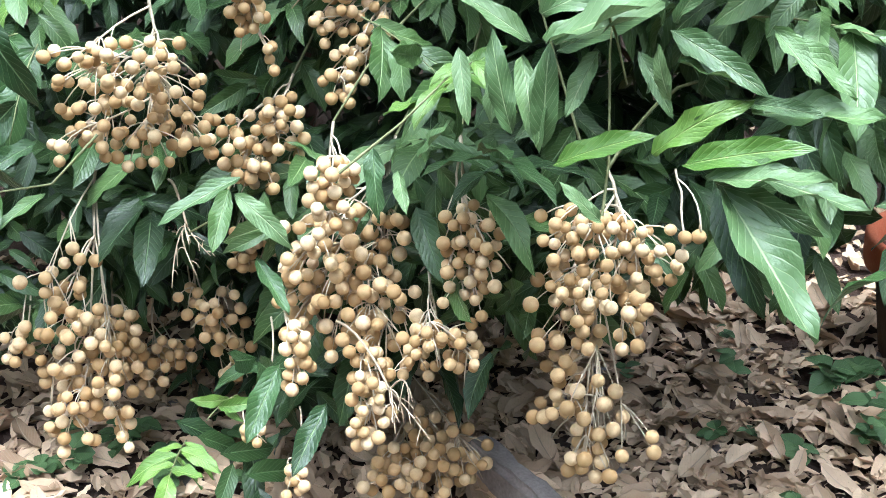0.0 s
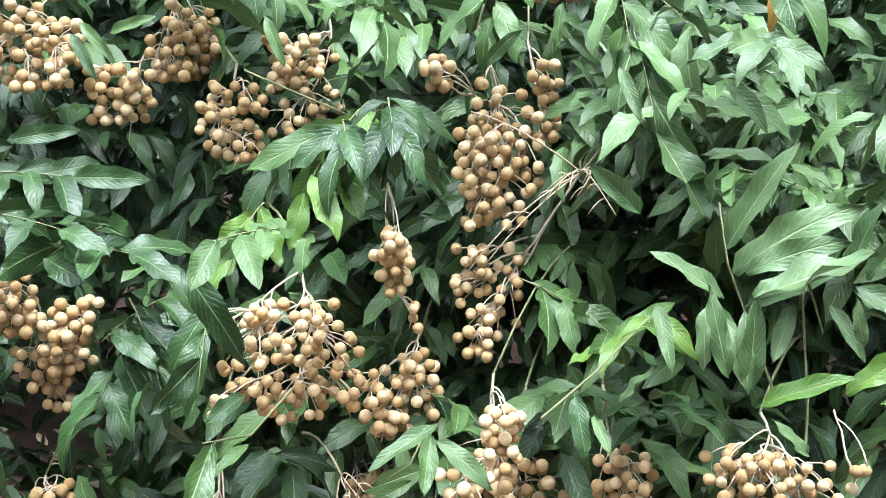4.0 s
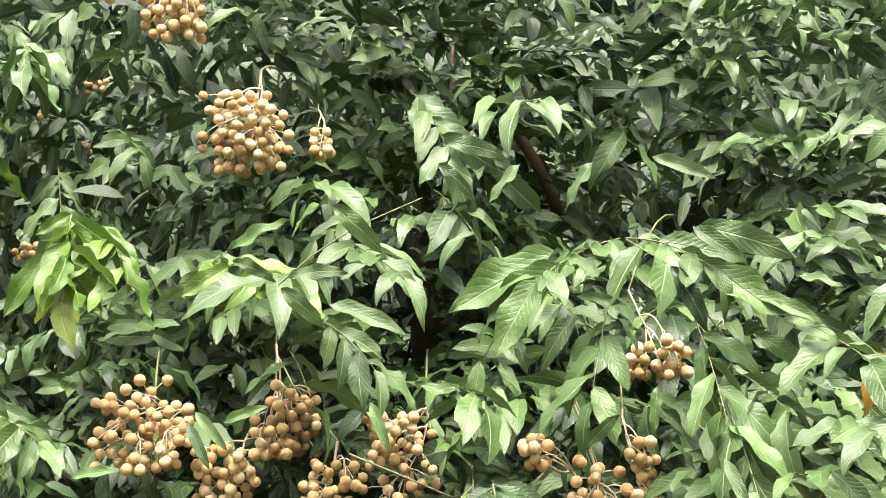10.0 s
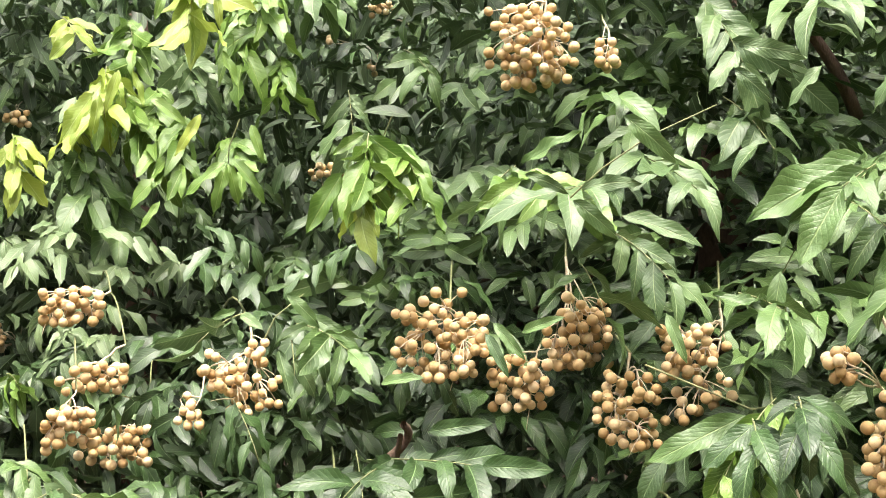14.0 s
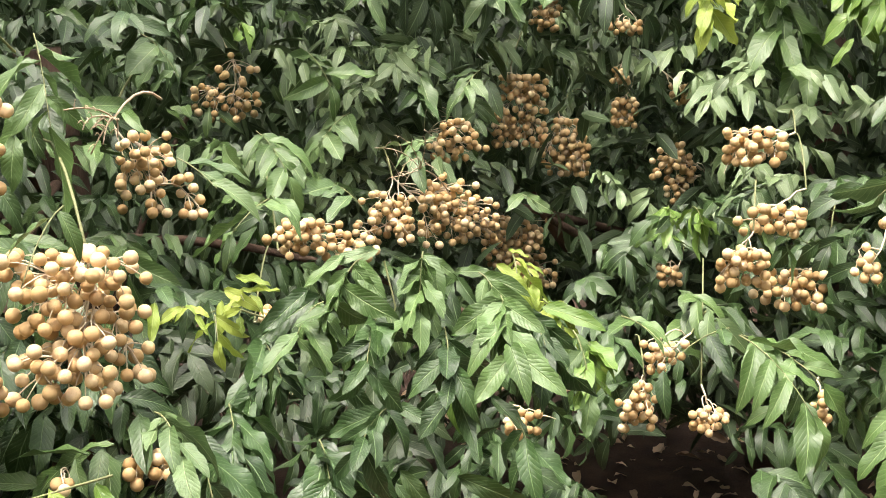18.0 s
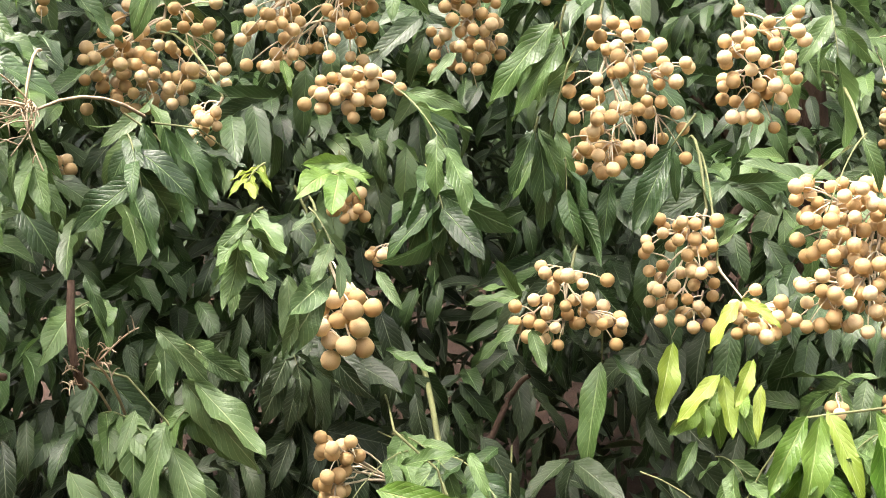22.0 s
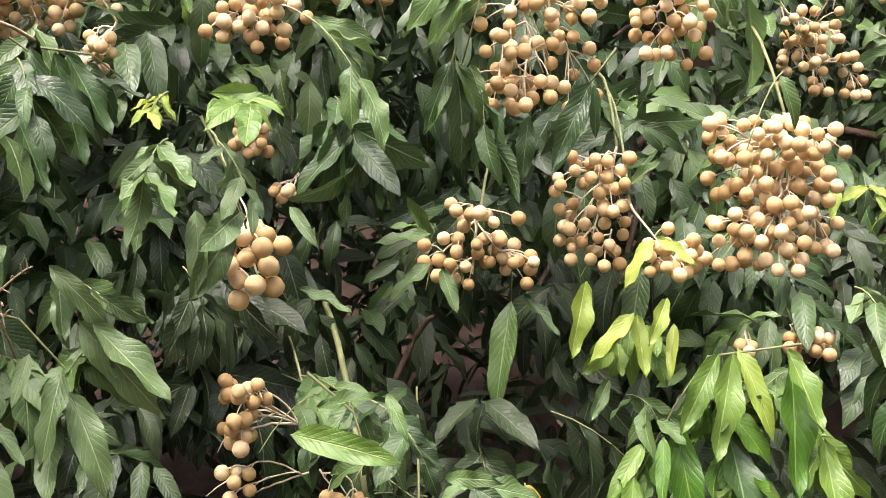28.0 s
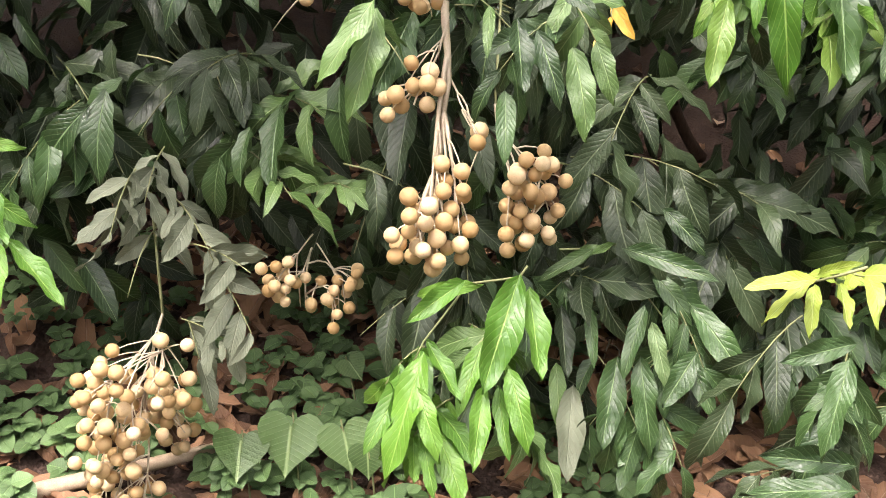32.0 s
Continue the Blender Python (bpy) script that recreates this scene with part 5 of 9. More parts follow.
bough(TREE_R, 0.00, 1.82, 0.87, 0.095, ("deep", "deep", "mid", "mid", "deep"), 0.4, 0.12, 1, 11)
bough(TREE_R, -0.24, 1.85, 0.90, 0.097, ("deep", "deep", "mid", "mid", "deep"), 0.4, 0.12, 1, 11)
bough(TREE_R, -0.38, 1.89, 0.90, 0.099, ("deep", "deep", "mid", "mid", "deep"), 0.4, 0.12, 1, 11)
bough(TREE_R, -0.62, 1.94, 0.80, 0.106, ("deep", "deep", "deep", "deep", "deep"), 0.4, 0.108, 1, 11)
bough(TREE_R, -0.91, 2.09, 0.85, 0.117, ("deep", "deep", "deep", "deep", "deep"), 0.25, 0.108, 1, 11)
bough(TREE_R, -1.05, 2.06, 0.78, 0.120, ("deep", "deep", "deep", "deep"), 0.6, 0.0972, 1, 8)
bough(TREE_L, -1.21, 1.96, 0.80, 0.119, ("deep", "deep", "deep", "deep"), 0.6, 0.0972, 1, 8)
bough(TREE_L, -1.389, 1.926, 0.79, 0.118, ("deep", "deep", "mid", "deep"), 0.6, 0.0972, 1, 8)
bough(TREE_L, -1.652, 1.775, 0.792, 0.118, ("deep", "deep", "mid", "deep"), 0.6, 0.0972, 1, 8)
bough(TREE_L, -1.799, 1.639, 0.750, 0.117, ("deep", "deep", "deep", "deep"), 0.6, 0.0972, 1, 8)
bough(TREE_L, -1.865, 1.397, 0.795, 0.108, ("dull", "dull", "deep", "deep"), 0.6, 0.0972, 1, 8)
bough(TREE_L, -2.007, 1.386, 0.842, 0.112, ("dull", "dull", "deep", "deep"), 0.6, 0.0972, 1, 8)
bough(TREE_L, -2.076, 1.169, 0.805, 0.108, ("dull", "dull", "deep", "deep"), 0.6, 0.108, 1, 8)
bough(TREE_L, -2.082, 0.975, 0.92, 0.100, ("dull", "dull", "deep", "deep"), 0.6, 0.108, 1, 8)
bough(TREE_L, -1.995, 0.723, 0.89, 0.089, ("deep", "deep", "mid", "deep"), 0.6, 0.108, 1, 8)
bough(TREE_L, -2.162, 0.530, 0.95, 0.091, ("dull", "deep", "dull", "dull"), 0.85, 0.12, 1, 5)
bough(TREE_L, -2.171, 0.419, 0.90, 0.091, ("dull", "deep", "dull", "dull"), 0.85, 0.12, 1, 5)
bough(TREE_L, -2.243, 0.231, 0.96, 0.090, ("dull", "deep", "dull", "dull"), 0.85, 0.12, 1, 5)
bough(TREE_L, -2.212, 0.078, 0.95, 0.087, ("dull", "deep", "dull", "dull"), 0.85, 0.12, 1, 5)
bough(TREE_L, -2.179, -0.066, 1.01, 0.084, ("dull", "deep", "dull", "dull"), 0.85, 0.12, 1, 5)
bough(TREE_L, -2.237, -0.206, 0.91, 0.088, ("dull", "deep", "dull", "dull"), 0.85, 0.12, 1, 5)
bough(TREE_L, -2.291, -0.326, 0.94, 0.090, ("dull", "deep", "dull", "dull"), 0.85, 0.12, 1, 5)
bough(TREE_L, -2.300, -0.551, 0.94, 0.092, ("dull", "deep", "dull", "dull"), 0.85, 0.12, 1, 5)
bough(TREE_L, -2.262, -0.717, 0.90, 0.093, ("dull", "deep", "dull", "dull"), 0.85, 0.12, 1, 5)
bough(TREE_L, -2.233, -0.839, 0.89, 0.093, ("dull", "deep", "dull", "dull"), 0.85, 0.12, 1, 5)
bough(TREE_R, 0.648, 1.301, 1.09, 0.097, ("mid", "pale", "mid", "deep"), 0.4, 0.14, 1, 11)
bough(TREE_R, 0.66, 1.76, 1.02, 0.096, ("mid", "pale", "mid", "deep"), 0.4, 0.14, 1, 11)
bough(TREE_R, 0.48, 1.85, 1.06, 0.097, ("mid", "pale", "mid", "deep"), 0.4, 0.14, 1, 11)
bough(TREE_R, 0.32, 1.89, 1.06, 0.098, ("mid", "pale", "mid", "deep"), 0.4, 0.14, 1, 11)
bough(TREE_R, 0.12, 1.93, 1.08, 0.098, ("deep", "deep", "mid", "mid", "deep"), 0.4, 0.12, 1, 11)
bough(TREE_R, -0.01, 1.92, 1.06, 0.097, ("deep", "deep", "mid", "mid", "deep"), 0.4, 0.12, 1, 11)
bough(TREE_R, -0.16, 1.82, 1.02, 0.093, ("deep", "deep", "mid", "mid", "deep"), 0.4, 0.12, 1, 11)
bough(TREE_R, -0.35, 1.93, 1.00, 0.100, ("deep", "deep", "mid", "mid", "deep"), 0.4, 0.12, 1, 11)
bough(TREE_R, -0.65, 2.04, 0.99, 0.109, ("deep", "deep", "deep", "deep", "deep"), 0.4, 0.108, 1, 11)
bough(TREE_R, -0.84, 2.08, 0.98, 0.114, ("deep", "deep", "deep", "deep", "deep"), 0.4, 0.108, 1, 11)
bough(TREE_R, -1.02, 2.07, 0.92, 0.118, ("deep", "deep", "deep", "deep"), 0.6, 0.0972, 1, 8)
bough(TREE_L, -1.25, 2.05, 1.01, 0.121, ("deep", "deep", "deep", "deep"), 0.6, 0.0972, 0, 13)
bough(TREE_L, -1.452, 2.037, 0.95, 0.123, ("deep", "deep", "mid", "deep"), 0.6, 0.0972, 0, 13)
bough(TREE_L, -1.626, 1.929, 0.99, 0.121, ("deep", "deep", "mid", "deep"), 0.6, 0.0972, 0, 13)
bough(TREE_L, -2.087, 2.064, 0.863, 0.139, ("deep", "deep", "deep", "deep"), 0.6, 0.0972, 1, 8)
bough(TREE_L, -2.163, 1.821, 0.903, 0.132, ("deep", "deep", "deep", "deep"), 0.6, 0.0972, 1, 8)
bough(TREE_L, -2.409, 1.722, 0.915, 0.136, ("deep", "deep", "deep", "deep"), 0.6, 0.0972, 1, 8)
bough(TREE_L, -2.369, 1.372, 1.012, 0.122, ("deep", "deep", "deep", "deep"), 0.6, 0.0972, 1, 8)
bough(TREE_L, -2.063, 0.856, 1.01, 0.095, ("deep", "deep", "mid", "deep"), 0.6, 0.108, 1, 8)
bough(TREE_L, -2.032, 0.702, 1.04, 0.089, ("deep", "deep", "mid", "deep"), 0.6, 0.108, 1, 8)
bough(TREE_L, -2.084, 0.550, 1.12, 0.087, ("deep", "deep", "deep"), 0.85, 0.12, 1, 5)
bough(TREE_L, -2.254, 0.420, 1.07, 0.092, ("deep", "deep", "deep"), 0.85, 0.12, 1, 5)
bough(TREE_L, -2.292, 0.317, 1.10, 0.092, ("deep", "deep", "deep"), 0.85, 0.12, 1, 5)
bough(TREE_L, -2.280, 0.096, 1.06, 0.089, ("deep", "deep", "deep"), 0.85, 0.12, 1, 5)
bough(TREE_L, -2.216, -0.087, 1.05, 0.085, ("deep", "deep", "deep"), 0.85, 0.12, 1, 5)
bough(TREE_L, -2.334, -0.180, 1.10, 0.090, ("deep", "deep", "deep"), 0.85, 0.12, 1, 5)
bough(TREE_L, -2.332, -0.325, 1.03, 0.091, ("deep", "deep", "deep"), 0.85, 0.12, 1, 5)
bough(TREE_L, -2.348, -0.538, 1.09, 0.093, ("deep", "deep", "deep"), 0.85, 0.12, 1, 5)
bough(TREE_L, -2.291, -0.709, 1.02, 0.093, ("deep", "deep", "deep"), 0.85, 0.12, 1, 5)
bough(TREE_L, -2.262, -0.831, 1.09, 0.092, ("deep", "deep", "deep"), 0.85, 0.12, 1, 5)
bough(TREE_R, 0.64, 1.85, 1.16, 0.099, ("mid", "pale", "mid", "deep"), 0.4, 0.14, 1, 11)
bough(TREE_R, 0.49, 1.89, 1.18, 0.098, ("mid", "pale", "mid", "deep"), 0.4, 0.14, 1, 11)
bough(TREE_R, 0.27, 1.91, 1.24, 0.097, ("mid", "pale", "mid", "deep"), 0.4, 0.14, 1, 11)
bough(TREE_R, 0.11, 1.95, 1.19, 0.098, ("deep", "deep", "mid", "mid", "deep"), 0.4, 0.12, 1, 11)
bough(TREE_R, -0.07, 1.94, 1.26, 0.097, ("deep", "deep", "mid", "mid", "deep"), 0.4, 0.12, 1, 11)
bough(TREE_R, -0.20, 1.95, 1.20, 0.098, ("deep", "deep", "mid", "mid", "deep"), 0.4, 0.12, 1, 11)
bough(TREE_R, -0.38, 2.07, 1.14, 0.106, ("deep", "deep", "mid", "mid", "deep"), 0.4, 0.108, 1, 11)
bough(TREE_R, -0.66, 2.09, 1.12, 0.111, ("deep", "deep", "deep", "deep", "deep"), 0.4, 0.108, 1, 11)
bough(TREE_R, -0.87, 2.12, 1.12, 0.115, ("deep", "deep", "deep", "deep", "deep"), 0.25, 0.108, 1, 11)
bough(TREE_L, -1.11, 2.10, 1.19, 0.119, ("deep", "deep", "mid", "deep"), 0.6, 0.0972, 1, 8)
bough(TREE_L, -1.37, 2.04, 1.14, 0.123, ("deep", "deep", "deep", "deep"), 0.6, 0.0972, 0, 13)
bough(TREE_L, -1.57, 2.07, 1.12, 0.131, ("deep", "deep", "deep", "deep"), 0.6, 0.0972, 0, 13)
bough(TREE_L, -1.914, 2.307, 1.151, 0.144, ("deep", "deep", "deep", "deep"), 0.6, 0.0972, 0, 13)
bough(TREE_L, -2.311, 2.596, 1.020, 0.167, ("deep", "deep", "mid", "deep"), 0.6, 0.0972, 0, 13)
bough(TREE_L, -2.600, 2.509, 0.983, 0.171, ("deep", "deep", "mid", "deep"), 0.6, 0.0972, 0, 13)
bough(TREE_L, -2.735, 2.015, 1.142, 0.156, ("deep", "deep", "mid", "deep"), 0.6, 0.0972, 0, 13)
bough(TREE_L, -2.404, 1.324, 1.090, 0.121, ("deep", "deep", "mid", "deep"), 0.6, 0.0972, 1, 8)
bough(TREE_L, -2.386, 1.148, 1.209, 0.114, ("deep", "deep", "mid", "deep"), 0.6, 0.0972, 1, 8)
bough(TREE_L, -2.159, 0.768, 1.19, 0.095, ("deep", "deep", "mid", "deep"), 0.6, 0.108, 1, 8)
bough(TREE_L, -2.260, 0.588, 1.25, 0.095, ("deep", "deep", "deep", "deep"), 0.7, 0.12, 1, 5)
bough(TREE_L, -2.277, 0.489, 1.21, 0.094, ("deep", "deep", "deep", "deep"), 0.7, 0.12, 1, 5)
bough(TREE_L, -2.331, 0.327, 1.18, 0.093, ("deep", "deep", "deep", "deep"), 0.7, 0.12, 1, 5)
bough(TREE_L, -2.347, 0.114, 1.19, 0.092, ("deep", "deep", "mid", "deep"), 0.7, 0.12, 1, 5)
bough(TREE_L, -2.387, -0.072, 1.20, 0.093, ("deep", "deep", "mid", "deep"), 0.7, 0.12, 1, 5)
bough(TREE_L, -2.353, -0.174, 1.23, 0.091, ("deep", "deep", "mid", "deep"), 0.7, 0.12, 1, 5)
bough(TREE_L, -2.391, -0.351, 1.17, 0.093, ("deep", "deep", "mid", "deep"), 0.7, 0.12, 1, 5)
bough(TREE_L, -2.342, -0.592, 1.18, 0.092, ("deep", "deep", "mid", "deep"), 0.7, 0.12, 1, 5)
bough(TREE_L, -2.275, -0.651, 1.22, 0.090, ("deep", "deep", "mid", "deep"), 0.7, 0.12, 1, 5)
bough(TREE_L, -2.232, -0.798, 1.25, 0.090, ("deep", "deep", "mid", "deep"), 0.7, 0.12, 1, 5)
bough(TREE_R, 0.663, 1.431, 1.40, 0.102, ("mid", "pale", "mid", "deep"), 0.4, 0.14, 1, 11)
bough(TREE_R, 0.444, 1.501, 1.39, 0.099, ("mid", "pale", "mid", "deep"), 0.4, 0.14, 1, 11)
bough(TREE_R, 0.29, 1.81, 1.39, 0.092, ("mid", "pale", "mid", "deep"), 0.4, 0.14, 1, 11)
bough(TREE_R, 0.12, 2.00, 1.41, 0.100, ("deep", "deep", "mid", "mid", "deep"), 0.4, 0.12, 1, 11)
bough(TREE_R, -0.04, 2.02, 1.40, 0.101, ("deep", "deep", "mid", "mid", "deep"), 0.4, 0.12, 1, 11)
bough(TREE_R, -0.27, 2.07, 1.37, 0.105, ("deep", "deep", "mid", "mid", "deep"), 0.4, 0.12, 1, 11)
bough(TREE_R, -0.44, 2.13, 1.35, 0.109, ("deep", "deep", "mid", "mid", "deep"), 0.4, 0.108, 1, 11)
bough(TREE_R, -0.69, 2.23, 1.31, 0.117, ("deep", "deep", "mid", "mid", "deep"), 0.4, 0.108, 1, 11)
bough(TREE_R, -0.88, 2.19, 1.37, 0.118, ("deep", "deep", "mid", "mid", "deep"), 0.4, 0.108, 1, 11)
bough(TREE_R, -1.06, 2.13, 1.31, 0.119, ("deep", "mid", "deep", "pale"), 0.6, 0.0972, 1, 11)
bough(TREE_L, -1.28, 2.11, 1.39, 0.123, ("deep", "deep", "deep", "deep"), 0.6, 0.0972, 0, 13)
# brightly lit boughs: the light is put into their lighter leaf tone
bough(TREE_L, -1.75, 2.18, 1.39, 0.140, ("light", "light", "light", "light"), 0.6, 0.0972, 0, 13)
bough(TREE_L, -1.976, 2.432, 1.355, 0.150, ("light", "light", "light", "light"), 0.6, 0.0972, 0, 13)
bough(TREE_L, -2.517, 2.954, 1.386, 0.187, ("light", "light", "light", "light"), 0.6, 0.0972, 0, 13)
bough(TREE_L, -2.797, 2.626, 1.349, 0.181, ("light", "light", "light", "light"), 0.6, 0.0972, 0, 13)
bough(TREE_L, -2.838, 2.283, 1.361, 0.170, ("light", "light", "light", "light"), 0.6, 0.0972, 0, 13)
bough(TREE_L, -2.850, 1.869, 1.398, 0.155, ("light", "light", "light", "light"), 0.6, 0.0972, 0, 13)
bough(TREE_L, -2.911, 1.456, 1.325, 0.144, ("mid", "pale", "mid", "deep"), 0.6, 0.0972, 1, 8)
bough(TREE_L, -2.236, 0.791, 1.329, 0.098, ("deep", "mid", "deep", "pale"), 0.6, 0.108, 1, 5)
bough(TREE_L, -2.279, 0.634, 1.32, 0.096, ("deep", "deep", "deep", "deep"), 0.7, 0.12, 1, 5)
bough(TREE_L, -2.337, 0.495, 1.34, 0.096, ("deep", "deep", "deep", "deep"), 0.7, 0.12, 1, 5)
bough(TREE_L, -2.418, 0.351, 1.35, 0.098, ("deep", "deep", "deep", "deep"), 0.7, 0.12, 1, 5)
bough(TREE_L, -2.421, 0.186, 1.31, 0.096, ("deep", "deep", "mid", "deep"), 0.7, 0.12, 1, 5)
bough(TREE_L, -2.396, -0.028, 1.41, 0.093, ("deep", "deep", "mid", "deep"), 0.7, 0.12, 1, 8)
bough(TREE_L, -2.369, -0.232, 1.35, 0.091, ("deep", "deep", "mid", "deep"), 0.7, 0.12, 1, 5)
bough(TREE_L, -2.356, -0.339, 1.32, 0.091, ("deep", "deep", "mid", "deep"), 0.7, 0.12, 1, 5)
bough(TREE_L, -2.280, -0.515, 1.38, 0.088, ("deep", "deep", "mid", "deep"), 0.7, 0.12, 1, 8)
bough(TREE_L, -2.206, -0.701, 1.36, 0.087, ("deep", "deep", "mid", "deep"), 0.7, 0.12, 1, 5)
bough(TREE_L, -2.237, -0.890, 1.39, 0.091, ("deep", "deep", "mid", "deep"), 0.7, 0.12, 1, 8)
bough(TREE_R, 0.51, 1.97, 1.53, 0.102, ("mid", "pale", "mid", "pale", "deep"), 0.25, 0.12, 1, 11)
bough(TREE_R, 0.36, 1.95, 1.52, 0.099, ("mid", "pale", "mid", "pale", "deep"), 0.25, 0.12, 1, 11)
bough(TREE_R, 0.16, 2.01, 1.47, 0.101, ("deep", "deep", "mid", "mid", "deep"), 0.4, 0.12, 1, 11)
bough(TREE_R, -0.03, 2.16, 1.55, 0.108, ("mid", "pale", "mid", "pale", "deep"), 0.25, 0.108, 1, 11)
bough(TREE_R, -0.23, 2.23, 1.56, 0.113, ("mid", "pale", "mid", "pale", "deep"), 0.25, 0.108, 1, 11)
bough(TREE_R, -0.50, 2.23, 1.47, 0.114, ("deep", "deep", "mid", "mid", "deep"), 0.4, 0.108, 1, 11)
bough(TREE_R, -0.64, 2.27, 1.51, 0.118, ("deep", "deep", "mid", "mid", "deep"), 0.4, 0.108, 1, 11)
bough(TREE_R, -0.93, 2.27, 1.54, 0.123, ("mid", "pale", "mid", "pale", "deep"), 0.25, 0.108, 0, 13)
bough(TREE_L, -1.374, 3.045, 1.516, 0.154, ("mid", "mid", "deep", "fresh"), 0.8, 0.1008, 0, 13)
bough(TREE_L, -1.612, 2.967, 1.532, 0.158, ("mid", "mid", "deep", "fresh"), 0.8, 0.1008, 0, 13)
# more boughs whose bright light is painted by the lighter tone
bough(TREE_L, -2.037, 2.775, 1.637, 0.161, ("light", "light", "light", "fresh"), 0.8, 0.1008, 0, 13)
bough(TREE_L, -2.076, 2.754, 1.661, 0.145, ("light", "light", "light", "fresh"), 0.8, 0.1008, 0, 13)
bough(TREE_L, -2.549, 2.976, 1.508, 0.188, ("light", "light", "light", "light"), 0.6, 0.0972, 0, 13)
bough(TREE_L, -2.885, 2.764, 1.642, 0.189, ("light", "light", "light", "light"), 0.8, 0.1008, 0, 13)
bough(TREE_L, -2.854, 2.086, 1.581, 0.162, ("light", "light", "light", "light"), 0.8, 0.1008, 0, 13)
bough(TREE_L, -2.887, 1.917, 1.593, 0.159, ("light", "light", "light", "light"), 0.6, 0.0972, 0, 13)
bough(TREE_L, -3.069, 1.714, 1.630, 0.159, ("mid", "pale", "mid", "deep"), 0.6, 0.0972, 0, 13)
bough(TREE_L, -2.558, 1.021, 1.481, 0.118, ("deep", "mid", "deep", "pale"), 0.6, 0.0972, 1, 8)
bough(TREE_L, -2.470, 0.769, 1.57, 0.108, ("deep", "deep", "mid", "deep"), 0.7, 0.108, 1, 11)
bough(TREE_L, -2.524, 0.494, 1.49, 0.105, ("deep", "deep", "mid", "deep"), 0.7, 0.12, 1, 8)
bough(TREE_L, -2.470, 0.272, 1.56, 0.099, ("deep", "deep", "mid", "deep"), 0.7, 0.12, 1, 11)
bough(TREE_L, -2.489, 0.163, 1.47, 0.099, ("deep", "deep", "mid", "deep"), 0.7, 0.12, 1, 8)
bough(TREE_L, -2.471, 0.003, 1.51, 0.097, ("deep", "deep", "mid", "deep"), 0.7, 0.12, 1, 8)
bough(TREE_L, -2.508, -0.174, 1.48, 0.098, ("deep", "deep", "mid", "deep"), 0.7, 0.12, 1, 8)
bough(TREE_L, -2.539, -0.362, 1.56, 0.100, ("deep", "deep", "mid", "deep"), 0.7, 0.12, 1, 11)
bough(TREE_L, -2.433, -0.505, 1.56, 0.096, ("deep", "deep", "mid", "deep"), 0.7, 0.12, 1, 11)
bough(TREE_L, -2.342, -0.706, 1.54, 0.093, ("deep", "deep", "mid", "deep"), 0.7, 0.12, 1, 11)
bough(TREE_L, -2.351, -0.890, 1.56, 0.097, ("deep", "deep", "mid", "deep"), 0.7, 0.12, 1, 11)
bough(TREE_R, 0.48, 2.08, 1.68, 0.108, ("mid", "pale", "mid", "pale", "deep"), 0.25, 0.108, 1, 11)
bough(TREE_R, 0.40, 2.16, 1.75, 0.111, ("mid", "pale", "mid", "pale", "deep"), 0.25, 0.108, 1, 11)
bough(TREE_R, 0.11, 2.49, 1.77, 0.126, ("mid", "pale", "mid", "pale", "deep"), 0.25, 0.108, 0, 13)
bough(TREE_R, -0.13, 2.72, 1.78, 0.137, ("mid", "pale", "mid", "pale", "deep"), 0.25, 0.108, 0, 13)
bough(TREE_R, -0.26, 2.30, 1.67, 0.117, ("mid", "pale", "mid", "pale", "deep"), 0.25, 0.108, 1, 11)
bough(TREE_R, -0.47, 2.38, 1.80, 0.123, ("mid", "pale", "mid", "pale", "deep"), 0.25, 0.108, 0, 13)
bough(TREE_R, -0.66, 2.36, 1.69, 0.123, ("mid", "pale", "mid", "pale", "deep"), 0.25, 0.108, 0, 13)
bough(TREE_R, -0.91, 2.42, 1.76, 0.131, ("mid", "pale", "mid", "pale", "deep"), 0.25, 0.108, 0, 13)
bough(TREE_L, -1.452, 3.022, 1.877, 0.157, ("mid", "mid", "deep", "fresh"), 0.8, 0.1008, 0, 13)
bough(TREE_L, -1.766, 2.906, 1.915, 0.160, ("mid", "mid", "deep", "fresh"), 0.8, 0.1008, 0, 13)
# upper boughs, lightened in colour as if more strongly lit
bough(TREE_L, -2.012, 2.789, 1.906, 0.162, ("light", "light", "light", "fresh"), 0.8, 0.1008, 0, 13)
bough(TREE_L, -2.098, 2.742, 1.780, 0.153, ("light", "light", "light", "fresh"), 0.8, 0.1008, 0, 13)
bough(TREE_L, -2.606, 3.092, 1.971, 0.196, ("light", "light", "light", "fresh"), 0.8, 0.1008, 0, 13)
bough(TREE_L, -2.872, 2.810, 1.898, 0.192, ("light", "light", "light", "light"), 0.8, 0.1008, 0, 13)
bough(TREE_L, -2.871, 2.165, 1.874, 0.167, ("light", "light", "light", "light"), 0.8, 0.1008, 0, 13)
bough(TREE_L, -2.865, 1.860, 1.776, 0.156, ("mid", "pale", "mid", "deep"), 0.6, 0.0972, 0, 13)
bough(TREE_L, -2.886, 1.550, 1.825, 0.148, ("mid", "pale", "mid", "deep"), 0.6, 0.0972, 0, 13)
bough(TREE_L, -2.628, 1.000, 1.677, 0.121, ("deep", "mid", "deep", "pale"), 0.6, 0.0972, 1, 11)
bough(TREE_L, -2.974, 1.010, 1.73, 0.137, ("deep", "mid", "deep", "mid"), 0.7, 0.0945, 0, 13)
bough(TREE_L, -3.137, 0.754, 1.76, 0.139, ("deep", "mid", "deep", "mid"), 0.7, 0.0945, 0, 13)
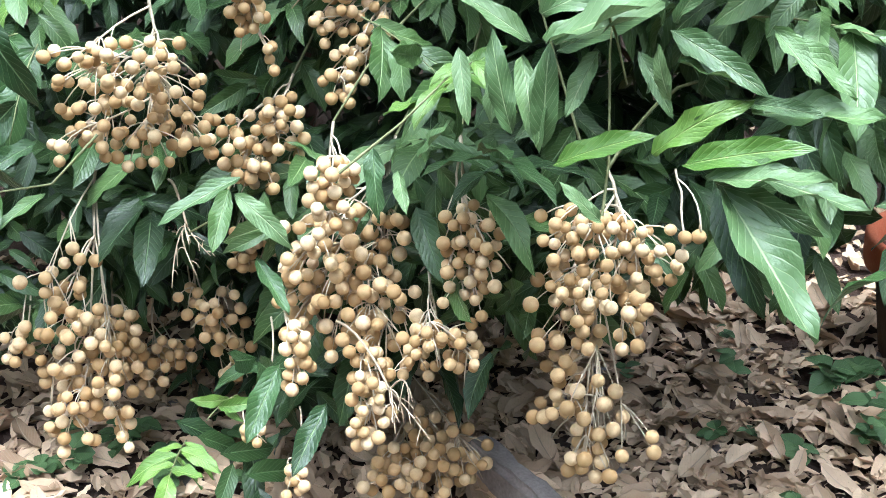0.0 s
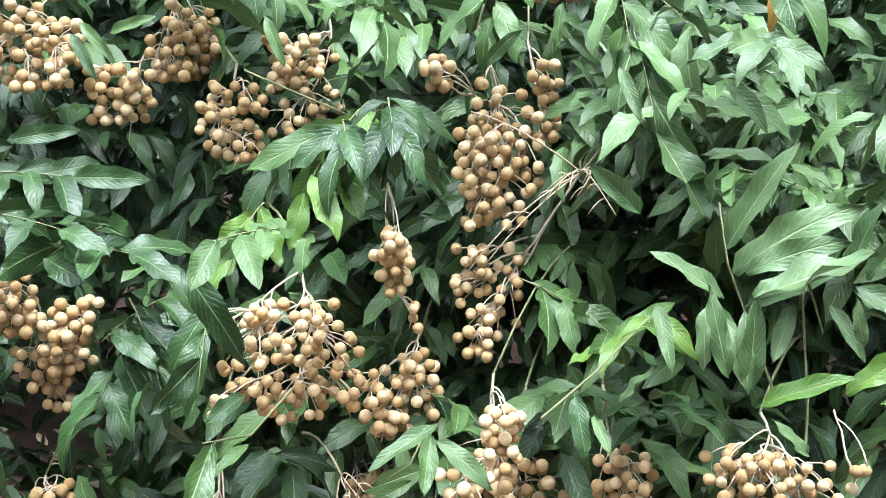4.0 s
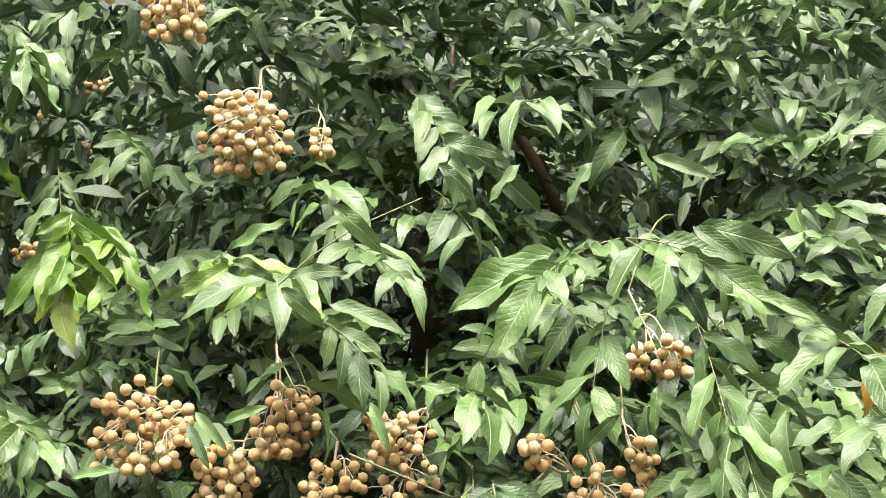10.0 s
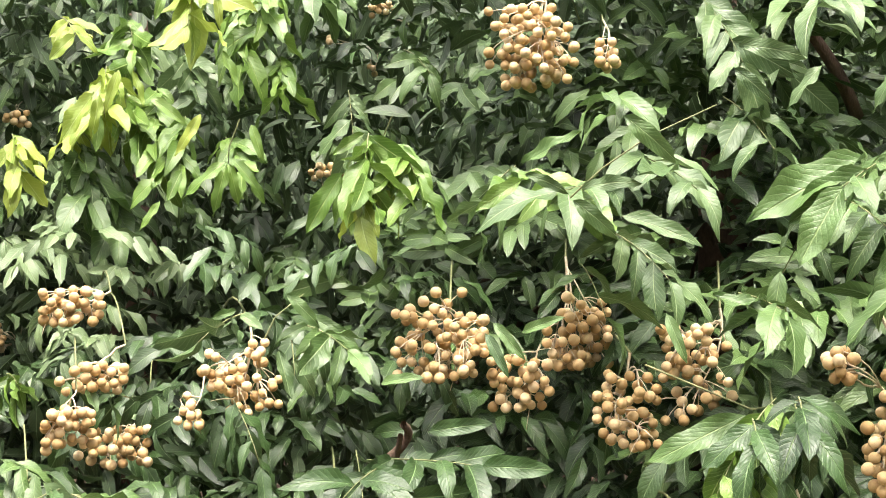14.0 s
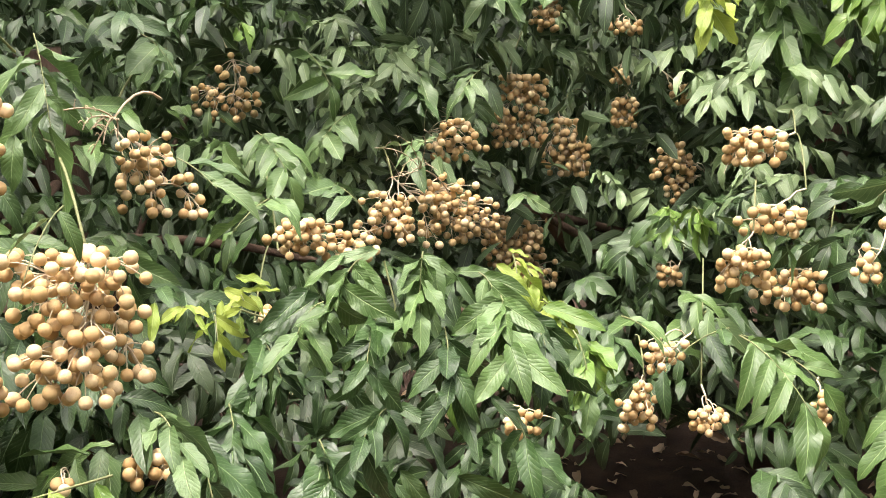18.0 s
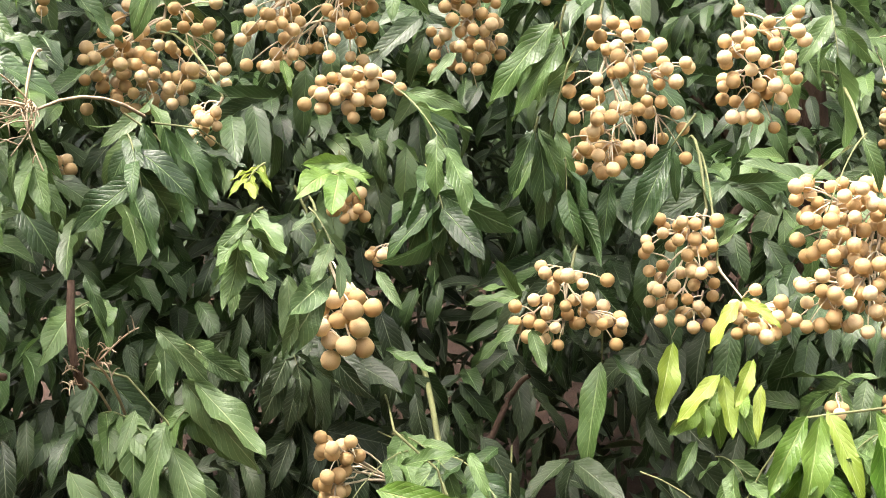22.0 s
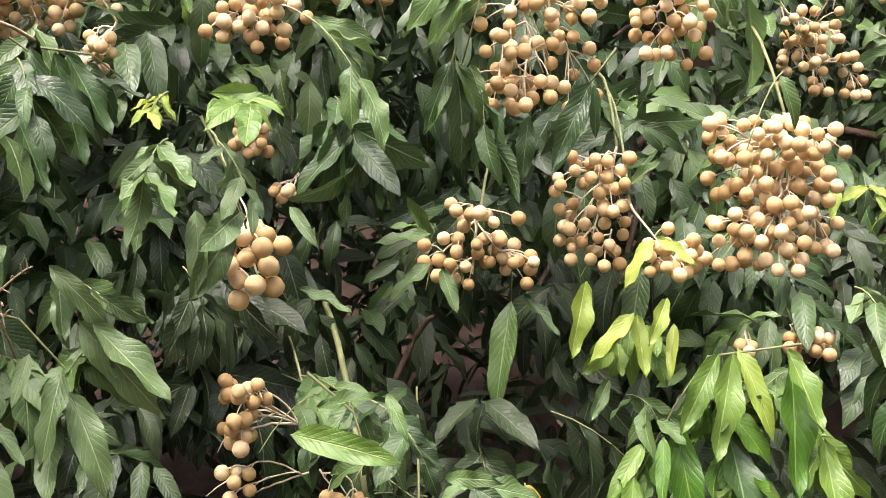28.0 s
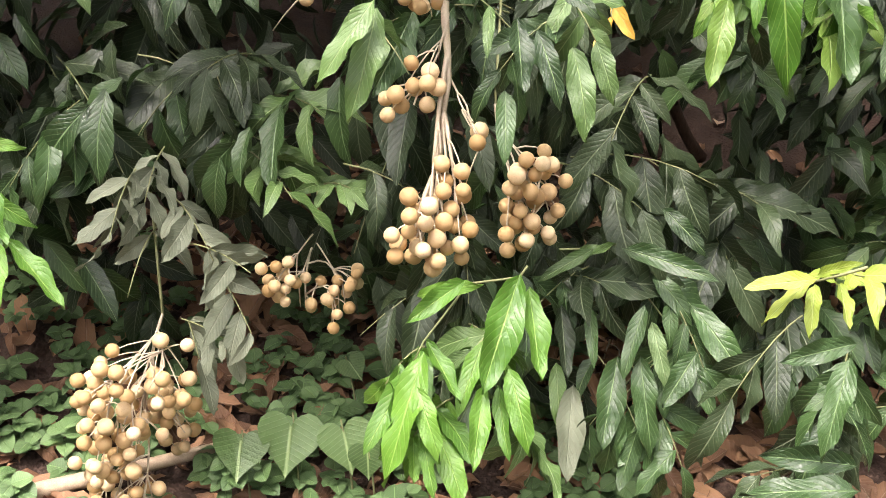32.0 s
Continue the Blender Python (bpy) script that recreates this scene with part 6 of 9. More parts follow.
bough(TREE_L, -3.008, 0.428, 1.72, 0.128, ("deep", "mid", "deep", "mid"), 0.7, 0.0945, 0, 13)
bough(TREE_L, -3.131, 0.244, 1.79, 0.132, ("deep", "mid", "deep", "mid"), 0.7, 0.0945, 0, 13)
bough(TREE_L, -3.286, -0.024, 1.82, 0.139, ("deep", "mid", "deep", "mid"), 0.7, 0.0945, 0, 13)
bough(TREE_L, -3.260, -0.270, 1.79, 0.137, ("deep", "mid", "deep", "mid"), 0.7, 0.0945, 0, 13)
bough(TREE_L, -3.228, -0.382, 1.75, 0.135, ("deep", "mid", "deep", "mid"), 0.7, 0.0945, 0, 13)
bough(TREE_L, -3.089, -0.710, 1.74, 0.131, ("deep", "mid", "deep", "mid"), 0.7, 0.0945, 0, 13)
bough(TREE_L, -3.079, -0.941, 1.71, 0.133, ("deep", "mid", "deep", "mid"), 0.7, 0.0945, 0, 13)
bough(TREE_L, -2.877, -1.110, 1.73, 0.126, ("deep", "mid", "deep", "mid"), 0.7, 0.0945, 0, 13)
bough(TREE_R, 0.669, 1.606, 1.86, 0.112, ("mid", "pale", "mid", "pale", "deep"), 0.25, 0.108, 1, 11)
bough(TREE_R, 0.54, 2.19, 1.94, 0.116, ("mid", "pale", "mid", "pale", "deep"), 0.25, 0.108, 1, 11)
bough(TREE_R, 0.33, 2.24, 1.85, 0.116, ("mid", "pale", "mid", "pale", "deep"), 0.25, 0.108, 1, 11)
bough(TREE_R, 0.21, 2.32, 1.98, 0.120, ("mid", "pale", "mid", "pale", "deep"), 0.25, 0.108, 0, 13)
bough(TREE_R, -0.02, 2.43, 1.98, 0.125, ("mid", "pale", "mid", "pale", "deep"), 0.25, 0.108, 0, 13)
bough(TREE_R, -0.28, 2.38, 1.99, 0.123, ("mid", "pale", "mid", "pale", "deep"), 0.25, 0.108, 0, 13)
bough(TREE_R, -0.43, 2.37, 2.00, 0.124, ("mid", "pale", "mid", "pale", "deep"), 0.25, 0.108, 0, 13)
bough(TREE_R, -0.77, 2.37, 1.92, 0.127, ("mid", "pale", "mid", "pale", "deep"), 0.25, 0.108, 0, 13)
bough(TREE_B, -1.191, 3.092, 2.041, 0.142, ("mid", "pale", "mid", "pale", "deep"), 0.25, 0.108, 0, 13)
bough(TREE_B, -1.518, 3.000, 2.132, 0.146, ("mid", "mid", "deep", "fresh"), 0.8, 0.1008, 0, 13)
bough(TREE_B, -1.740, 2.917, 2.221, 0.164, ("mid", "mid", "deep", "fresh"), 0.8, 0.1008, 0, 13)
bough(TREE_B, -1.887, 2.851, 2.237, 0.165, ("mid", "mid", "deep", "fresh"), 0.8, 0.1008, 0, 13)
bough(TREE_B, -2.537, 2.834, 2.142, 0.185, ("mid", "mid", "deep", "fresh"), 0.8, 0.1008, 0, 13)
bough(TREE_B, -2.847, 2.626, 2.130, 0.187, ("mid", "mid", "deep", "fresh"), 0.8, 0.1008, 0, 13)
bough(TREE_B, -2.760, 2.060, 2.142, 0.162, ("mid", "mid", "deep", "fresh"), 0.8, 0.1008, 0, 13)
bough(TREE_L, -2.819, 1.659, 2.020, 0.150, ("deep", "mid", "deep", "pale"), 0.6, 0.0972, 0, 13)
bough(TREE_L, -2.821, 1.479, 2.031, 0.145, ("deep", "mid", "deep", "pale"), 0.6, 0.0972, 1, 11)
bough(TREE_L, -2.694, 1.051, 2.015, 0.128, ("deep", "mid", "deep", "pale"), 0.6, 0.0972, 1, 11)
bough(TREE_B, -3.079, 1.007, 2.02, 0.144, ("deep", "mid", "deep", "mid"), 0.7, 0.0945, 0, 13)
bough(TREE_B, -3.329, 0.889, 2.11, 0.153, ("deep", "mid", "deep", "mid"), 0.7, 0.0945, 0, 13)
bough(TREE_B, -3.377, 0.560, 1.98, 0.149, ("deep", "mid", "deep", "mid"), 0.7, 0.0945, 0, 13)
bough(TREE_B, -3.236, 0.314, 1.96, 0.140, ("deep", "mid", "deep", "mid"), 0.7, 0.0945, 0, 13)
bough(TREE_B, -3.634, 0.070, 2.07, 0.158, ("deep", "mid", "deep", "mid"), 0.7, 0.0945, 0, 13)
bough(TREE_B, -3.415, -0.155, 2.05, 0.147, ("deep", "mid", "deep", "mid"), 0.7, 0.0945, 0, 13)
bough(TREE_B, -3.361, -0.491, 2.00, 0.144, ("deep", "mid", "deep", "mid"), 0.7, 0.0945, 0, 13)
bough(TREE_B, -3.433, -0.793, 1.99, 0.150, ("deep", "mid", "deep", "mid"), 0.7, 0.0945, 0, 13)
bough(TREE_B, -3.082, -1.178, 2.05, 0.139, ("deep", "mid", "deep", "mid"), 0.7, 0.0945, 0, 13)
bough(TREE_R, 0.703, 1.617, 2.03, 0.115, ("mid", "pale", "mid", "pale", "deep"), 0.25, 0.108, 1, 11)
bough(TREE_R, 0.55, 2.22, 2.04, 0.119, ("mid", "pale", "mid", "pale", "deep"), 0.25, 0.108, 1, 11)
bough(TREE_R, 0.39, 2.32, 2.12, 0.123, ("mid", "pale", "mid", "pale", "deep"), 0.25, 0.108, 0, 13)
bough(TREE_R, 0.15, 2.33, 2.13, 0.122, ("mid", "pale", "mid", "pale", "deep"), 0.25, 0.108, 0, 13)
bough(TREE_R, -0.06, 2.36, 2.06, 0.123, ("mid", "pale", "mid", "pale", "deep"), 0.25, 0.108, 0, 13)
bough(TREE_R, -0.24, 2.33, 2.16, 0.123, ("mid", "pale", "mid", "pale", "deep"), 0.25, 0.108, 0, 13)
bough(TREE_R, -0.47, 2.35, 2.19, 0.126, ("mid", "pale", "mid", "pale", "deep"), 0.25, 0.108, 0, 13)
bough(TREE_B, -0.73, 2.40, 2.19, 0.131, ("mid", "pale", "mid", "pale", "deep"), 0.25, 0.108, 0, 13)
bough(TREE_B, -0.96, 2.32, 2.25, 0.133, ("mid", "pale", "mid", "pale", "deep"), 0.25, 0.108, 0, 13)
bough(TREE_B, -1.329, 3.058, 2.349, 0.160, ("mid", "mid", "deep", "fresh"), 0.8, 0.1008, 0, 13)
bough(TREE_B, -1.620, 2.964, 2.382, 0.164, ("mid", "mid", "deep", "fresh"), 0.8, 0.1008, 0, 13)
bough(TREE_B, -1.868, 2.860, 2.562, 0.168, ("mid", "mid", "deep", "fresh"), 0.8, 0.1008, 0, 13)
bough(TREE_B, -2.063, 2.761, 2.416, 0.161, ("mid", "mid", "deep", "fresh"), 0.8, 0.1008, 0, 13)
bough(TREE_L, -2.570, 0.935, 2.124, 0.121, ("deep", "mid", "deep", "mid"), 0.7, 0.0945, 1, 11)
bough(TREE_L, -2.503, 0.799, 2.14, 0.116, ("deep", "mid", "deep", "mid"), 0.7, 0.0945, 1, 11)
bough(TREE_B, -3.266, 0.851, 2.28, 0.152, ("deep", "mid", "deep", "mid"), 0.7, 0.0945, 0, 13)
bough(TREE_B, -3.226, 0.581, 2.34, 0.147, ("deep", "mid", "deep", "mid"), 0.7, 0.0945, 0, 13)
bough(TREE_B, -3.300, 0.269, 2.23, 0.145, ("deep", "mid", "deep", "mid"), 0.7, 0.0945, 0, 13)
bough(TREE_B, -3.345, 0.064, 2.26, 0.147, ("deep", "mid", "deep", "mid"), 0.7, 0.0945, 0, 13)
bough(TREE_B, -3.229, -0.195, 2.26, 0.141, ("deep", "mid", "deep", "mid"), 0.7, 0.0945, 0, 13)
bough(TREE_B, -3.268, -0.527, 2.17, 0.142, ("deep", "mid", "deep", "mid"), 0.7, 0.0945, 0, 13)
bough(TREE_B, -3.595, -1.008, 2.47, 0.166, ("deep", "mid", "deep", "mid"), 0.7, 0.0945, 0, 13)
bough(TREE_R, 0.51, 2.26, 2.27, 0.124, ("mid", "pale", "mid", "pale", "deep"), 0.25, 0.108, 0, 13)
bough(TREE_R, 0.39, 2.29, 2.30, 0.125, ("mid", "pale", "mid", "pale", "deep"), 0.25, 0.108, 0, 13)
bough(TREE_R, 0.17, 2.31, 2.30, 0.124, ("mid", "pale", "mid", "pale", "deep"), 0.25, 0.108, 0, 13)
bough(TREE_R, -0.10, 2.28, 2.27, 0.122, ("mid", "pale", "mid", "pale", "deep"), 0.25, 0.108, 0, 13)
bough(TREE_R, -0.32, 2.29, 2.31, 0.124, ("mid", "pale", "mid", "pale", "deep"), 0.25, 0.108, 0, 13)
bough(TREE_R, -0.54, 2.33, 2.33, 0.128, ("mid", "pale", "mid", "pale", "deep"), 0.25, 0.108, 0, 13)
bough(TREE_R, -0.564, 2.179, 2.41, 0.130, ("mid", "pale", "mid", "pale", "deep"), 0.25, 0.108, 0, 13)
bough(TREE_B, -0.791, 2.220, 2.41, 0.132, ("mid", "pale", "mid", "pale", "deep"), 0.25, 0.108, 0, 13)
bough(TREE_B, -1.360, 3.049, 2.672, 0.166, ("mid", "mid", "deep", "fresh"), 0.8, 0.1008, 0, 13)
bough(TREE_B, -1.540, 2.993, 2.742, 0.167, ("mid", "mid", "deep", "fresh"), 0.8, 0.1008, 0, 13)
bough(TREE_B, -3.091, 0.503, 2.45, 0.142, ("deep", "mid", "deep", "mid"), 0.7, 0.0945, 0, 13)
bough(TREE_B, -3.127, -0.275, 2.36, 0.138, ("deep", "mid", "deep", "mid"), 0.7, 0.0945, 0, 13)
bough(TREE_B, -3.104, -0.457, 2.42, 0.138, ("deep", "mid", "deep", "mid"), 0.7, 0.0945, 0, 13)
bough(TREE_B, -3.287, -0.750, 2.44, 0.149, ("deep", "mid", "deep", "mid"), 0.7, 0.0945, 0, 13)
bough(TREE_B, -3.096, -1.154, 2.42, 0.145, ("deep", "mid", "deep", "mid"), 0.7, 0.0945, 0, 13)
def shoot(tree_ob, *points):
    """A leading twig through the points, on which single broad leaves sit."""
    p = np.array([local(tree_ob, q) for q in points])
    line = np.hstack([p, np.linspace(0.0019, 0.0011, len(p))[:, None]])
    v, f = tubes([line], 6)
    return part("branch", mesh_from("branch", v, f, TWIG), tree_ob)


def leaf_at(twig, bx, by, bz, tx, ty, tz, tone):
    """One large leaf from its stalk to its tip, its upper face turned to the light and the open spot."""
    base = np.array([bx, by, bz])
    d = np.array([tx, ty, tz]) - base
    out = CENTRE - base
    out /= np.linalg.norm(out)
    long = np.linalg.norm(d) * 1.06
    rot = turn_to(d, 0.8 * out + np.array([0, 0, 0.55]) + rng.normal(0, 0.16, 3))
    m = Matrix.Translation(local(twig.parent, base)) @ Matrix(rot.tolist()).to_4x4() @ Matrix.Diagonal((long, long * rng.uniform(0.64, 0.84), long, 1))
    part("leaf", LEAF_MESH[tone][(0, 3, 4)[rng.integers(3)]], twig, "", m)


def bare_limb(tree_ob, x0, y0, z0, x1, y1, z1, r0, r1):
    a, e = local(tree_ob, (x0, y0, z0)), local(tree_ob, (x1, y1, z1))
    v, f = tubes([curve(a, e, rng.normal(0, 0.015, 3), r0, r1, 9)], 8)
    part("limb", mesh_from("limb", v, f, BARK), tree_ob, "bare dark brown limb")


def picked_panicle(x, y, z, size, count, dx, dy, dz):
    """The pale branching stems that stay after the fruit has gone."""
    ob = tagged(new("bare_panicle"), "bare pale branching fruit stalk stripped of its fruit", "fruit stalk", "bare stalks on the trees")
    ob.location = (x, y, z)
    d = np.array([dx, dy, dz])
    lines = []
    for i in range(count):
        e = d * size * rng.uniform(0.5, 1.0) + rng.normal(0, 0.33 * size, 3)
        arm = curve((0, 0, 0), e, rng.normal(0, 0.06 * size, 3) + (0, 0, 0.12 * size), 0.0014, 0.0009, 7)
        lines.append(arm)
        for k in (3, 4, 5):
            lines.append(curve(arm[k, :3], arm[k, :3] + d * size * 0.16 + rng.normal(0, 0.1 * size, 3), (0, 0, 0.004), 0.0009, 0.0006, 4))
    lines.append(curve(-d * 0.2 + (0, 0, -0.02), (0, 0, 0), (0, 0, 0.02), 0.0026, 0.0018))
    v, f = tubes(lines, 4)
    part("stalk", mesh_from("stalk", v, f, BARE), ob)


tuft(TREE_R, 0.356, 1.418, 0.993, 7, 0.127, "mid", 0.3, 0.56, -0.80, 0.22)
tuft(TREE_R, -0.023, 1.428, 0.871, 9, 0.087, "fresh", 0.3, 0.33, -0.65, 0.69)
tuft(TREE_R, -0.096, 1.301, 0.822, 3, 0.081, "mid", 0.9, 0.18, -0.98, 0.01)
tuft(TREE_R, -0.062, 1.311, 0.603, 6, 0.060, "mid", 0.5, 0.52, -0.79, 0.31)
tuft(TREE_R, -0.529, 1.575, 0.779, 8, 0.086, "deep", 0.4, -0.11, -0.90, 0.43)
tuft(TREE_R, -0.565, 1.659, 0.920, 8, 0.121, "deep", 0.8, -0.03, -0.99, -0.16)
tuft(TREE_R, -0.106, 1.554, 0.965, 9, 0.107, "mid", 0.4, 0.61, -0.78, -0.11)
tuft(TREE_R, -0.284, 1.388, 0.483, 8, 0.066, "fresh", 0.4, -0.17, -0.89, 0.41)
tuft(TREE_R, -0.381, 1.467, 0.358, 8, 0.080, "fresh", 0.3, 0.04, -0.94, 0.35)
tuft(TREE_R, 0.649, 1.760, 0.637, 8, 0.098, "deep", 0.8, -0.18, -0.53, 0.83)
tuft(TREE_R, 0.082, 1.522, 1.212, 7, 0.129, "mid", 0.3, 0.18, -0.91, 0.38)
tuft(TREE_R, -0.362, 1.528, 1.202, 7, 0.111, "deep", 1, 0.05, -0.91, -0.40)
tuft(TREE_R, -0.299, 1.530, 1.232, 7, 0.103, "deep", 1, 0.02, -0.91, -0.42)
tuft(TREE_R, -0.477, 1.558, 1.081, 8, 0.099, "fresh", 0.7, -0.27, -0.95, -0.17)
tuft(TREE_R, -0.285, 1.559, 1.068, 3, 0.068, "deep", 0.4, 0.26, -0.96, 0.10)
tuft(TREE_R, -0.762, 1.912, 0.989, 8, 0.159, "deep", 0.3, -0.23, -0.97, 0.07)
tuft(TREE_R, -0.658, 1.805, 0.884, 8, 0.134, "deep", 0.3, -0.28, -0.96, 0.08)
tuft(TREE_R, -0.686, 1.789, 0.841, 8, 0.134, "deep", 0.6, -0.17, -0.98, 0.05)
tuft(TREE_R, -0.092, 1.733, 1.489, 8, 0.118, "mid", 0.4, -0.29, -0.70, -0.65)
tuft(TREE_R, 0.021, 1.609, 1.453, 8, 0.136, "mid", 0.5, 0.02, -0.80, -0.59)
tuft(TREE_R, 0.032, 1.503, 1.341, 7, 0.122, "pale", 0.6, 0.08, -0.77, -0.63)
tuft(TREE_R, 0.169, 1.458, 1.314, 7, 0.114, "pale", 0.3, -0.03, -0.99, 0.11)
tuft(TREE_R, -0.324, 1.603, 1.222, 8, 0.118, "fresh", 0.6, -0.51, -0.78, -0.36)
tuft(TREE_R, -0.397, 1.478, 1.051, 9, 0.096, "mid", 0.5, -0.68, -0.67, 0.31)
tuft(TREE_R, -0.363, 1.813, 1.369, 7, 0.113, "mid", 0.2, 0.33, -0.94, -0.04)
tuft(TREE_R, -0.298, 1.601, 1.214, 7, 0.118, "deep", 1, 0.01, -0.86, -0.51)
tuft(TREE_L, -0.970, 1.761, 1.086, 7, 0.116, "deep", 0.3, -0.09, -1.00, -0.01)
tuft(TREE_L, -0.953, 1.758, 1.040, 8, 0.134, "deep", 0.2, 0.77, -0.63, 0.07)
tuft(TREE_R, -0.857, 1.772, 0.983, 8, 0.134, "deep", 0.2, 0.77, -0.62, 0.14)
tuft(TREE_R, -0.696, 1.682, 0.913, 9, 0.102, "deep", 0.8, 0.41, -0.84, -0.35)
tuft(TREE_R, -0.578, 1.955, 1.481, 8, 0.131, "pale", 0.4, 0.50, -0.83, -0.24)
tuft(TREE_R, -0.759, 2.107, 1.607, 8, 0.133, "fresh", 0.4, 0.61, -0.78, -0.17)
tuft(TREE_R, -0.765, 2.106, 1.617, 7, 0.124, "mid", 0.5, -0.29, -0.91, -0.30)
tuft(TREE_R, -0.560, 2.131, 1.576, 8, 0.154, "pale", 0.2, -0.39, -0.92, -0.01)
tuft(TREE_R, -0.521, 2.220, 1.720, 7, 0.139, "mid", 0.3, -0.29, -0.93, 0.21)
tuft(TREE_R, -0.235, 2.388, 1.916, 8, 0.162, "pale", 0.4, 0.31, -0.94, 0.15)
tuft(TREE_R, -0.057, 1.802, 1.603, 8, 0.134, "mid", 0.4, -0.72, -0.67, -0.16)
tuft(TREE_R, -0.057, 1.751, 1.599, 8, 0.131, "mid", 0.5, 0.46, -0.88, -0.08)
tuft(TREE_R, 0.347, 2.618, 1.774, 9, 0.168, "pale", 0.4, 0.21, -0.97, 0.09)
tuft(TREE_B, -0.204, 2.469, 2.008, 8, 0.157, "mid", 0.6, -0.39, -0.77, -0.51)
tuft(TREE_B, 0.209, 2.725, 1.970, 9, 0.161, "pale", 0.4, 0.23, -0.97, -0.02)
tuft(TREE_R, -0.637, 2.030, 1.423, 7, 0.118, "mid", 0.5, 0.32, -0.88, -0.34)
tuft(TREE_L, -1.026, 1.982, 1.680, 14, 0.125, "fresh", 1.3, 0.15, -0.77, -0.62)
tuft(TREE_R, -1.002, 2.041, 1.669, 13, 0.124, "fresh", 1.1, 0.56, -0.71, -0.42)
tuft(TREE_R, -1.013, 1.993, 1.600, 11, 0.110, "lime", 1.4, -0.10, -0.85, -0.52)
tuft(TREE_L, -1.880, 2.605, 1.958, 17, 0.130, "lime", 1.4, 0.31, -0.70, -0.65)
tuft(TREE_L, -1.860, 2.626, 1.902, 16, 0.126, "fresh", 1.4, 0.61, -0.56, -0.57)
tuft(TREE_L, -1.663, 2.595, 1.818, 16, 0.120, "fresh", 1.4, 0.22, -0.75, -0.62)
tuft(TREE_L, -1.576, 2.639, 1.763, 17, 0.110, "fresh", 1.2, 0.57, -0.70, -0.43)
tuft(TREE_L, -1.631, 2.664, 2.206, 16, 0.169, "lime", 1.2, 0.10, -0.77, -0.63)
tuft(TREE_B, -1.616, 2.822, 2.137, 16, 0.162, "fresh", 1.2, 0.38, -0.69, -0.61)
tuft(TREE_B, -1.834, 2.300, 2.020, 8, 0.090, "lime", 0.5, 0.65, -0.72, -0.24)
tuft(TREE_L, -1.952, 2.597, 1.772, 14, 0.157, "mid", 1.4, 0.45, -0.63, -0.63)
tuft(TREE_B, -1.052, 2.408, 1.914, 7, 0.109, "mid", 0.5, 0.54, -0.79, -0.28)
tuft(TREE_R, -0.302, 2.378, 1.875, 7, 0.127, "pale", 0.4, 0.37, -0.87, -0.33)
tuft(TREE_L, -1.238, 1.873, 1.350, 9, 0.098, "pale", 0.4, -0.12, -0.99, -0.06)
tuft(TREE_L, -1.152, 1.903, 1.327, 9, 0.108, "mid", 0.4, 0.70, -0.71, -0.02)
tuft(TREE_L, -1.145, 1.851, 1.300, 4, 0.087, "pale", 0.9, 0.36, -0.89, -0.29)
tuft(TREE_R, -0.891, 1.925, 1.427, 8, 0.105, "pale", 0.6, 0.13, -0.93, -0.35)
tuft(TREE_L, -1.879, 2.162, 1.739, 13, 0.110, "lime", 1.3, 0.50, -0.62, -0.60)
tuft(TREE_L, -2.119, 2.390, 1.192, 13, 0.089, "fresh", 1.1, 0.54, -0.81, -0.26)
tuft(TREE_L, -2.009, 2.328, 1.200, 10, 0.089, "fresh", 1, 0.76, -0.64, -0.15)
tuft(TREE_L, -1.736, 1.358, 1.203, 7, 0.081, "lime", 0.8, 0.72, -0.66, -0.21)
tuft(TREE_L, -1.697, 1.377, 1.132, 8, 0.081, "lime", 0.7, 0.87, -0.50, 0.03)
tuft(TREE_L, -2.769, 2.494, 1.864, 13, 0.142, "pale", 1, 0.34, -0.78, -0.54)
tuft(TREE_L, -2.694, 2.555, 1.897, 13, 0.142, "mid", 1, 0.73, -0.41, -0.55)
tuft(TREE_L, -2.583, 2.342, 1.199, 4, 0.109, "pale", 0.3, 0.85, -0.52, 0.07)
tuft(TREE_L, -1.469, 1.648, 1.059, 9, 0.113, "mid", 0.5, 0.92, -0.39, 0.05)
tuft(TREE_L, -1.487, 1.639, 1.070, 9, 0.103, "deep", 0.6, -0.04, -1.00, 0.03)
tuft(TREE_L, -1.011, 1.855, 1.085, 9, 0.131, "deep", 0.2, 0.91, -0.40, 0.12)
tuft(TREE_L, -1.029, 1.847, 1.104, 8, 0.131, "deep", 0.6, 0.33, -0.89, -0.31)
tuft(TREE_L, -1.260, 1.825, 1.209, 8, 0.108, "deep", 0.9, 0.65, -0.66, -0.37)
tuft(TREE_L, -1.779, 1.057, 1.222, 13, 0.097, "mid", 1.1, 0.39, -0.86, -0.32)
tuft(TREE_L, -1.717, 1.127, 1.231, 14, 0.097, "mid", 1.2, 0.61, -0.67, -0.41)
tuft(TREE_L, -1.653, 1.185, 1.199, 13, 0.097, "mid", 1.1, 0.86, -0.40, -0.34)
tuft(TREE_L, -1.598, 1.224, 1.147, 13, 0.097, "deep", 1.2, 0.85, -0.44, -0.31)
tuft(TREE_L, -1.592, 1.167, 1.173, 13, 0.101, "mid", 1.2, 0.69, -0.61, -0.38)
tuft(TREE_L, -1.717, 1.033, 1.146, 13, 0.101, "deep", 1.2, 0.58, -0.74, -0.35)
tuft(TREE_L, -1.647, 1.102, 1.126, 13, 0.107, "deep", 1.3, 0.71, -0.58, -0.39)
tuft(TREE_L, -1.810, 1.005, 1.157, 13, 0.090, "mid", 1, 0.43, -0.88, -0.19)
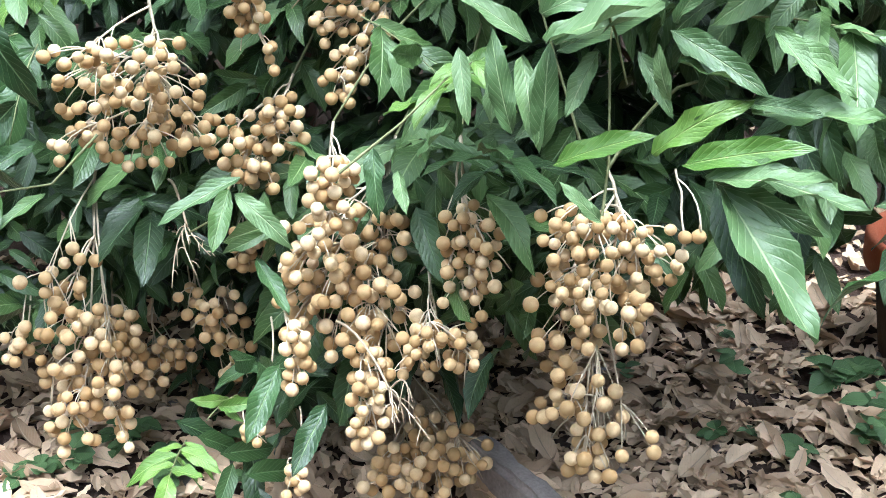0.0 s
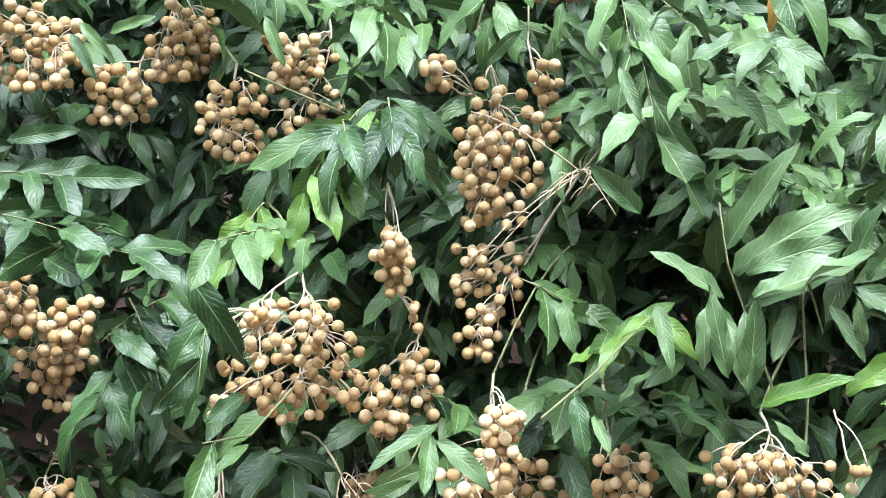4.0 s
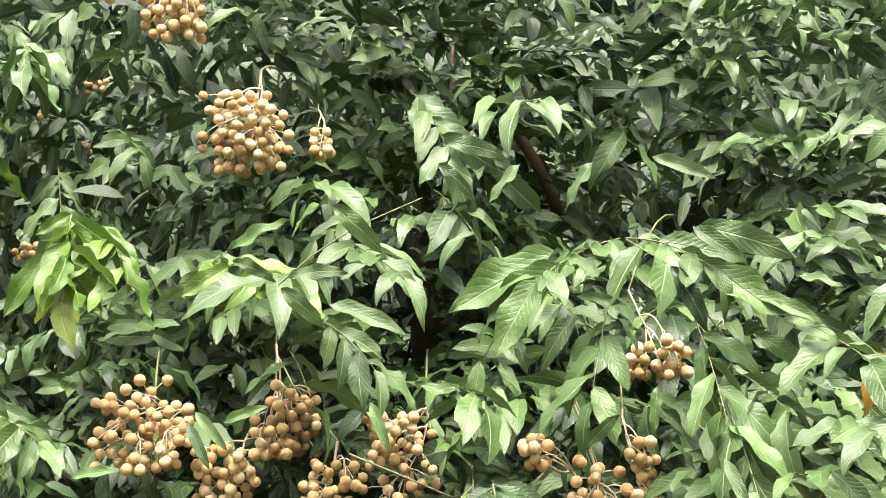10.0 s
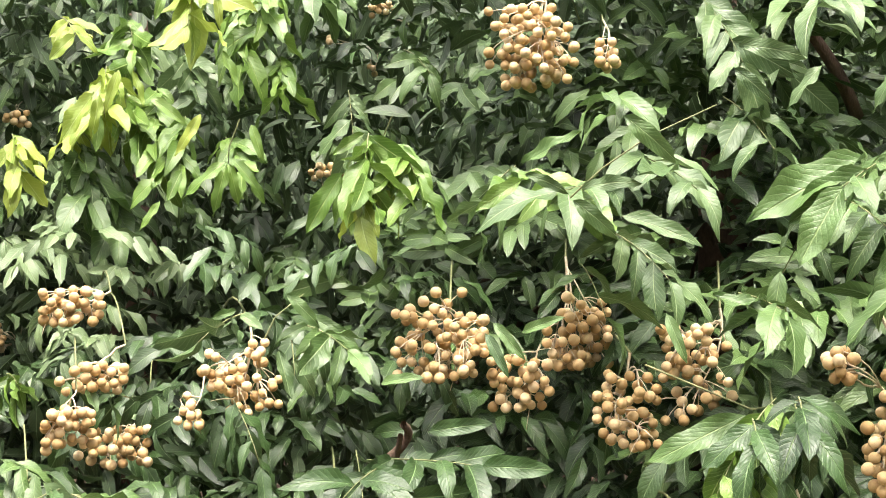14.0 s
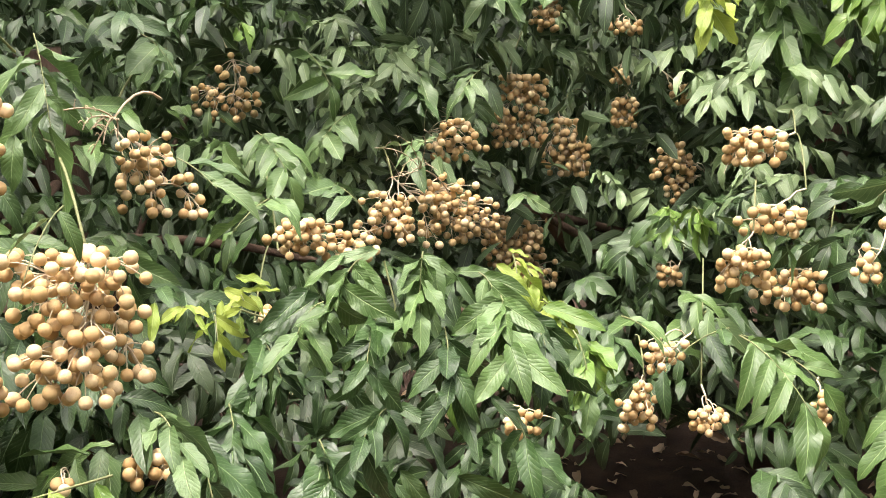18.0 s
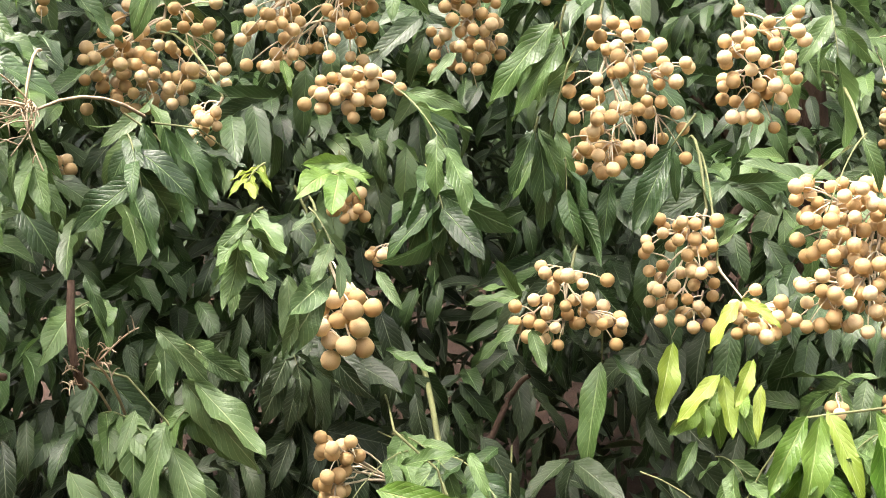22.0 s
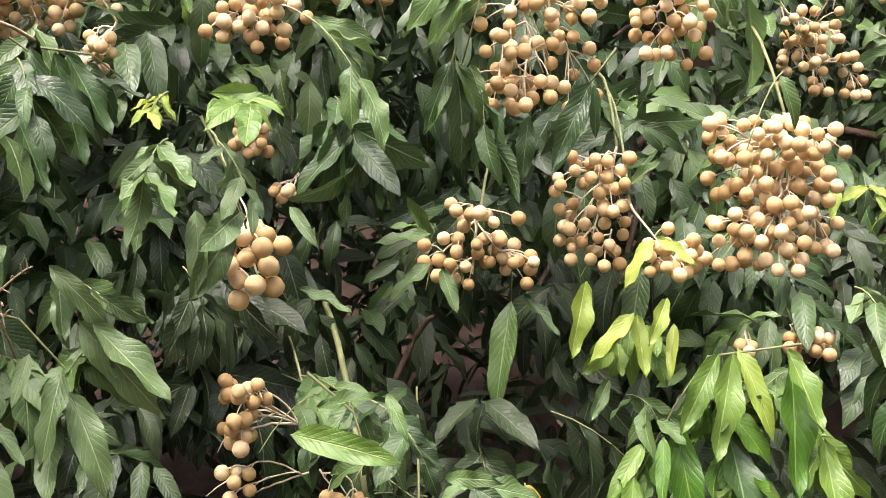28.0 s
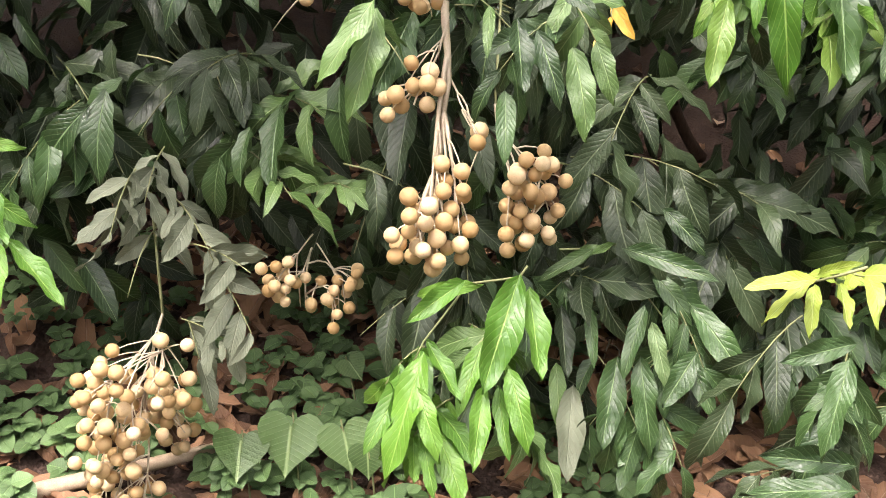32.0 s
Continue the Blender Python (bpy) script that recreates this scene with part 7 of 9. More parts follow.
tuft(TREE_L, -1.641, 1.002, 1.029, 13, 0.098, "deep", 1.1, 0.34, -0.94, -0.06)
tuft(TREE_L, -1.573, 1.142, 1.027, 13, 0.101, "deep", 1.2, 0.88, -0.43, -0.20)
tuft(TREE_L, -1.838, 0.937, 1.062, 11, 0.090, "deep", 1, 0.48, -0.88, -0.08)
tuft(TREE_L, -1.997, 1.007, 1.146, 5, 0.060, "lime", 0.7, 0.61, -0.79, -0.00)
tuft(TREE_L, -1.543, 1.321, 1.085, 9, 0.091, "fresh", 1, 0.56, -0.80, -0.20)
tuft(TREE_L, -1.735, 1.382, 1.188, 6, 0.054, "lime", 0.6, 0.82, -0.57, -0.11)
tuft(TREE_L, -1.565, 1.307, 1.103, 8, 0.078, "mid", 0.9, 0.78, -0.61, -0.16)
tuft(TREE_L, -2.649, 2.159, 1.361, 9, 0.127, "pale", 0.3, 0.27, -0.96, 0.04)
tuft(TREE_L, -2.888, 1.888, 1.264, 9, 0.127, "mid", 0.3, 0.37, -0.91, 0.17)
tuft(TREE_L, -2.909, 1.659, 1.653, 10, 0.112, "fresh", 1, 0.67, -0.63, -0.39)
tuft(TREE_L, -1.432, 1.579, 1.074, 9, 0.116, "mid", 0.7, 0.90, -0.42, -0.12)
tuft(TREE_L, -1.198, 1.679, 0.993, 9, 0.107, "mid", 0.9, 0.44, -0.87, -0.25)
tuft(TREE_L, -1.887, 0.515, 1.297, 5, 0.107, "pale", 0.3, 0.99, 0.10, -0.03)
tuft(TREE_L, -2.039, 0.920, 1.128, 6, 0.048, "lime", 0.3, 0.63, -0.69, 0.35)
tuft(TREE_L, -1.960, 0.955, 1.161, 3, 0.072, "lime", 0.3, 0.88, -0.48, 0.10)
tuft(TREE_L, -1.977, 0.921, 1.127, 4, 0.072, "lime", 0.8, 0.85, -0.52, -0.01)
tuft(TREE_L, -1.736, 0.662, 1.066, 11, 0.100, "pale", 1, 0.97, -0.25, -0.08)
tuft(TREE_L, -1.802, 0.822, 1.034, 13, 0.125, "deep", 1.2, 0.82, -0.47, -0.32)
tuft(TREE_L, -1.709, 0.911, 0.981, 13, 0.133, "deep", 1.3, 0.82, -0.50, -0.27)
tuft(TREE_L, -1.911, 0.954, 1.094, 11, 0.110, "deep", 1, 0.94, -0.33, -0.13)
tuft(TREE_L, -2.117, 0.092, 1.279, 11, 0.106, "deep", 1.2, 0.88, -0.03, -0.46)
tuft(TREE_L, -2.035, 0.024, 1.393, 7, 0.093, "mid", 0.6, 0.91, 0.30, -0.27)
tuft(TREE_L, -1.982, 0.242, 1.316, 7, 0.121, "deep", 1.3, 0.80, -0.21, -0.55)
tuft(TREE_L, -1.920, -0.065, 1.182, 10, 0.094, "pale", 1.1, 0.88, -0.46, -0.12)
tuft(TREE_L, -1.940, -0.101, 1.292, 8, 0.067, "fresh", 0.3, 0.97, 0.16, 0.22)
tuft(TREE_L, -1.833, 0.480, 1.305, 4, 0.104, "pale", 0.4, 0.98, 0.03, -0.17)
tuft(TREE_L, -1.830, 0.597, 1.331, 8, 0.093, "mid", 0.8, 0.62, -0.74, -0.26)
tuft(TREE_L, -2.058, -0.488, 1.475, 11, 0.104, "deep", 1.1, 0.87, 0.07, -0.49)
tuft(TREE_L, -1.956, -0.475, 1.360, 9, 0.097, "mid", 1.1, 0.89, -0.03, -0.45)
tuft(TREE_L, -1.959, -0.443, 1.352, 7, 0.097, "mid", 1.1, 0.84, 0.30, -0.46)
tuft(TREE_L, -2.001, -0.153, 1.302, 9, 0.040, "lime", 0.5, 0.92, -0.40, -0.01)
tuft(TREE_L, -1.896, -0.166, 1.259, 10, 0.075, "mid", 1.1, 0.84, -0.47, -0.28)
tuft(TREE_L, -1.938, -0.106, 1.251, 8, 0.065, "pale", 0.8, 0.95, 0.24, -0.21)
tuft(TREE_L, -2.061, 0.069, 1.287, 11, 0.107, "deep", 1.2, 0.89, 0.07, -0.45)
tuft(TREE_L, -2.014, -0.322, 1.343, 10, 0.101, "deep", 1.2, 0.84, 0.18, -0.53)
tuft(TREE_L, -1.979, -0.500, 1.172, 11, 0.107, "deep", 1.1, 0.93, -0.19, -0.30)
tuft(TREE_L, -1.985, -0.545, 1.243, 4, 0.087, "mid", 0.2, 0.87, 0.47, 0.11)
tuft(TREE_L, -2.282, 0.016, 1.593, 8, 0.104, "mid", 0.5, 0.94, 0.32, -0.19)
tuft(TREE_L, -2.207, -0.430, 1.609, 10, 0.091, "fresh", 1.2, 0.83, 0.14, -0.55)
tuft(TREE_L, -2.114, -0.278, 1.561, 4, 0.107, "fresh", 0.9, 0.83, -0.14, -0.53)
tuft(TREE_L, -2.038, 0.436, 1.567, 6, 0.099, "mid", 0.5, 0.99, -0.04, -0.03)
tuft(TREE_L, -2.929, -0.162, 2.136, 13, 0.118, "lime", 1.4, 0.69, -0.10, -0.72)
tuft(TREE_L, -2.959, -0.372, 2.031, 7, 0.101, "fresh", 0.9, 0.87, 0.14, -0.49)
tuft(TREE_L, -2.498, -0.316, 1.771, 5, 0.076, "lime", 0.9, 0.90, -0.01, -0.43)
tuft(TREE_B, -2.887, 0.777, 2.171, 10, 0.109, "lime", 0.9, 0.73, -0.47, -0.50)
tuft(TREE_L, -2.410, 0.103, 1.977, 14, 0.134, "deep", 1.2, 0.61, -0.30, -0.73)
tuft(TREE_L, -2.387, 0.088, 1.867, 13, 0.139, "deep", 1.3, 0.62, -0.45, -0.64)
tuft(TREE_L, -2.407, 0.197, 1.892, 13, 0.143, "deep", 1.3, 0.72, 0.08, -0.69)
tuft(TREE_L, -2.937, -0.477, 2.107, 14, 0.145, "deep", 1.2, 0.70, -0.00, -0.71)
tuft(TREE_L, -2.470, -0.594, 1.835, 10, 0.107, "mid", 1.2, 0.79, 0.17, -0.58)
tuft(TREE_L, -2.630, -0.840, 1.834, 7, 0.089, "lime", 1, 0.90, 0.06, -0.43)
tuft(TREE_L, -2.260, -0.408, 1.641, 10, 0.086, "fresh", 1.2, 0.85, 0.10, -0.52)
tuft(TREE_L, -2.364, 0.400, 1.746, 10, 0.089, "mid", 1.1, 0.81, -0.22, -0.55)
tuft(TREE_L, -2.378, 0.010, 1.680, 6, 0.077, "fresh", 0.4, 0.98, 0.23, -0.04)
tuft(TREE_L, -2.406, -0.235, 1.691, 9, 0.102, "mid", 0.5, 0.95, 0.30, 0.02)
tuft(TREE_L, -2.347, 0.159, 1.660, 9, 0.102, "mid", 0.4, 0.96, 0.28, 0.02)
tuft(TREE_B, -3.092, -0.873, 2.100, 13, 0.109, "deep", 1, 0.77, 0.28, -0.57)
tuft(TREE_L, -1.989, 0.003, 0.930, 9, 0.083, "mid", 0.6, 0.93, 0.25, 0.27)
# low tufts, most with shade carried by the darker leaf colour
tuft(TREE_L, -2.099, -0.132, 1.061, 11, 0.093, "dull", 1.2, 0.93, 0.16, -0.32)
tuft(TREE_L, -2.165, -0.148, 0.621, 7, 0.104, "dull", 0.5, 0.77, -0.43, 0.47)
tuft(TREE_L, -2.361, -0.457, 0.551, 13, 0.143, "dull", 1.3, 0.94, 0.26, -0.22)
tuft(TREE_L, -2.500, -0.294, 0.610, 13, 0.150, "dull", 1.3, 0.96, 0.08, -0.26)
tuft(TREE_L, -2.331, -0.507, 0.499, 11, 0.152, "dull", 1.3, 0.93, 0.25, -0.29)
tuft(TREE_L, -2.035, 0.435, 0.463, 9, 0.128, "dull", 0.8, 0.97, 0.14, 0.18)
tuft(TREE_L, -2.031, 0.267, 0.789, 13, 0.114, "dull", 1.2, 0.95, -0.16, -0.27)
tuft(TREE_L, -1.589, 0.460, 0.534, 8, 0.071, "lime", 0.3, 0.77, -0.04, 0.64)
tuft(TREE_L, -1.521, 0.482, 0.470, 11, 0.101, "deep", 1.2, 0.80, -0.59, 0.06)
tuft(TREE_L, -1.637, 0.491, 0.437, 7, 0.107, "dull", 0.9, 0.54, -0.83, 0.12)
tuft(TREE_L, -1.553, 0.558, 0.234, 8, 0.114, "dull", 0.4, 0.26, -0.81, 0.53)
tuft(TREE_L, -2.105, -0.290, 0.514, 8, 0.078, "dusty", 0.7, 0.95, -0.25, 0.19)
tuft(TREE_L, -2.008, -0.310, 0.441, 9, 0.076, "dusty", 0.9, 0.92, -0.33, 0.21)
tuft(TREE_L, -1.951, -0.274, 0.444, 8, 0.089, "dusty", 0.5, 0.80, 0.47, 0.38)
tuft(TREE_L, -2.157, -0.206, 0.508, 8, 0.097, "mid", 0.4, 0.83, 0.40, 0.38)
tuft(TREE_L, -1.898, -0.306, 0.363, 9, 0.059, "dusty", 0.5, 0.70, 0.67, 0.24)
tuft(TREE_L, -1.948, -0.336, 0.350, 8, 0.068, "dusty", 0.6, 0.56, -0.16, 0.82)
tuft(TREE_L, -2.015, -0.085, 0.478, 8, 0.068, "mid", 0.5, 0.76, 0.25, 0.60)
tuft(TREE_L, -1.978, -0.284, 0.303, 9, 0.086, "dusty", 1.2, 0.99, 0.14, 0.01)
tuft(TREE_L, -1.946, 2.586, 1.871, 12, 0.128, "lime", 1.1, 0.30, -0.75, -0.59)
tuft(TREE_L, -1.727, 2.573, 1.762, 13, 0.118, "fresh", 1.2, 0.39, -0.72, -0.57)
tuft(TREE_B, -1.527, 2.840, 2.198, 13, 0.159, "fresh", 1.1, 0.15, -0.76, -0.63)
tuft(TREE_B, -1.410, 2.872, 2.231, 12, 0.159, "mid", 1.1, 0.33, -0.70, -0.64)
tuft(TREE_L, -1.473, 2.774, 1.984, 13, 0.118, "fresh", 1.1, 0.31, -0.74, -0.59)
tuft(TREE_B, -1.927, 2.826, 2.123, 13, 0.150, "fresh", 1.1, 0.44, -0.67, -0.60)
tuft(TREE_B, -1.749, 2.794, 2.015, 13, 0.152, "pale", 1.1, 0.47, -0.67, -0.58)
tuft(TREE_L, -1.771, 2.668, 1.905, 12, 0.122, "fresh", 1.2, 0.29, -0.74, -0.60)
tuft(TREE_R, -1.308, 2.841, 1.897, 12, 0.140, "pale", 0.9, 0.28, -0.80, -0.53)
tuft(TREE_L, -1.884, 2.645, 1.644, 12, 0.153, "mid", 1.2, 0.42, -0.71, -0.57)
tuft(TREE_B, 0.403, 2.573, 1.956, 9, 0.153, "pale", 0.3, -0.57, -0.76, -0.32)
tuft(TREE_B, 0.555, 2.509, 2.023, 9, 0.160, "pale", 0.3, -0.01, -0.95, -0.32)
tuft(TREE_B, 0.298, 2.686, 2.060, 9, 0.158, "pale", 0.3, -0.55, -0.83, -0.07)
tuft(TREE_B, 0.015, 2.647, 2.022, 9, 0.160, "mid", 0.4, 0.21, -0.91, -0.36)
tuft(TREE_R, 0.321, 2.118, 1.623, 9, 0.150, "pale", 0.3, 0.07, -1.00, 0.02)
tuft(TREE_R, -0.359, 2.318, 1.757, 9, 0.144, "pale", 0.4, 0.33, -0.88, -0.35)
tuft(TREE_R, -0.407, 2.379, 1.987, 9, 0.150, "pale", 0.5, 0.33, -0.79, -0.51)
tuft(TREE_R, -0.539, 2.128, 1.631, 9, 0.143, "pale", 0.3, 0.45, -0.87, -0.19)
tuft(TREE_R, -0.186, 1.927, 1.524, 9, 0.131, "mid", 0.4, 0.30, -0.93, -0.21)
tuft(TREE_R, 0.071, 1.679, 1.389, 8, 0.128, "pale", 0.4, 0.18, -0.98, -0.09)
tuft(TREE_R, 0.201, 1.640, 1.442, 8, 0.128, "mid", 0.3, 0.05, -1.00, -0.07)
tuft(TREE_L, -2.523, 0.953, 1.492, 9, 0.127, "mid", 0.5, 0.68, -0.71, -0.17)
tuft(TREE_L, -2.775, 1.289, 1.608, 9, 0.132, "pale", 0.5, 0.96, -0.20, -0.21)
tuft(TREE_L, -2.344, 0.824, 1.575, 9, 0.131, "mid", 0.7, 0.84, -0.32, -0.42)
tuft(TREE_L, -3.001, 1.933, 1.593, 9, 0.130, "mid", 0.5, 0.91, -0.36, -0.21)
tuft(TREE_L, -2.832, 1.948, 1.426, 9, 0.125, "pale", 0.4, 0.47, -0.86, -0.16)
tuft(TREE_L, -2.868, 1.709, 1.342, 9, 0.120, "pale", 0.4, 0.54, -0.84, -0.02)
tuft(TREE_L, -3.015, 2.286, 1.652, 10, 0.132, "pale", 0.6, 0.87, -0.41, -0.28)
tuft(TREE_L, -2.829, 1.541, 1.253, 8, 0.115, "mid", 0.4, 0.97, -0.26, -0.05)
tuft(TREE_L, -2.747, 2.386, 1.549, 9, 0.128, "pale", 0.5, 0.42, -0.90, -0.14)
tuft(TREE_L, -1.687, 1.602, 1.070, 8, 0.111, "mid", 0.5, 0.88, -0.47, 0.07)
tuft(TREE_L, -1.727, 0.711, 1.035, 8, 0.107, "deep", 0.9, 0.91, -0.36, -0.23)
tuft(TREE_L, -2.099, 0.924, 1.374, 8, 0.106, "pale", 0.4, 0.98, -0.15, -0.07)
tuft(TREE_L, -2.572, 1.448, 1.393, 9, 0.121, "mid", 0.5, 0.93, -0.31, -0.19)
tuft(TREE_L, -2.452, 1.557, 1.276, 9, 0.121, "pale", 0.4, 0.92, -0.38, 0.02)
tuft(TREE_L, -2.125, 1.155, 1.291, 9, 0.111, "mid", 0.4, 0.53, -0.85, -0.05)
tuft(TREE_L, -3.031, -0.277, 2.160, 10, 0.131, "mid", 1, 0.75, 0.10, -0.65)
tuft(TREE_L, -3.022, -0.566, 2.151, 10, 0.137, "deep", 1, 0.76, 0.02, -0.65)
tuft(TREE_L, -2.945, -0.705, 1.963, 9, 0.126, "mid", 1, 0.78, 0.29, -0.54)
tuft(TREE_L, -2.915, -0.021, 2.135, 10, 0.126, "deep", 1, 0.72, -0.04, -0.69)
tuft(TREE_L, -2.637, 0.027, 1.968, 9, 0.127, "deep", 1.1, 0.74, -0.24, -0.62)
tuft(TREE_L, -2.736, 0.415, 2.030, 9, 0.127, "deep", 1, 0.74, -0.15, -0.66)
tuft(TREE_L, -2.778, 0.649, 1.929, 9, 0.120, "deep", 0.8, 0.72, -0.50, -0.48)
tuft(TREE_L, -2.684, -0.199, 1.857, 9, 0.111, "mid", 0.9, 0.83, 0.13, -0.54)
tuft(TREE_L, -2.963, -0.535, 1.969, 9, 0.120, "deep", 1, 0.82, 0.13, -0.56)
tuft(TREE_L, -2.746, -0.864, 1.690, 9, 0.110, "mid", 1, 0.86, 0.11, -0.50)
tuft(TREE_L, -2.470, -0.743, 1.611, 8, 0.106, "mid", 0.9, 0.83, 0.34, -0.43)
tuft(TREE_L, -2.206, -0.523, 1.532, 7, 0.106, "mid", 1, 0.87, 0.21, -0.46)
tuft(TREE_L, -2.391, -0.126, 1.745, 8, 0.100, "mid", 0.5, 0.95, 0.25, -0.18)
tuft(TREE_L, -2.408, 0.300, 1.685, 8, 0.106, "mid", 0.4, 0.98, 0.07, -0.15)
tuft(TREE_L, -2.364, 0.426, 1.645, 8, 0.106, "mid", 0.5, 0.98, -0.05, -0.19)
tuft(TREE_L, -2.037, -0.627, 1.430, 6, 0.097, "mid", 0.9, 0.84, 0.38, -0.38)
tuft(TREE_L, -2.004, -0.519, 1.444, 6, 0.094, "mid", 0.8, 0.85, 0.43, -0.30)
tuft(TREE_L, -2.048, -0.332, 0.512, 9, 0.077, "dusty", 0.8, 0.95, -0.28, 0.16)
tuft(TREE_L, -2.027, -0.283, 0.473, 9, 0.077, "dusty", 0.8, 0.94, 0.29, 0.18)
tuft(TREE_L, -1.934, -0.360, 0.419, 9, 0.071, "dusty", 0.7, 0.89, -0.30, 0.35)
tuft(TREE_L, -1.928, -0.240, 0.408, 8, 0.079, "dusty", 0.7, 0.94, 0.26, 0.19)
tuft(TREE_L, -2.054, -0.182, 0.530, 8, 0.106, "mid", 0.5, 0.93, 0.26, 0.26)
tuft(TREE_L, -2.171, -0.127, 0.551, 7, 0.112, "mid", 0.4, 0.86, 0.26, 0.44)
tuft(TREE_L, -2.015, 0.522, 0.417, 8, 0.137, "dull", 0.4, 0.84, -0.09, 0.54)
tuft(TREE_L, -1.529, 0.482, 0.393, 8, 0.112, "dull", 1, 0.89, -0.39, 0.24)
tuft(TREE_L, -2.297, -0.435, 0.583, 8, 0.155, "dull", 0.8, 0.94, 0.34, 0.03)
tuft(TREE_L, -2.347, -0.267, 0.560, 8, 0.159, "dull", 0.8, 0.96, 0.29, 0.08)
tuft(TREE_L, -1.915, -0.168, 0.490, 2, 0.058, "amber", 0.3, 0.92, 0.03, 0.40)
tuft(TREE_R, 0.256, 1.534, 1.408, 2, 0.069, "amber", 0.5, -0.31, -0.94, -0.13)
tuft(TREE_L, -1.894, 0.285, 0.782, 2, 0.054, "amber", 0.8, 0.91, -0.36, 0.20)

bough(TREE_R, 0.072, 1.576, 1.199, 0.060, ("pale", "mid", "pale", "mid"), 0.35, 0.105, 1, 7)
bough(TREE_R, 0.147, 1.612, 1.262, 0.060, ("pale", "mid", "pale", "mid"), 0.35, 0.105, 1, 7)
bough(TREE_R, 0.225, 1.588, 1.270, 0.060, ("pale", "mid", "pale", "mid"), 0.35, 0.105, 1, 7)
bough(TREE_R, 0.283, 1.511, 1.234, 0.060, ("pale", "mid", "pale", "mid"), 0.35, 0.105, 1, 7)
bough(TREE_R, 0.328, 1.433, 1.178, 0.060, ("pale", "mid", "pale", "mid"), 0.35, 0.105, 1, 7)
bough(TREE_R, 0.393, 1.522, 1.272, 0.060, ("pale", "mid", "pale", "mid"), 0.35, 0.105, 1, 7)
bough(TREE_R, 0.353, 1.352, 1.082, 0.060, ("pale", "mid", "pale", "mid"), 0.35, 0.105, 1, 7)
bough(TREE_R, 0.128, 1.502, 1.142, 0.060, ("pale", "mid", "pale", "mid"), 0.35, 0.105, 1, 7)
bough(TREE_R, 0.270, 1.357, 1.091, 0.060, ("pale", "mid", "pale", "mid"), 0.35, 0.105, 1, 7)
tuft(TREE_L, -1.948, 0.495, 0.966, 9, 0.085, "fresh", 1.1, 0.46, -0.87, 0.16)
tuft(TREE_L, -1.899, 0.537, 0.896, 9, 0.085, "vivid", 1.1, 0.99, -0.01, 0.16)
tuft(TREE_L, -1.859, 0.600, 0.903, 9, 0.085, "mid", 1.1, 0.39, -0.91, 0.16)
tuft(TREE_L, -1.810, 0.644, 0.860, 9, 0.085, "fresh", 1.1, 0.98, -0.09, 0.16)
tuft(TREE_L, -1.894, 0.482, 0.802, 9, 0.085, "vivid", 1.1, 0.45, -0.88, 0.16)
tuft(TREE_L, -1.939, 0.455, 0.873, 9, 0.085, "mid", 1.1, 0.99, 0.05, 0.16)
tuft(TREE_L, -1.810, 0.601, 0.790, 9, 0.085, "fresh", 1.1, 0.37, -0.92, 0.16)
tuft(TREE_L, -1.856, 0.548, 0.810, 9, 0.085, "vivid", 1.1, 0.99, -0.03, 0.16)
tuft(TREE_L, -1.823, 0.661, 0.926, 9, 0.085, "mid", 1.1, 0.34, -0.93, 0.16)
tuft(TREE_L, -1.693, 0.001, 0.418, 9, 0.085, "vivid", 1.1, 0.68, -0.72, 0.16)
tuft(TREE_L, -1.696, 0.059, 0.443, 9, 0.085, "vivid", 1.1, 0.96, 0.25, 0.16)
tuft(TREE_L, -1.683, 0.107, 0.447, 9, 0.085, "mid", 1.1, 0.61, -0.78, 0.16)
tuft(TREE_L, -1.664, -0.033, 0.372, 9, 0.085, "vivid", 1.1, 0.94, 0.31, 0.16)
tuft(TREE_L, -1.645, 0.028, 0.369, 9, 0.085, "vivid", 1.1, 0.65, -0.74, 0.16)
tuft(TREE_L, -1.631, 0.083, 0.373, 9, 0.085, "mid", 1.1, 0.96, 0.21, 0.16)
tuft(TREE_L, -1.830, 0.269, 0.417, 9, 0.1, "deep", 0.9, 0.55, -0.82, 0.16)
tuft(TREE_L, -1.803, 0.341, 0.427, 9, 0.1, "deep", 0.9, 0.98, 0.08, 0.16)
tuft(TREE_L, -1.723, 0.372, 0.344, 9, 0.1, "deep", 0.9, 0.47, -0.87, 0.16)
tuft(TREE_L, -1.742, 0.299, 0.320, 9, 0.1, "deep", 0.9, 0.98, 0.09, 0.16)
tuft(TREE_L, -1.722, 0.409, 0.370, 9, 0.1, "deep", 0.9, 0.45, -0.88, 0.16)
tuft(TREE_L, -1.774, 0.251, 0.332, 9, 0.1, "deep", 0.9, 0.98, 0.13, 0.16)
tuft(TREE_L, -1.901, 0.007, 0.936, 8, 0.078, "mid", 0.9, 0.69, -0.71, 0.16)
tuft(TREE_L, -1.885, 0.061, 0.929, 8, 0.078, "deep", 0.9, 0.95, 0.27, 0.16)
tuft(TREE_L, -1.857, 0.112, 0.897, 8, 0.078, "mid", 0.9, 0.63, -0.76, 0.16)
tuft(TREE_L, -1.819, 0.161, 0.846, 8, 0.078, "mid", 0.9, 0.97, 0.19, 0.16)
tuft(TREE_L, -1.791, 0.189, 0.809, 8, 0.078, "deep", 0.9, 0.58, -0.80, 0.16)
tuft(TREE_L, -1.862, -0.060, 0.799, 8, 0.078, "mid", 0.9, 0.92, 0.35, 0.16)
tuft(TREE_L, -2.117, -0.367, 1.107, 8, 0.105, "mid", 1.0, 0.85, -0.50, 0.16)
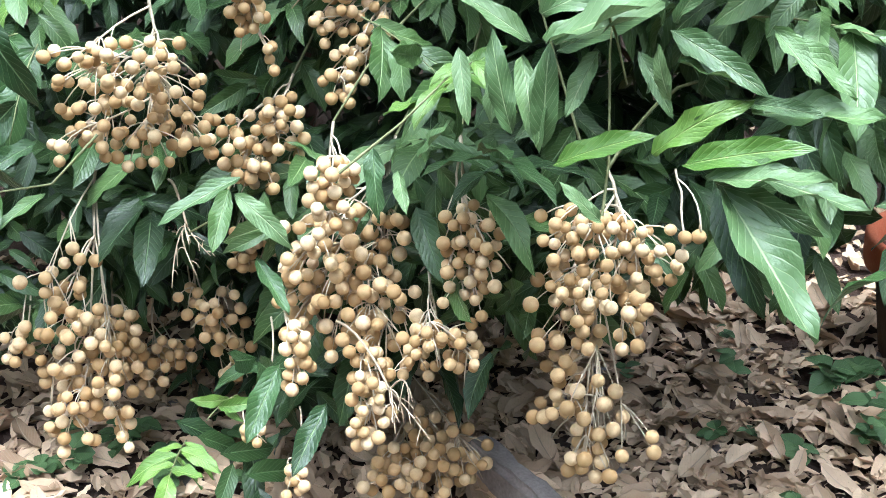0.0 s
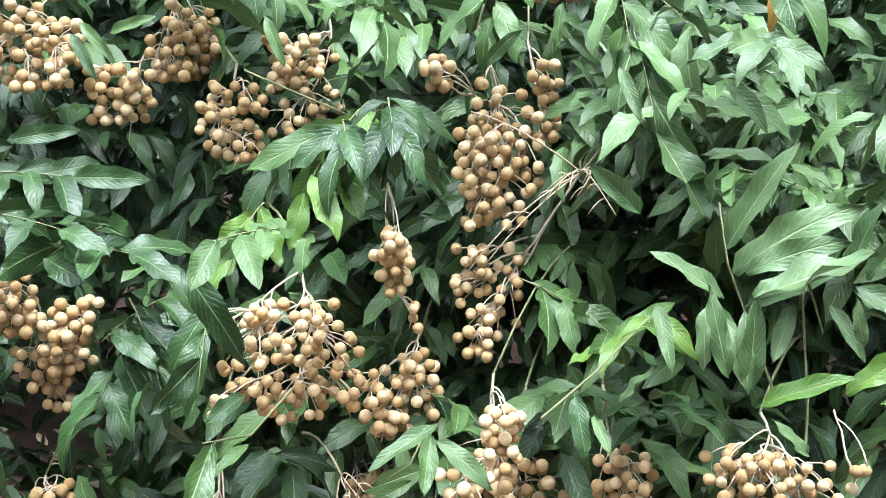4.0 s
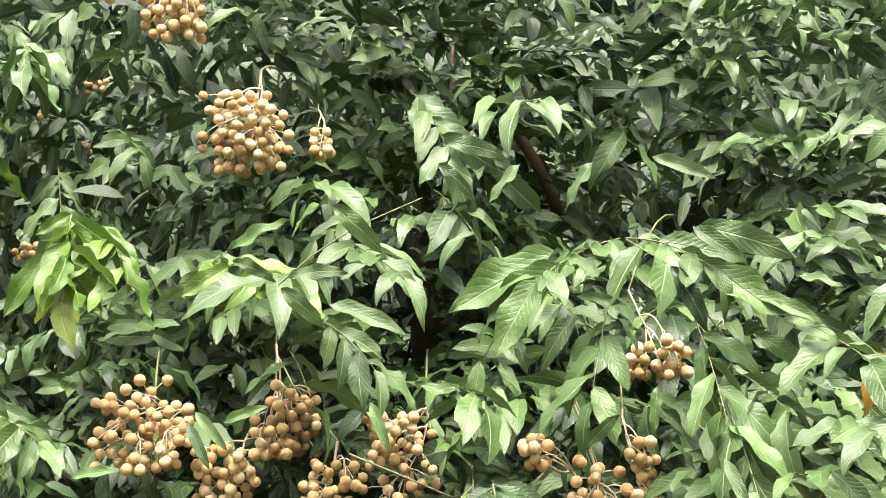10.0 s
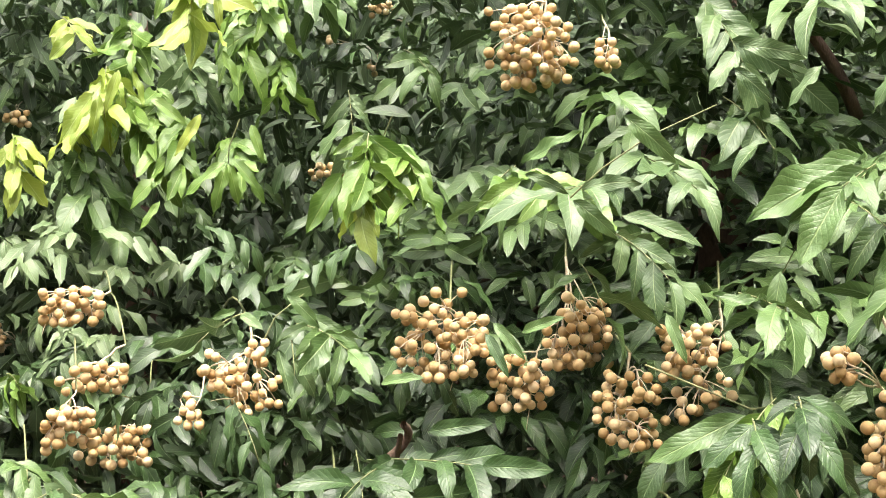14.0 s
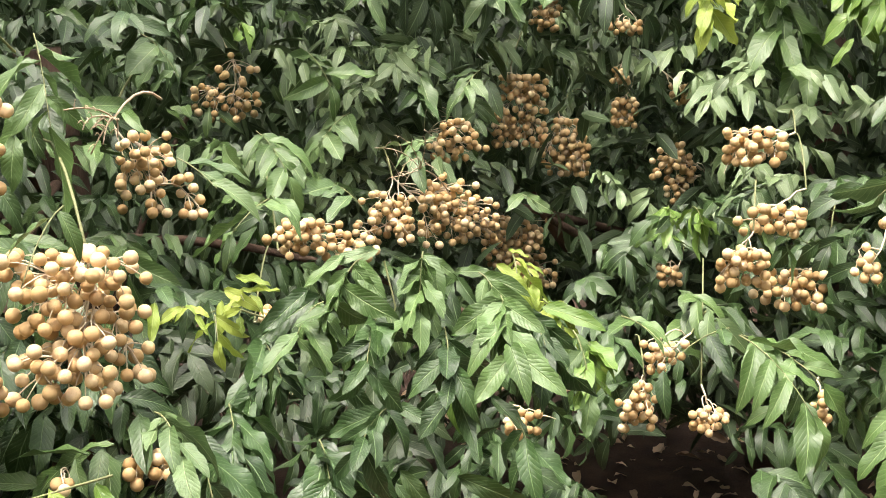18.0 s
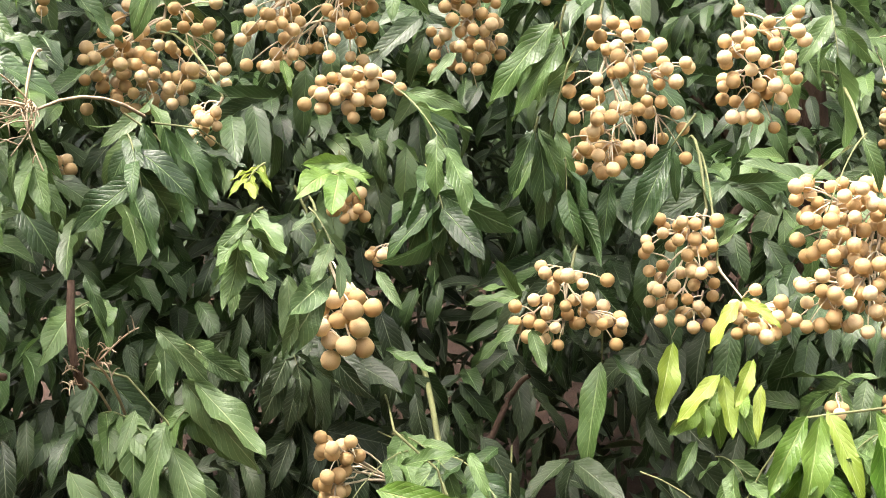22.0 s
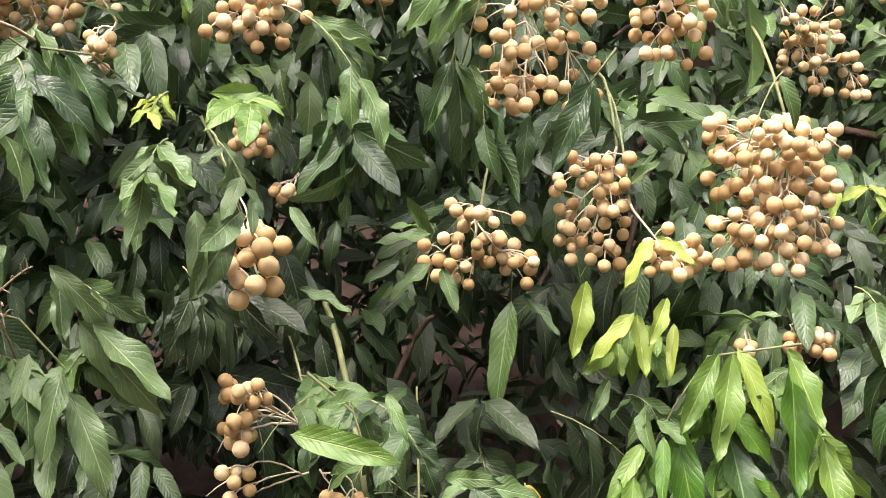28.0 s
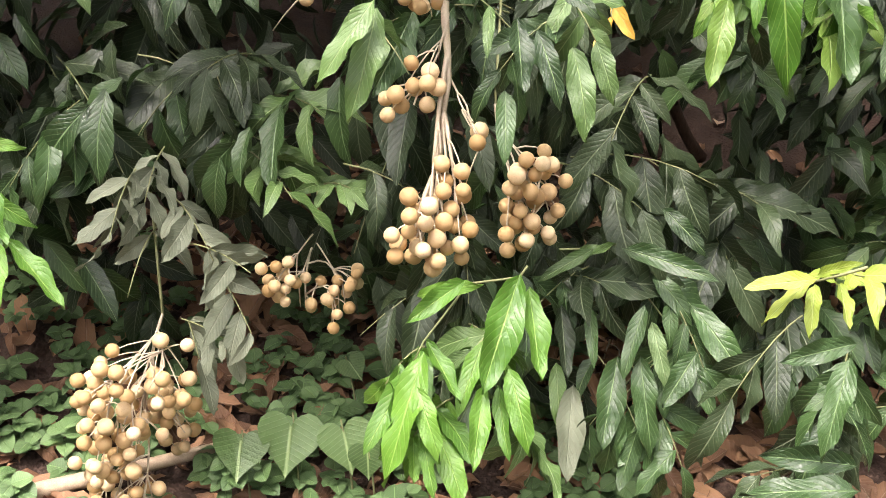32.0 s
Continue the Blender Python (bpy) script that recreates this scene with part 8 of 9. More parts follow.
tuft(TREE_L, -2.106, -0.289, 1.047, 8, 0.105, "pale", 1.0, 0.85, 0.51, 0.16)
tuft(TREE_L, -2.084, -0.223, 0.973, 8, 0.105, "mid", 1.0, 0.80, -0.58, 0.16)
tuft(TREE_L, -2.083, -0.380, 0.961, 8, 0.105, "mid", 1.0, 0.82, 0.55, 0.16)
tuft(TREE_L, -2.061, -0.266, 0.890, 8, 0.105, "pale", 1.0, 0.82, -0.55, 0.16)
twig = shoot(TREE_R, (0.164, 1.121, 0.857), (0.171, 1.140, 0.909), (0.171, 1.173, 1.013), (0.174, 1.185, 1.065))
leaf_at(twig, 0.103, 1.147, 1.033, 0.216, 1.104, 1.093, "pale")
leaf_at(twig, 0.101, 1.174, 1.056, 0.197, 1.134, 1.115, "pale")
leaf_at(twig, 0.214, 1.135, 0.919, 0.286, 1.105, 0.998, "fresh")
leaf_at(twig, 0.237, 1.097, 0.921, 0.339, 1.044, 0.965, "fresh")
leaf_at(twig, 0.113, 1.138, 0.907, 0.198, 1.103, 0.958, "fresh")
leaf_at(twig, 0.259, 1.078, 0.913, 0.352, 1.017, 0.936, "pale")
leaf_at(twig, 0.270, 1.093, 0.904, 0.358, 1.018, 0.886, "pale")
leaf_at(twig, 0.278, 1.110, 0.895, 0.305, 1.019, 0.798, "deep")
leaf_at(twig, 0.276, 1.080, 0.903, 0.344, 0.970, 0.800, "pale")
leaf_at(twig, 0.103, 1.145, 0.924, 0.103, 1.140, 1.026, "pale")
leaf_at(twig, 0.070, 1.125, 0.946, 0.042, 1.121, 1.047, "pale")
leaf_at(twig, 0.161, 1.101, 0.859, 0.119, 1.088, 0.904, "pale")
leaf_at(twig, 0.230, 1.168, 1.040, 0.312, 1.098, 1.002, "pale")
leaf_at(twig, 0.225, 1.120, 0.981, 0.201, 1.104, 1.033, "pale")
leaf_at(twig, 0.301, 1.120, 0.977, 0.359, 1.066, 0.987, "pale")
leaf_at(twig, 0.226, 1.130, 1.056, 0.251, 1.101, 1.120, "pale")
leaf_at(twig, 0.323, 1.123, 1.049, 0.351, 1.067, 1.016, "pale")
twig = shoot(TREE_R, (-0.119, 1.266, 0.852), (-0.047, 1.286, 0.905), (0.025, 1.304, 0.972))
leaf_at(twig, -0.026, 1.235, 0.881, 0.007, 1.214, 0.930, "pale")
leaf_at(twig, -0.079, 1.258, 0.885, -0.073, 1.199, 0.826, "deep")
leaf_at(twig, -0.051, 1.268, 0.854, -0.043, 1.219, 0.823, "pale")
twig = shoot(TREE_R, (-0.254, 1.348, 0.817), (-0.281, 1.325, 0.771), (-0.309, 1.315, 0.758))
leaf_at(twig, -0.248, 1.303, 0.812, -0.177, 1.258, 0.774, "pale")
leaf_at(twig, -0.244, 1.330, 0.824, -0.330, 1.267, 0.799, "pale")
leaf_at(twig, -0.202, 1.256, 0.606, -0.235, 1.178, 0.551, "deep")
leaf_at(twig, -0.141, 1.210, 0.578, -0.177, 1.136, 0.532, "deep")
leaf_at(twig, -0.228, 1.303, 0.727, -0.187, 1.248, 0.684, "deep")
leaf_at(twig, -0.255, 1.305, 0.818, -0.269, 1.243, 0.768, "mid")
twig = shoot(TREE_R, (-0.434, 1.410, 0.852), (-0.489, 1.376, 0.799), (-0.550, 1.355, 0.797))
leaf_at(twig, -0.534, 1.321, 0.810, -0.570, 1.228, 0.721, "mid")
leaf_at(twig, -0.490, 1.352, 0.796, -0.538, 1.289, 0.776, "mid")
leaf_at(twig, -0.575, 1.413, 1.019, -0.487, 1.374, 0.903, "deep")
leaf_at(twig, -0.495, 1.362, 0.858, -0.537, 1.305, 0.846, "deep")
twig = shoot(TREE_R, (0.151, 1.190, 0.901), (0.104, 1.249, 1.050), (0.095, 1.266, 1.124))
leaf_at(twig, 0.089, 1.216, 1.074, 0.141, 1.181, 1.203, "pale")
leaf_at(twig, 0.104, 1.226, 1.044, 0.210, 1.169, 1.157, "pale")
leaf_at(twig, 0.122, 1.231, 1.002, 0.214, 1.173, 1.070, "pale")
leaf_at(twig, 0.220, 1.169, 1.044, 0.232, 1.145, 1.142, "pale")
leaf_at(twig, 0.096, 1.231, 1.012, 0.014, 1.233, 1.073, "pale")
leaf_at(twig, 0.084, 1.202, 1.006, 0.093, 1.138, 0.933, "pale")
leaf_at(twig, -0.001, 1.271, 1.110, -0.064, 1.258, 1.172, "pale")
leaf_at(twig, 0.238, 1.191, 1.028, 0.279, 1.123, 0.996, "pale")
leaf_at(twig, 0.077, 1.241, 1.128, 0.073, 1.213, 1.179, "pale")
leaf_at(twig, 0.018, 1.252, 1.002, 0.026, 1.195, 0.940, "pale")
leaf_at(twig, -0.032, 1.277, 1.287, -0.014, 1.233, 1.231, "pale")
twig = shoot(TREE_L, (-1.788, 0.628, 0.978), (-1.850, 0.527, 0.951), (-1.854, 0.481, 0.882), (-1.846, 0.424, 0.785))
leaf_at(twig, -1.889, 0.456, 1.109, -1.865, 0.403, 1.055, "lime")
leaf_at(twig, -1.904, 0.470, 1.106, -1.844, 0.491, 1.083, "lime")
leaf_at(twig, -1.954, 0.392, 1.038, -1.907, 0.354, 0.953, "lime")
leaf_at(twig, -1.889, 0.433, 1.009, -1.869, 0.363, 0.956, "lime")
leaf_at(twig, -1.903, 0.445, 1.001, -1.848, 0.432, 0.937, "lime")
leaf_at(twig, -1.864, 0.467, 1.032, -1.831, 0.427, 0.985, "lime")
leaf_at(twig, -1.868, 0.483, 0.996, -1.824, 0.456, 0.943, "lime")
leaf_at(twig, -1.833, 0.561, 0.966, -1.747, 0.570, 0.877, "lime")
leaf_at(twig, -1.810, 0.538, 0.966, -1.754, 0.488, 0.850, "fresh")
leaf_at(twig, -1.780, 0.609, 0.951, -1.700, 0.575, 0.813, "vivid")
leaf_at(twig, -1.765, 0.590, 0.980, -1.688, 0.593, 0.904, "fresh")
leaf_at(twig, -1.828, 0.529, 0.962, -1.796, 0.460, 0.875, "fresh")
leaf_at(twig, -1.846, 0.480, 0.861, -1.736, 0.472, 0.716, "vivid")
leaf_at(twig, -1.824, 0.451, 0.856, -1.768, 0.422, 0.792, "vivid")
leaf_at(twig, -1.850, 0.437, 0.839, -1.818, 0.374, 0.784, "fresh")
leaf_at(twig, -1.817, 0.406, 0.807, -1.754, 0.365, 0.723, "fresh")
leaf_at(twig, -1.722, 0.624, 0.869, -1.636, 0.603, 0.762, "fresh")
leaf_at(twig, -1.809, 0.538, 0.861, -1.709, 0.527, 0.736, "deep")
leaf_at(twig, -1.715, 0.578, 0.807, -1.665, 0.546, 0.757, "deep")
leaf_at(twig, -1.898, 0.405, 0.914, -1.864, 0.364, 0.877, "mid")
twig = shoot(TREE_L, (-2.021, -0.385, 1.043), (-2.019, -0.340, 1.027), (-2.002, -0.292, 0.967), (-1.985, -0.269, 0.915))
leaf_at(twig, -1.964, -0.293, 0.978, -1.896, -0.328, 0.885, "pale")
leaf_at(twig, -2.013, -0.302, 1.093, -1.960, -0.235, 1.030, "pale")
leaf_at(twig, -2.016, -0.271, 1.020, -1.942, -0.182, 0.914, "pale")
leaf_at(twig, -1.964, -0.288, 0.946, -1.888, -0.243, 0.844, "pale")
leaf_at(twig, -1.975, -0.417, 0.923, -1.899, -0.353, 0.814, "pale")
leaf_at(twig, -1.970, -0.330, 0.997, -1.920, -0.350, 0.956, "pale")
leaf_at(twig, -1.967, -0.382, 0.923, -1.915, -0.345, 0.880, "pale")
leaf_at(twig, -2.032, -0.292, 1.085, -1.978, -0.290, 1.012, "pale")
leaf_at(twig, -1.986, -0.255, 1.023, -1.919, -0.177, 0.943, "pale")
leaf_at(twig, -2.035, -0.387, 1.163, -1.991, -0.359, 1.110, "deep")
leaf_at(twig, -2.001, -0.206, 1.164, -1.959, -0.198, 1.130, "pale")
twig = shoot(TREE_L, (-2.140, 0.362, 1.052), (-2.133, 0.357, 1.011), (-2.123, 0.353, 0.967))
leaf_at(twig, -2.088, 0.338, 0.980, -2.026, 0.291, 0.848, "mid")
leaf_at(twig, -2.154, 0.273, 1.053, -2.107, 0.250, 0.980, "pale")
leaf_at(twig, -2.185, 0.257, 1.073, -2.179, 0.176, 1.093, "mid")
leaf_at(twig, -2.092, 0.359, 0.987, -2.027, 0.387, 0.943, "deep")
twig = shoot(TREE_L, (-1.829, -0.024, 0.989), (-1.802, 0.024, 0.945), (-1.765, 0.042, 0.865))
leaf_at(twig, -1.742, -0.055, 0.857, -1.685, -0.126, 0.794, "mid")
leaf_at(twig, -1.756, -0.050, 0.842, -1.677, -0.086, 0.751, "mid")
leaf_at(twig, -1.729, 0.104, 0.831, -1.663, 0.095, 0.776, "deep")
leaf_at(twig, -1.691, 0.115, 0.832, -1.616, 0.127, 0.781, "deep")
leaf_at(twig, -1.687, 0.156, 0.811, -1.606, 0.161, 0.746, "mid")
leaf_at(twig, -1.775, -0.056, 0.937, -1.705, 0.044, 0.925, "fresh")
leaf_at(twig, -1.726, 0.071, 0.850, -1.675, 0.056, 0.818, "mid")
leaf_at(twig, -1.699, 0.086, 0.760, -1.633, 0.072, 0.711, "deep")
leaf_at(twig, -1.770, 0.055, 0.974, -1.717, 0.066, 0.944, "mid")
leaf_at(twig, -1.735, 0.115, 0.877, -1.685, 0.158, 0.896, "mid")
leaf_at(twig, -1.777, -0.023, 0.964, -1.733, 0.030, 0.988, "mid")
leaf_at(twig, -1.715, 0.135, 0.876, -1.656, 0.171, 0.869, "deep")
twig = shoot(TREE_L, (-1.677, 0.123, 0.534), (-1.672, 0.112, 0.522), (-1.685, 0.052, 0.512), (-1.659, -0.008, 0.453), (-1.642, -0.029, 0.426))
leaf_at(twig, -1.656, 0.039, 0.537, -1.619, -0.037, 0.518, "vivid")
leaf_at(twig, -1.658, 0.107, 0.536, -1.566, 0.041, 0.448, "vivid")
leaf_at(twig, -1.661, 0.121, 0.512, -1.570, 0.112, 0.451, "vivid")
leaf_at(twig, -1.627, -0.016, 0.461, -1.517, -0.085, 0.370, "vivid")
leaf_at(twig, -1.634, -0.031, 0.432, -1.560, -0.097, 0.384, "vivid")
leaf_at(twig, -1.597, -0.032, 0.435, -1.514, -0.020, 0.399, "vivid")
leaf_at(twig, -1.642, -0.009, 0.466, -1.565, 0.012, 0.436, "vivid")
leaf_at(twig, -1.641, 0.062, 0.457, -1.572, 0.014, 0.413, "vivid")
leaf_at(twig, -1.585, 0.048, 0.433, -1.504, 0.015, 0.385, "vivid")
leaf_at(twig, -1.596, 0.069, 0.422, -1.516, 0.059, 0.384, "vivid")
leaf_at(twig, -1.582, 0.076, 0.457, -1.491, 0.080, 0.412, "vivid")
leaf_at(twig, -1.567, -0.027, 0.372, -1.500, -0.031, 0.353, "vivid")
leaf_at(twig, -1.691, -0.010, 0.497, -1.657, 0.052, 0.535, "vivid")
twig = shoot(TREE_L, (-1.817, 0.218, 0.459), (-1.789, 0.296, 0.469), (-1.744, 0.318, 0.422), (-1.692, 0.352, 0.380))
leaf_at(twig, -1.758, 0.282, 0.490, -1.669, 0.370, 0.497, "deep")
leaf_at(twig, -1.759, 0.205, 0.407, -1.677, 0.190, 0.356, "dull")
leaf_at(twig, -1.731, 0.195, 0.333, -1.654, 0.181, 0.295, "mid")
leaf_at(twig, -1.698, 0.310, 0.409, -1.616, 0.306, 0.369, "pale")
leaf_at(twig, -1.685, 0.348, 0.386, -1.585, 0.361, 0.339, "deep")
leaf_at(twig, -1.670, 0.287, 0.377, -1.561, 0.270, 0.305, "deep")
leaf_at(twig, -1.694, 0.267, 0.361, -1.605, 0.219, 0.292, "deep")
leaf_at(twig, -1.802, 0.223, 0.441, -1.769, 0.272, 0.490, "mid")
leaf_at(twig, -1.691, 0.358, 0.436, -1.575, 0.405, 0.392, "deep")
leaf_at(twig, -1.788, 0.348, 0.526, -1.711, 0.380, 0.507, "deep")
leaf_at(twig, -1.706, 0.301, 0.432, -1.639, 0.252, 0.378, "deep")
leaf_at(twig, -1.786, 0.254, 0.475, -1.761, 0.176, 0.455, "mid")
leaf_at(twig, -1.758, 0.328, 0.448, -1.676, 0.361, 0.428, "deep")
leaf_at(twig, -1.739, 0.237, 0.417, -1.668, 0.223, 0.379, "deep")
leaf_at(twig, -1.698, 0.210, 0.318, -1.600, 0.172, 0.250, "dusty")
twig = shoot(TREE_L, (-1.658, -0.486, 0.801), (-1.627, -0.473, 0.735), (-1.598, -0.448, 0.678))
leaf_at(twig, -1.600, -0.471, 0.769, -1.536, -0.441, 0.721, "vivid")
leaf_at(twig, -1.584, -0.445, 0.693, -1.522, -0.400, 0.655, "vivid")
leaf_at(twig, -1.600, -0.458, 0.684, -1.526, -0.467, 0.637, "vivid")
leaf_at(twig, -1.617, -0.475, 0.783, -1.592, -0.422, 0.796, "vivid")
leaf_at(twig, -1.616, -0.473, 0.735, -1.573, -0.420, 0.720, "vivid")
twig = shoot(TREE_L, (-1.415, 0.395, 0.668), (-1.424, 0.371, 0.655), (-1.432, 0.349, 0.645))
leaf_at(twig, -1.405, 0.332, 0.668, -1.406, 0.259, 0.670, "lime")
leaf_at(twig, -1.421, 0.337, 0.657, -1.396, 0.276, 0.635, "lime")
leaf_at(twig, -1.431, 0.349, 0.642, -1.381, 0.324, 0.622, "lime")
leaf_at(twig, -1.414, 0.337, 0.666, -1.380, 0.352, 0.703, "lime")
leaf_at(twig, -1.412, 0.365, 0.653, -1.361, 0.349, 0.639, "lime")
leaf_at(twig, -1.346, 0.348, 0.611, -1.277, 0.295, 0.554, "deep")
leaf_at(twig, -1.364, 0.366, 0.613, -1.363, 0.287, 0.605, "deep")
leaf_at(twig, -1.301, 0.356, 0.507, -1.326, 0.265, 0.517, "deep")
leaf_at(twig, -1.267, 0.338, 0.508, -1.293, 0.230, 0.508, "deep")
leaf_at(twig, -1.350, 0.362, 0.577, -1.330, 0.304, 0.566, "deep")

twig = shoot(TREE_R, (-0.633, 1.806, 1.535), (-0.577, 1.808, 1.583), (-0.502, 1.808, 1.631), (-0.389, 1.805, 1.678))
leaf_at(twig, -0.703, 1.738, 1.590, -0.610, 1.715, 1.634, "mid")
leaf_at(twig, -0.702, 1.764, 1.574, -0.631, 1.744, 1.550, "mid")
leaf_at(twig, -0.710, 1.787, 1.567, -0.782, 1.747, 1.521, "fresh")
leaf_at(twig, -0.624, 1.765, 1.528, -0.551, 1.744, 1.471, "mid")
leaf_at(twig, -0.548, 1.797, 1.502, -0.424, 1.773, 1.463, "pale")
leaf_at(twig, -0.609, 1.753, 1.546, -0.519, 1.729, 1.565, "pale")
leaf_at(twig, -0.538, 1.772, 1.664, -0.452, 1.754, 1.591, "mid")
leaf_at(twig, -0.352, 1.784, 1.770, -0.254, 1.751, 1.751, "pale")
leaf_at(twig, -0.362, 1.755, 1.728, -0.306, 1.730, 1.676, "pale")
leaf_at(twig, -0.226, 1.771, 1.728, -0.285, 1.754, 1.666, "pale")
leaf_at(twig, -0.112, 1.720, 1.723, -0.166, 1.708, 1.651, "pale")
leaf_at(twig, -0.015, 1.726, 1.730, 0.071, 1.680, 1.694, "pale")
twig = shoot(TREE_R, (-0.288, 1.744, 1.314), (-0.306, 1.748, 1.387), (-0.261, 1.745, 1.469), (-0.171, 1.732, 1.551))
leaf_at(twig, -0.407, 1.697, 1.370, -0.318, 1.663, 1.339, "mid")
leaf_at(twig, -0.366, 1.717, 1.307, -0.290, 1.684, 1.315, "pale")
leaf_at(twig, -0.172, 1.724, 1.576, -0.346, 1.713, 1.493, "mid")
leaf_at(twig, -0.246, 1.702, 1.441, -0.232, 1.670, 1.387, "pale")
leaf_at(twig, -0.119, 1.711, 1.451, -0.062, 1.670, 1.450, "mid")
leaf_at(twig, -0.151, 1.677, 1.503, -0.086, 1.637, 1.493, "mid")
leaf_at(twig, -0.303, 1.718, 1.405, -0.323, 1.686, 1.304, "mid")
leaf_at(twig, -0.270, 1.739, 1.487, -0.308, 1.713, 1.441, "pale")
twig = shoot(TREE_R, (0.076, 1.603, 1.331), (0.069, 1.607, 1.424), (-0.012, 1.623, 1.544), (-0.079, 1.633, 1.588))
leaf_at(twig, -0.024, 1.571, 1.541, 0.026, 1.532, 1.455, "deep")
leaf_at(twig, 0.013, 1.582, 1.601, 0.078, 1.538, 1.549, "mid")
leaf_at(twig, 0.027, 1.603, 1.603, 0.153, 1.539, 1.566, "pale")
leaf_at(twig, 0.093, 1.555, 1.498, 0.171, 1.500, 1.463, "mid")
leaf_at(twig, 0.100, 1.580, 1.441, 0.168, 1.527, 1.390, "mid")
leaf_at(twig, 0.168, 1.520, 1.392, 0.202, 1.476, 1.381, "pale")
leaf_at(twig, 0.064, 1.575, 1.324, 0.114, 1.528, 1.309, "mid")
leaf_at(twig, 0.081, 1.592, 1.281, 0.123, 1.534, 1.163, "mid")
leaf_at(twig, -0.020, 1.575, 1.224, 0.068, 1.514, 1.174, "pale")
leaf_at(twig, -0.041, 1.614, 1.364, -0.056, 1.583, 1.297, "mid")
leaf_at(twig, -0.159, 1.593, 1.271, -0.117, 1.560, 1.326, "mid")
leaf_at(twig, 0.171, 1.524, 1.158, 0.205, 1.489, 1.228, "pale")
leaf_at(twig, 0.008, 1.607, 1.238, -0.021, 1.587, 1.281, "pale")
leaf_at(twig, 0.135, 1.544, 1.457, 0.198, 1.490, 1.440, "mid")
leaf_at(twig, 0.157, 1.559, 1.524, 0.207, 1.511, 1.505, "mid")
twig = shoot(TREE_R, (-0.516, 1.761, 1.258), (-0.351, 1.756, 1.186), (-0.260, 1.753, 1.204))
leaf_at(twig, -0.326, 1.702, 1.201, -0.354, 1.660, 1.108, "deep")
leaf_at(twig, -0.298, 1.725, 1.199, -0.275, 1.682, 1.123, "mid")
leaf_at(twig, -0.361, 1.749, 1.178, -0.514, 1.706, 1.107, "mid")
leaf_at(twig, -0.764, 1.693, 1.317, -0.726, 1.665, 1.256, "deep")
leaf_at(twig, -0.756, 1.720, 1.333, -0.705, 1.695, 1.280, "mid")
leaf_at(twig, -0.706, 1.691, 1.317, -0.643, 1.671, 1.344, "mid")
leaf_at(twig, -0.932, 1.659, 1.241, -0.864, 1.648, 1.257, "mid")
leaf_at(twig, -0.863, 1.693, 1.159, -0.764, 1.686, 1.177, "deep")
leaf_at(twig, -0.479, 1.726, 1.342, -0.451, 1.693, 1.273, "mid")
leaf_at(twig, -0.258, 1.724, 1.127, -0.206, 1.688, 1.122, "mid")
twig = shoot(TREE_L, (-1.109, 2.509, 1.779), (-1.139, 2.508, 1.715), (-1.146, 2.510, 1.677))
leaf_at(twig, -1.159, 2.444, 1.733, -1.221, 2.399, 1.688, "fresh")
leaf_at(twig, -1.114, 2.487, 1.687, -1.004, 2.487, 1.641, "pale")
leaf_at(twig, -1.132, 2.508, 1.677, -1.154, 2.478, 1.583, "pale")
leaf_at(twig, -1.215, 2.449, 1.646, -1.291, 2.400, 1.516, "fresh")
leaf_at(twig, -1.211, 2.475, 1.648, -1.236, 2.443, 1.531, "fresh")
leaf_at(twig, -1.189, 2.448, 1.596, -1.192, 2.420, 1.505, "fresh")
leaf_at(twig, -1.103, 2.492, 1.662, -1.102, 2.467, 1.582, "fresh")
leaf_at(twig, -1.097, 2.519, 1.652, -1.030, 2.510, 1.575, "mid")
leaf_at(twig, -1.146, 2.468, 1.660, -1.184, 2.432, 1.582, "fresh")
twig = shoot(TREE_L, (-1.443, 2.398, 1.777), (-1.470, 2.395, 1.713), (-1.475, 2.398, 1.674))
leaf_at(twig, -1.458, 2.346, 1.675, -1.542, 2.284, 1.601, "fresh")
leaf_at(twig, -1.467, 2.368, 1.671, -1.491, 2.335, 1.558, "fresh")
leaf_at(twig, -1.470, 2.393, 1.673, -1.443, 2.379, 1.578, "fresh")
leaf_at(twig, -1.450, 2.361, 1.683, -1.387, 2.359, 1.614, "fresh")
leaf_at(twig, -1.414, 2.392, 1.762, -1.384, 2.380, 1.682, "fresh")
leaf_at(twig, -1.707, 2.211, 1.827, -1.763, 2.161, 1.723, "lime")
leaf_at(twig, -1.710, 2.237, 1.825, -1.716, 2.213, 1.729, "lime")
leaf_at(twig, -1.677, 2.270, 1.885, -1.697, 2.242, 1.791, "lime")
leaf_at(twig, -1.635, 2.253, 1.874, -1.609, 2.244, 1.800, "lime")
leaf_at(twig, -1.717, 2.253, 1.784, -1.718, 2.229, 1.703, "fresh")
leaf_at(twig, -1.602, 2.265, 1.818, -1.524, 2.275, 1.763, "fresh")
leaf_at(twig, -1.513, 2.336, 1.785, -1.554, 2.297, 1.691, "lime")
leaf_at(twig, -1.618, 2.336, 1.590, -1.645, 2.293, 1.529, "fresh")
leaf_at(twig, -1.555, 2.320, 1.657, -1.575, 2.283, 1.590, "fresh")
leaf_at(twig, -1.461, 2.346, 1.926, -1.427, 2.342, 1.846, "fresh")
leaf_at(twig, -1.548, 2.241, 2.049, -1.564, 2.217, 1.982, "fresh")
leaf_at(twig, -1.457, 2.308, 2.046, -1.441, 2.298, 1.973, "lime")
twig = shoot(TREE_L, (-1.202, 1.868, 1.302), (-1.183, 1.877, 1.342), (-1.134, 1.895, 1.382))
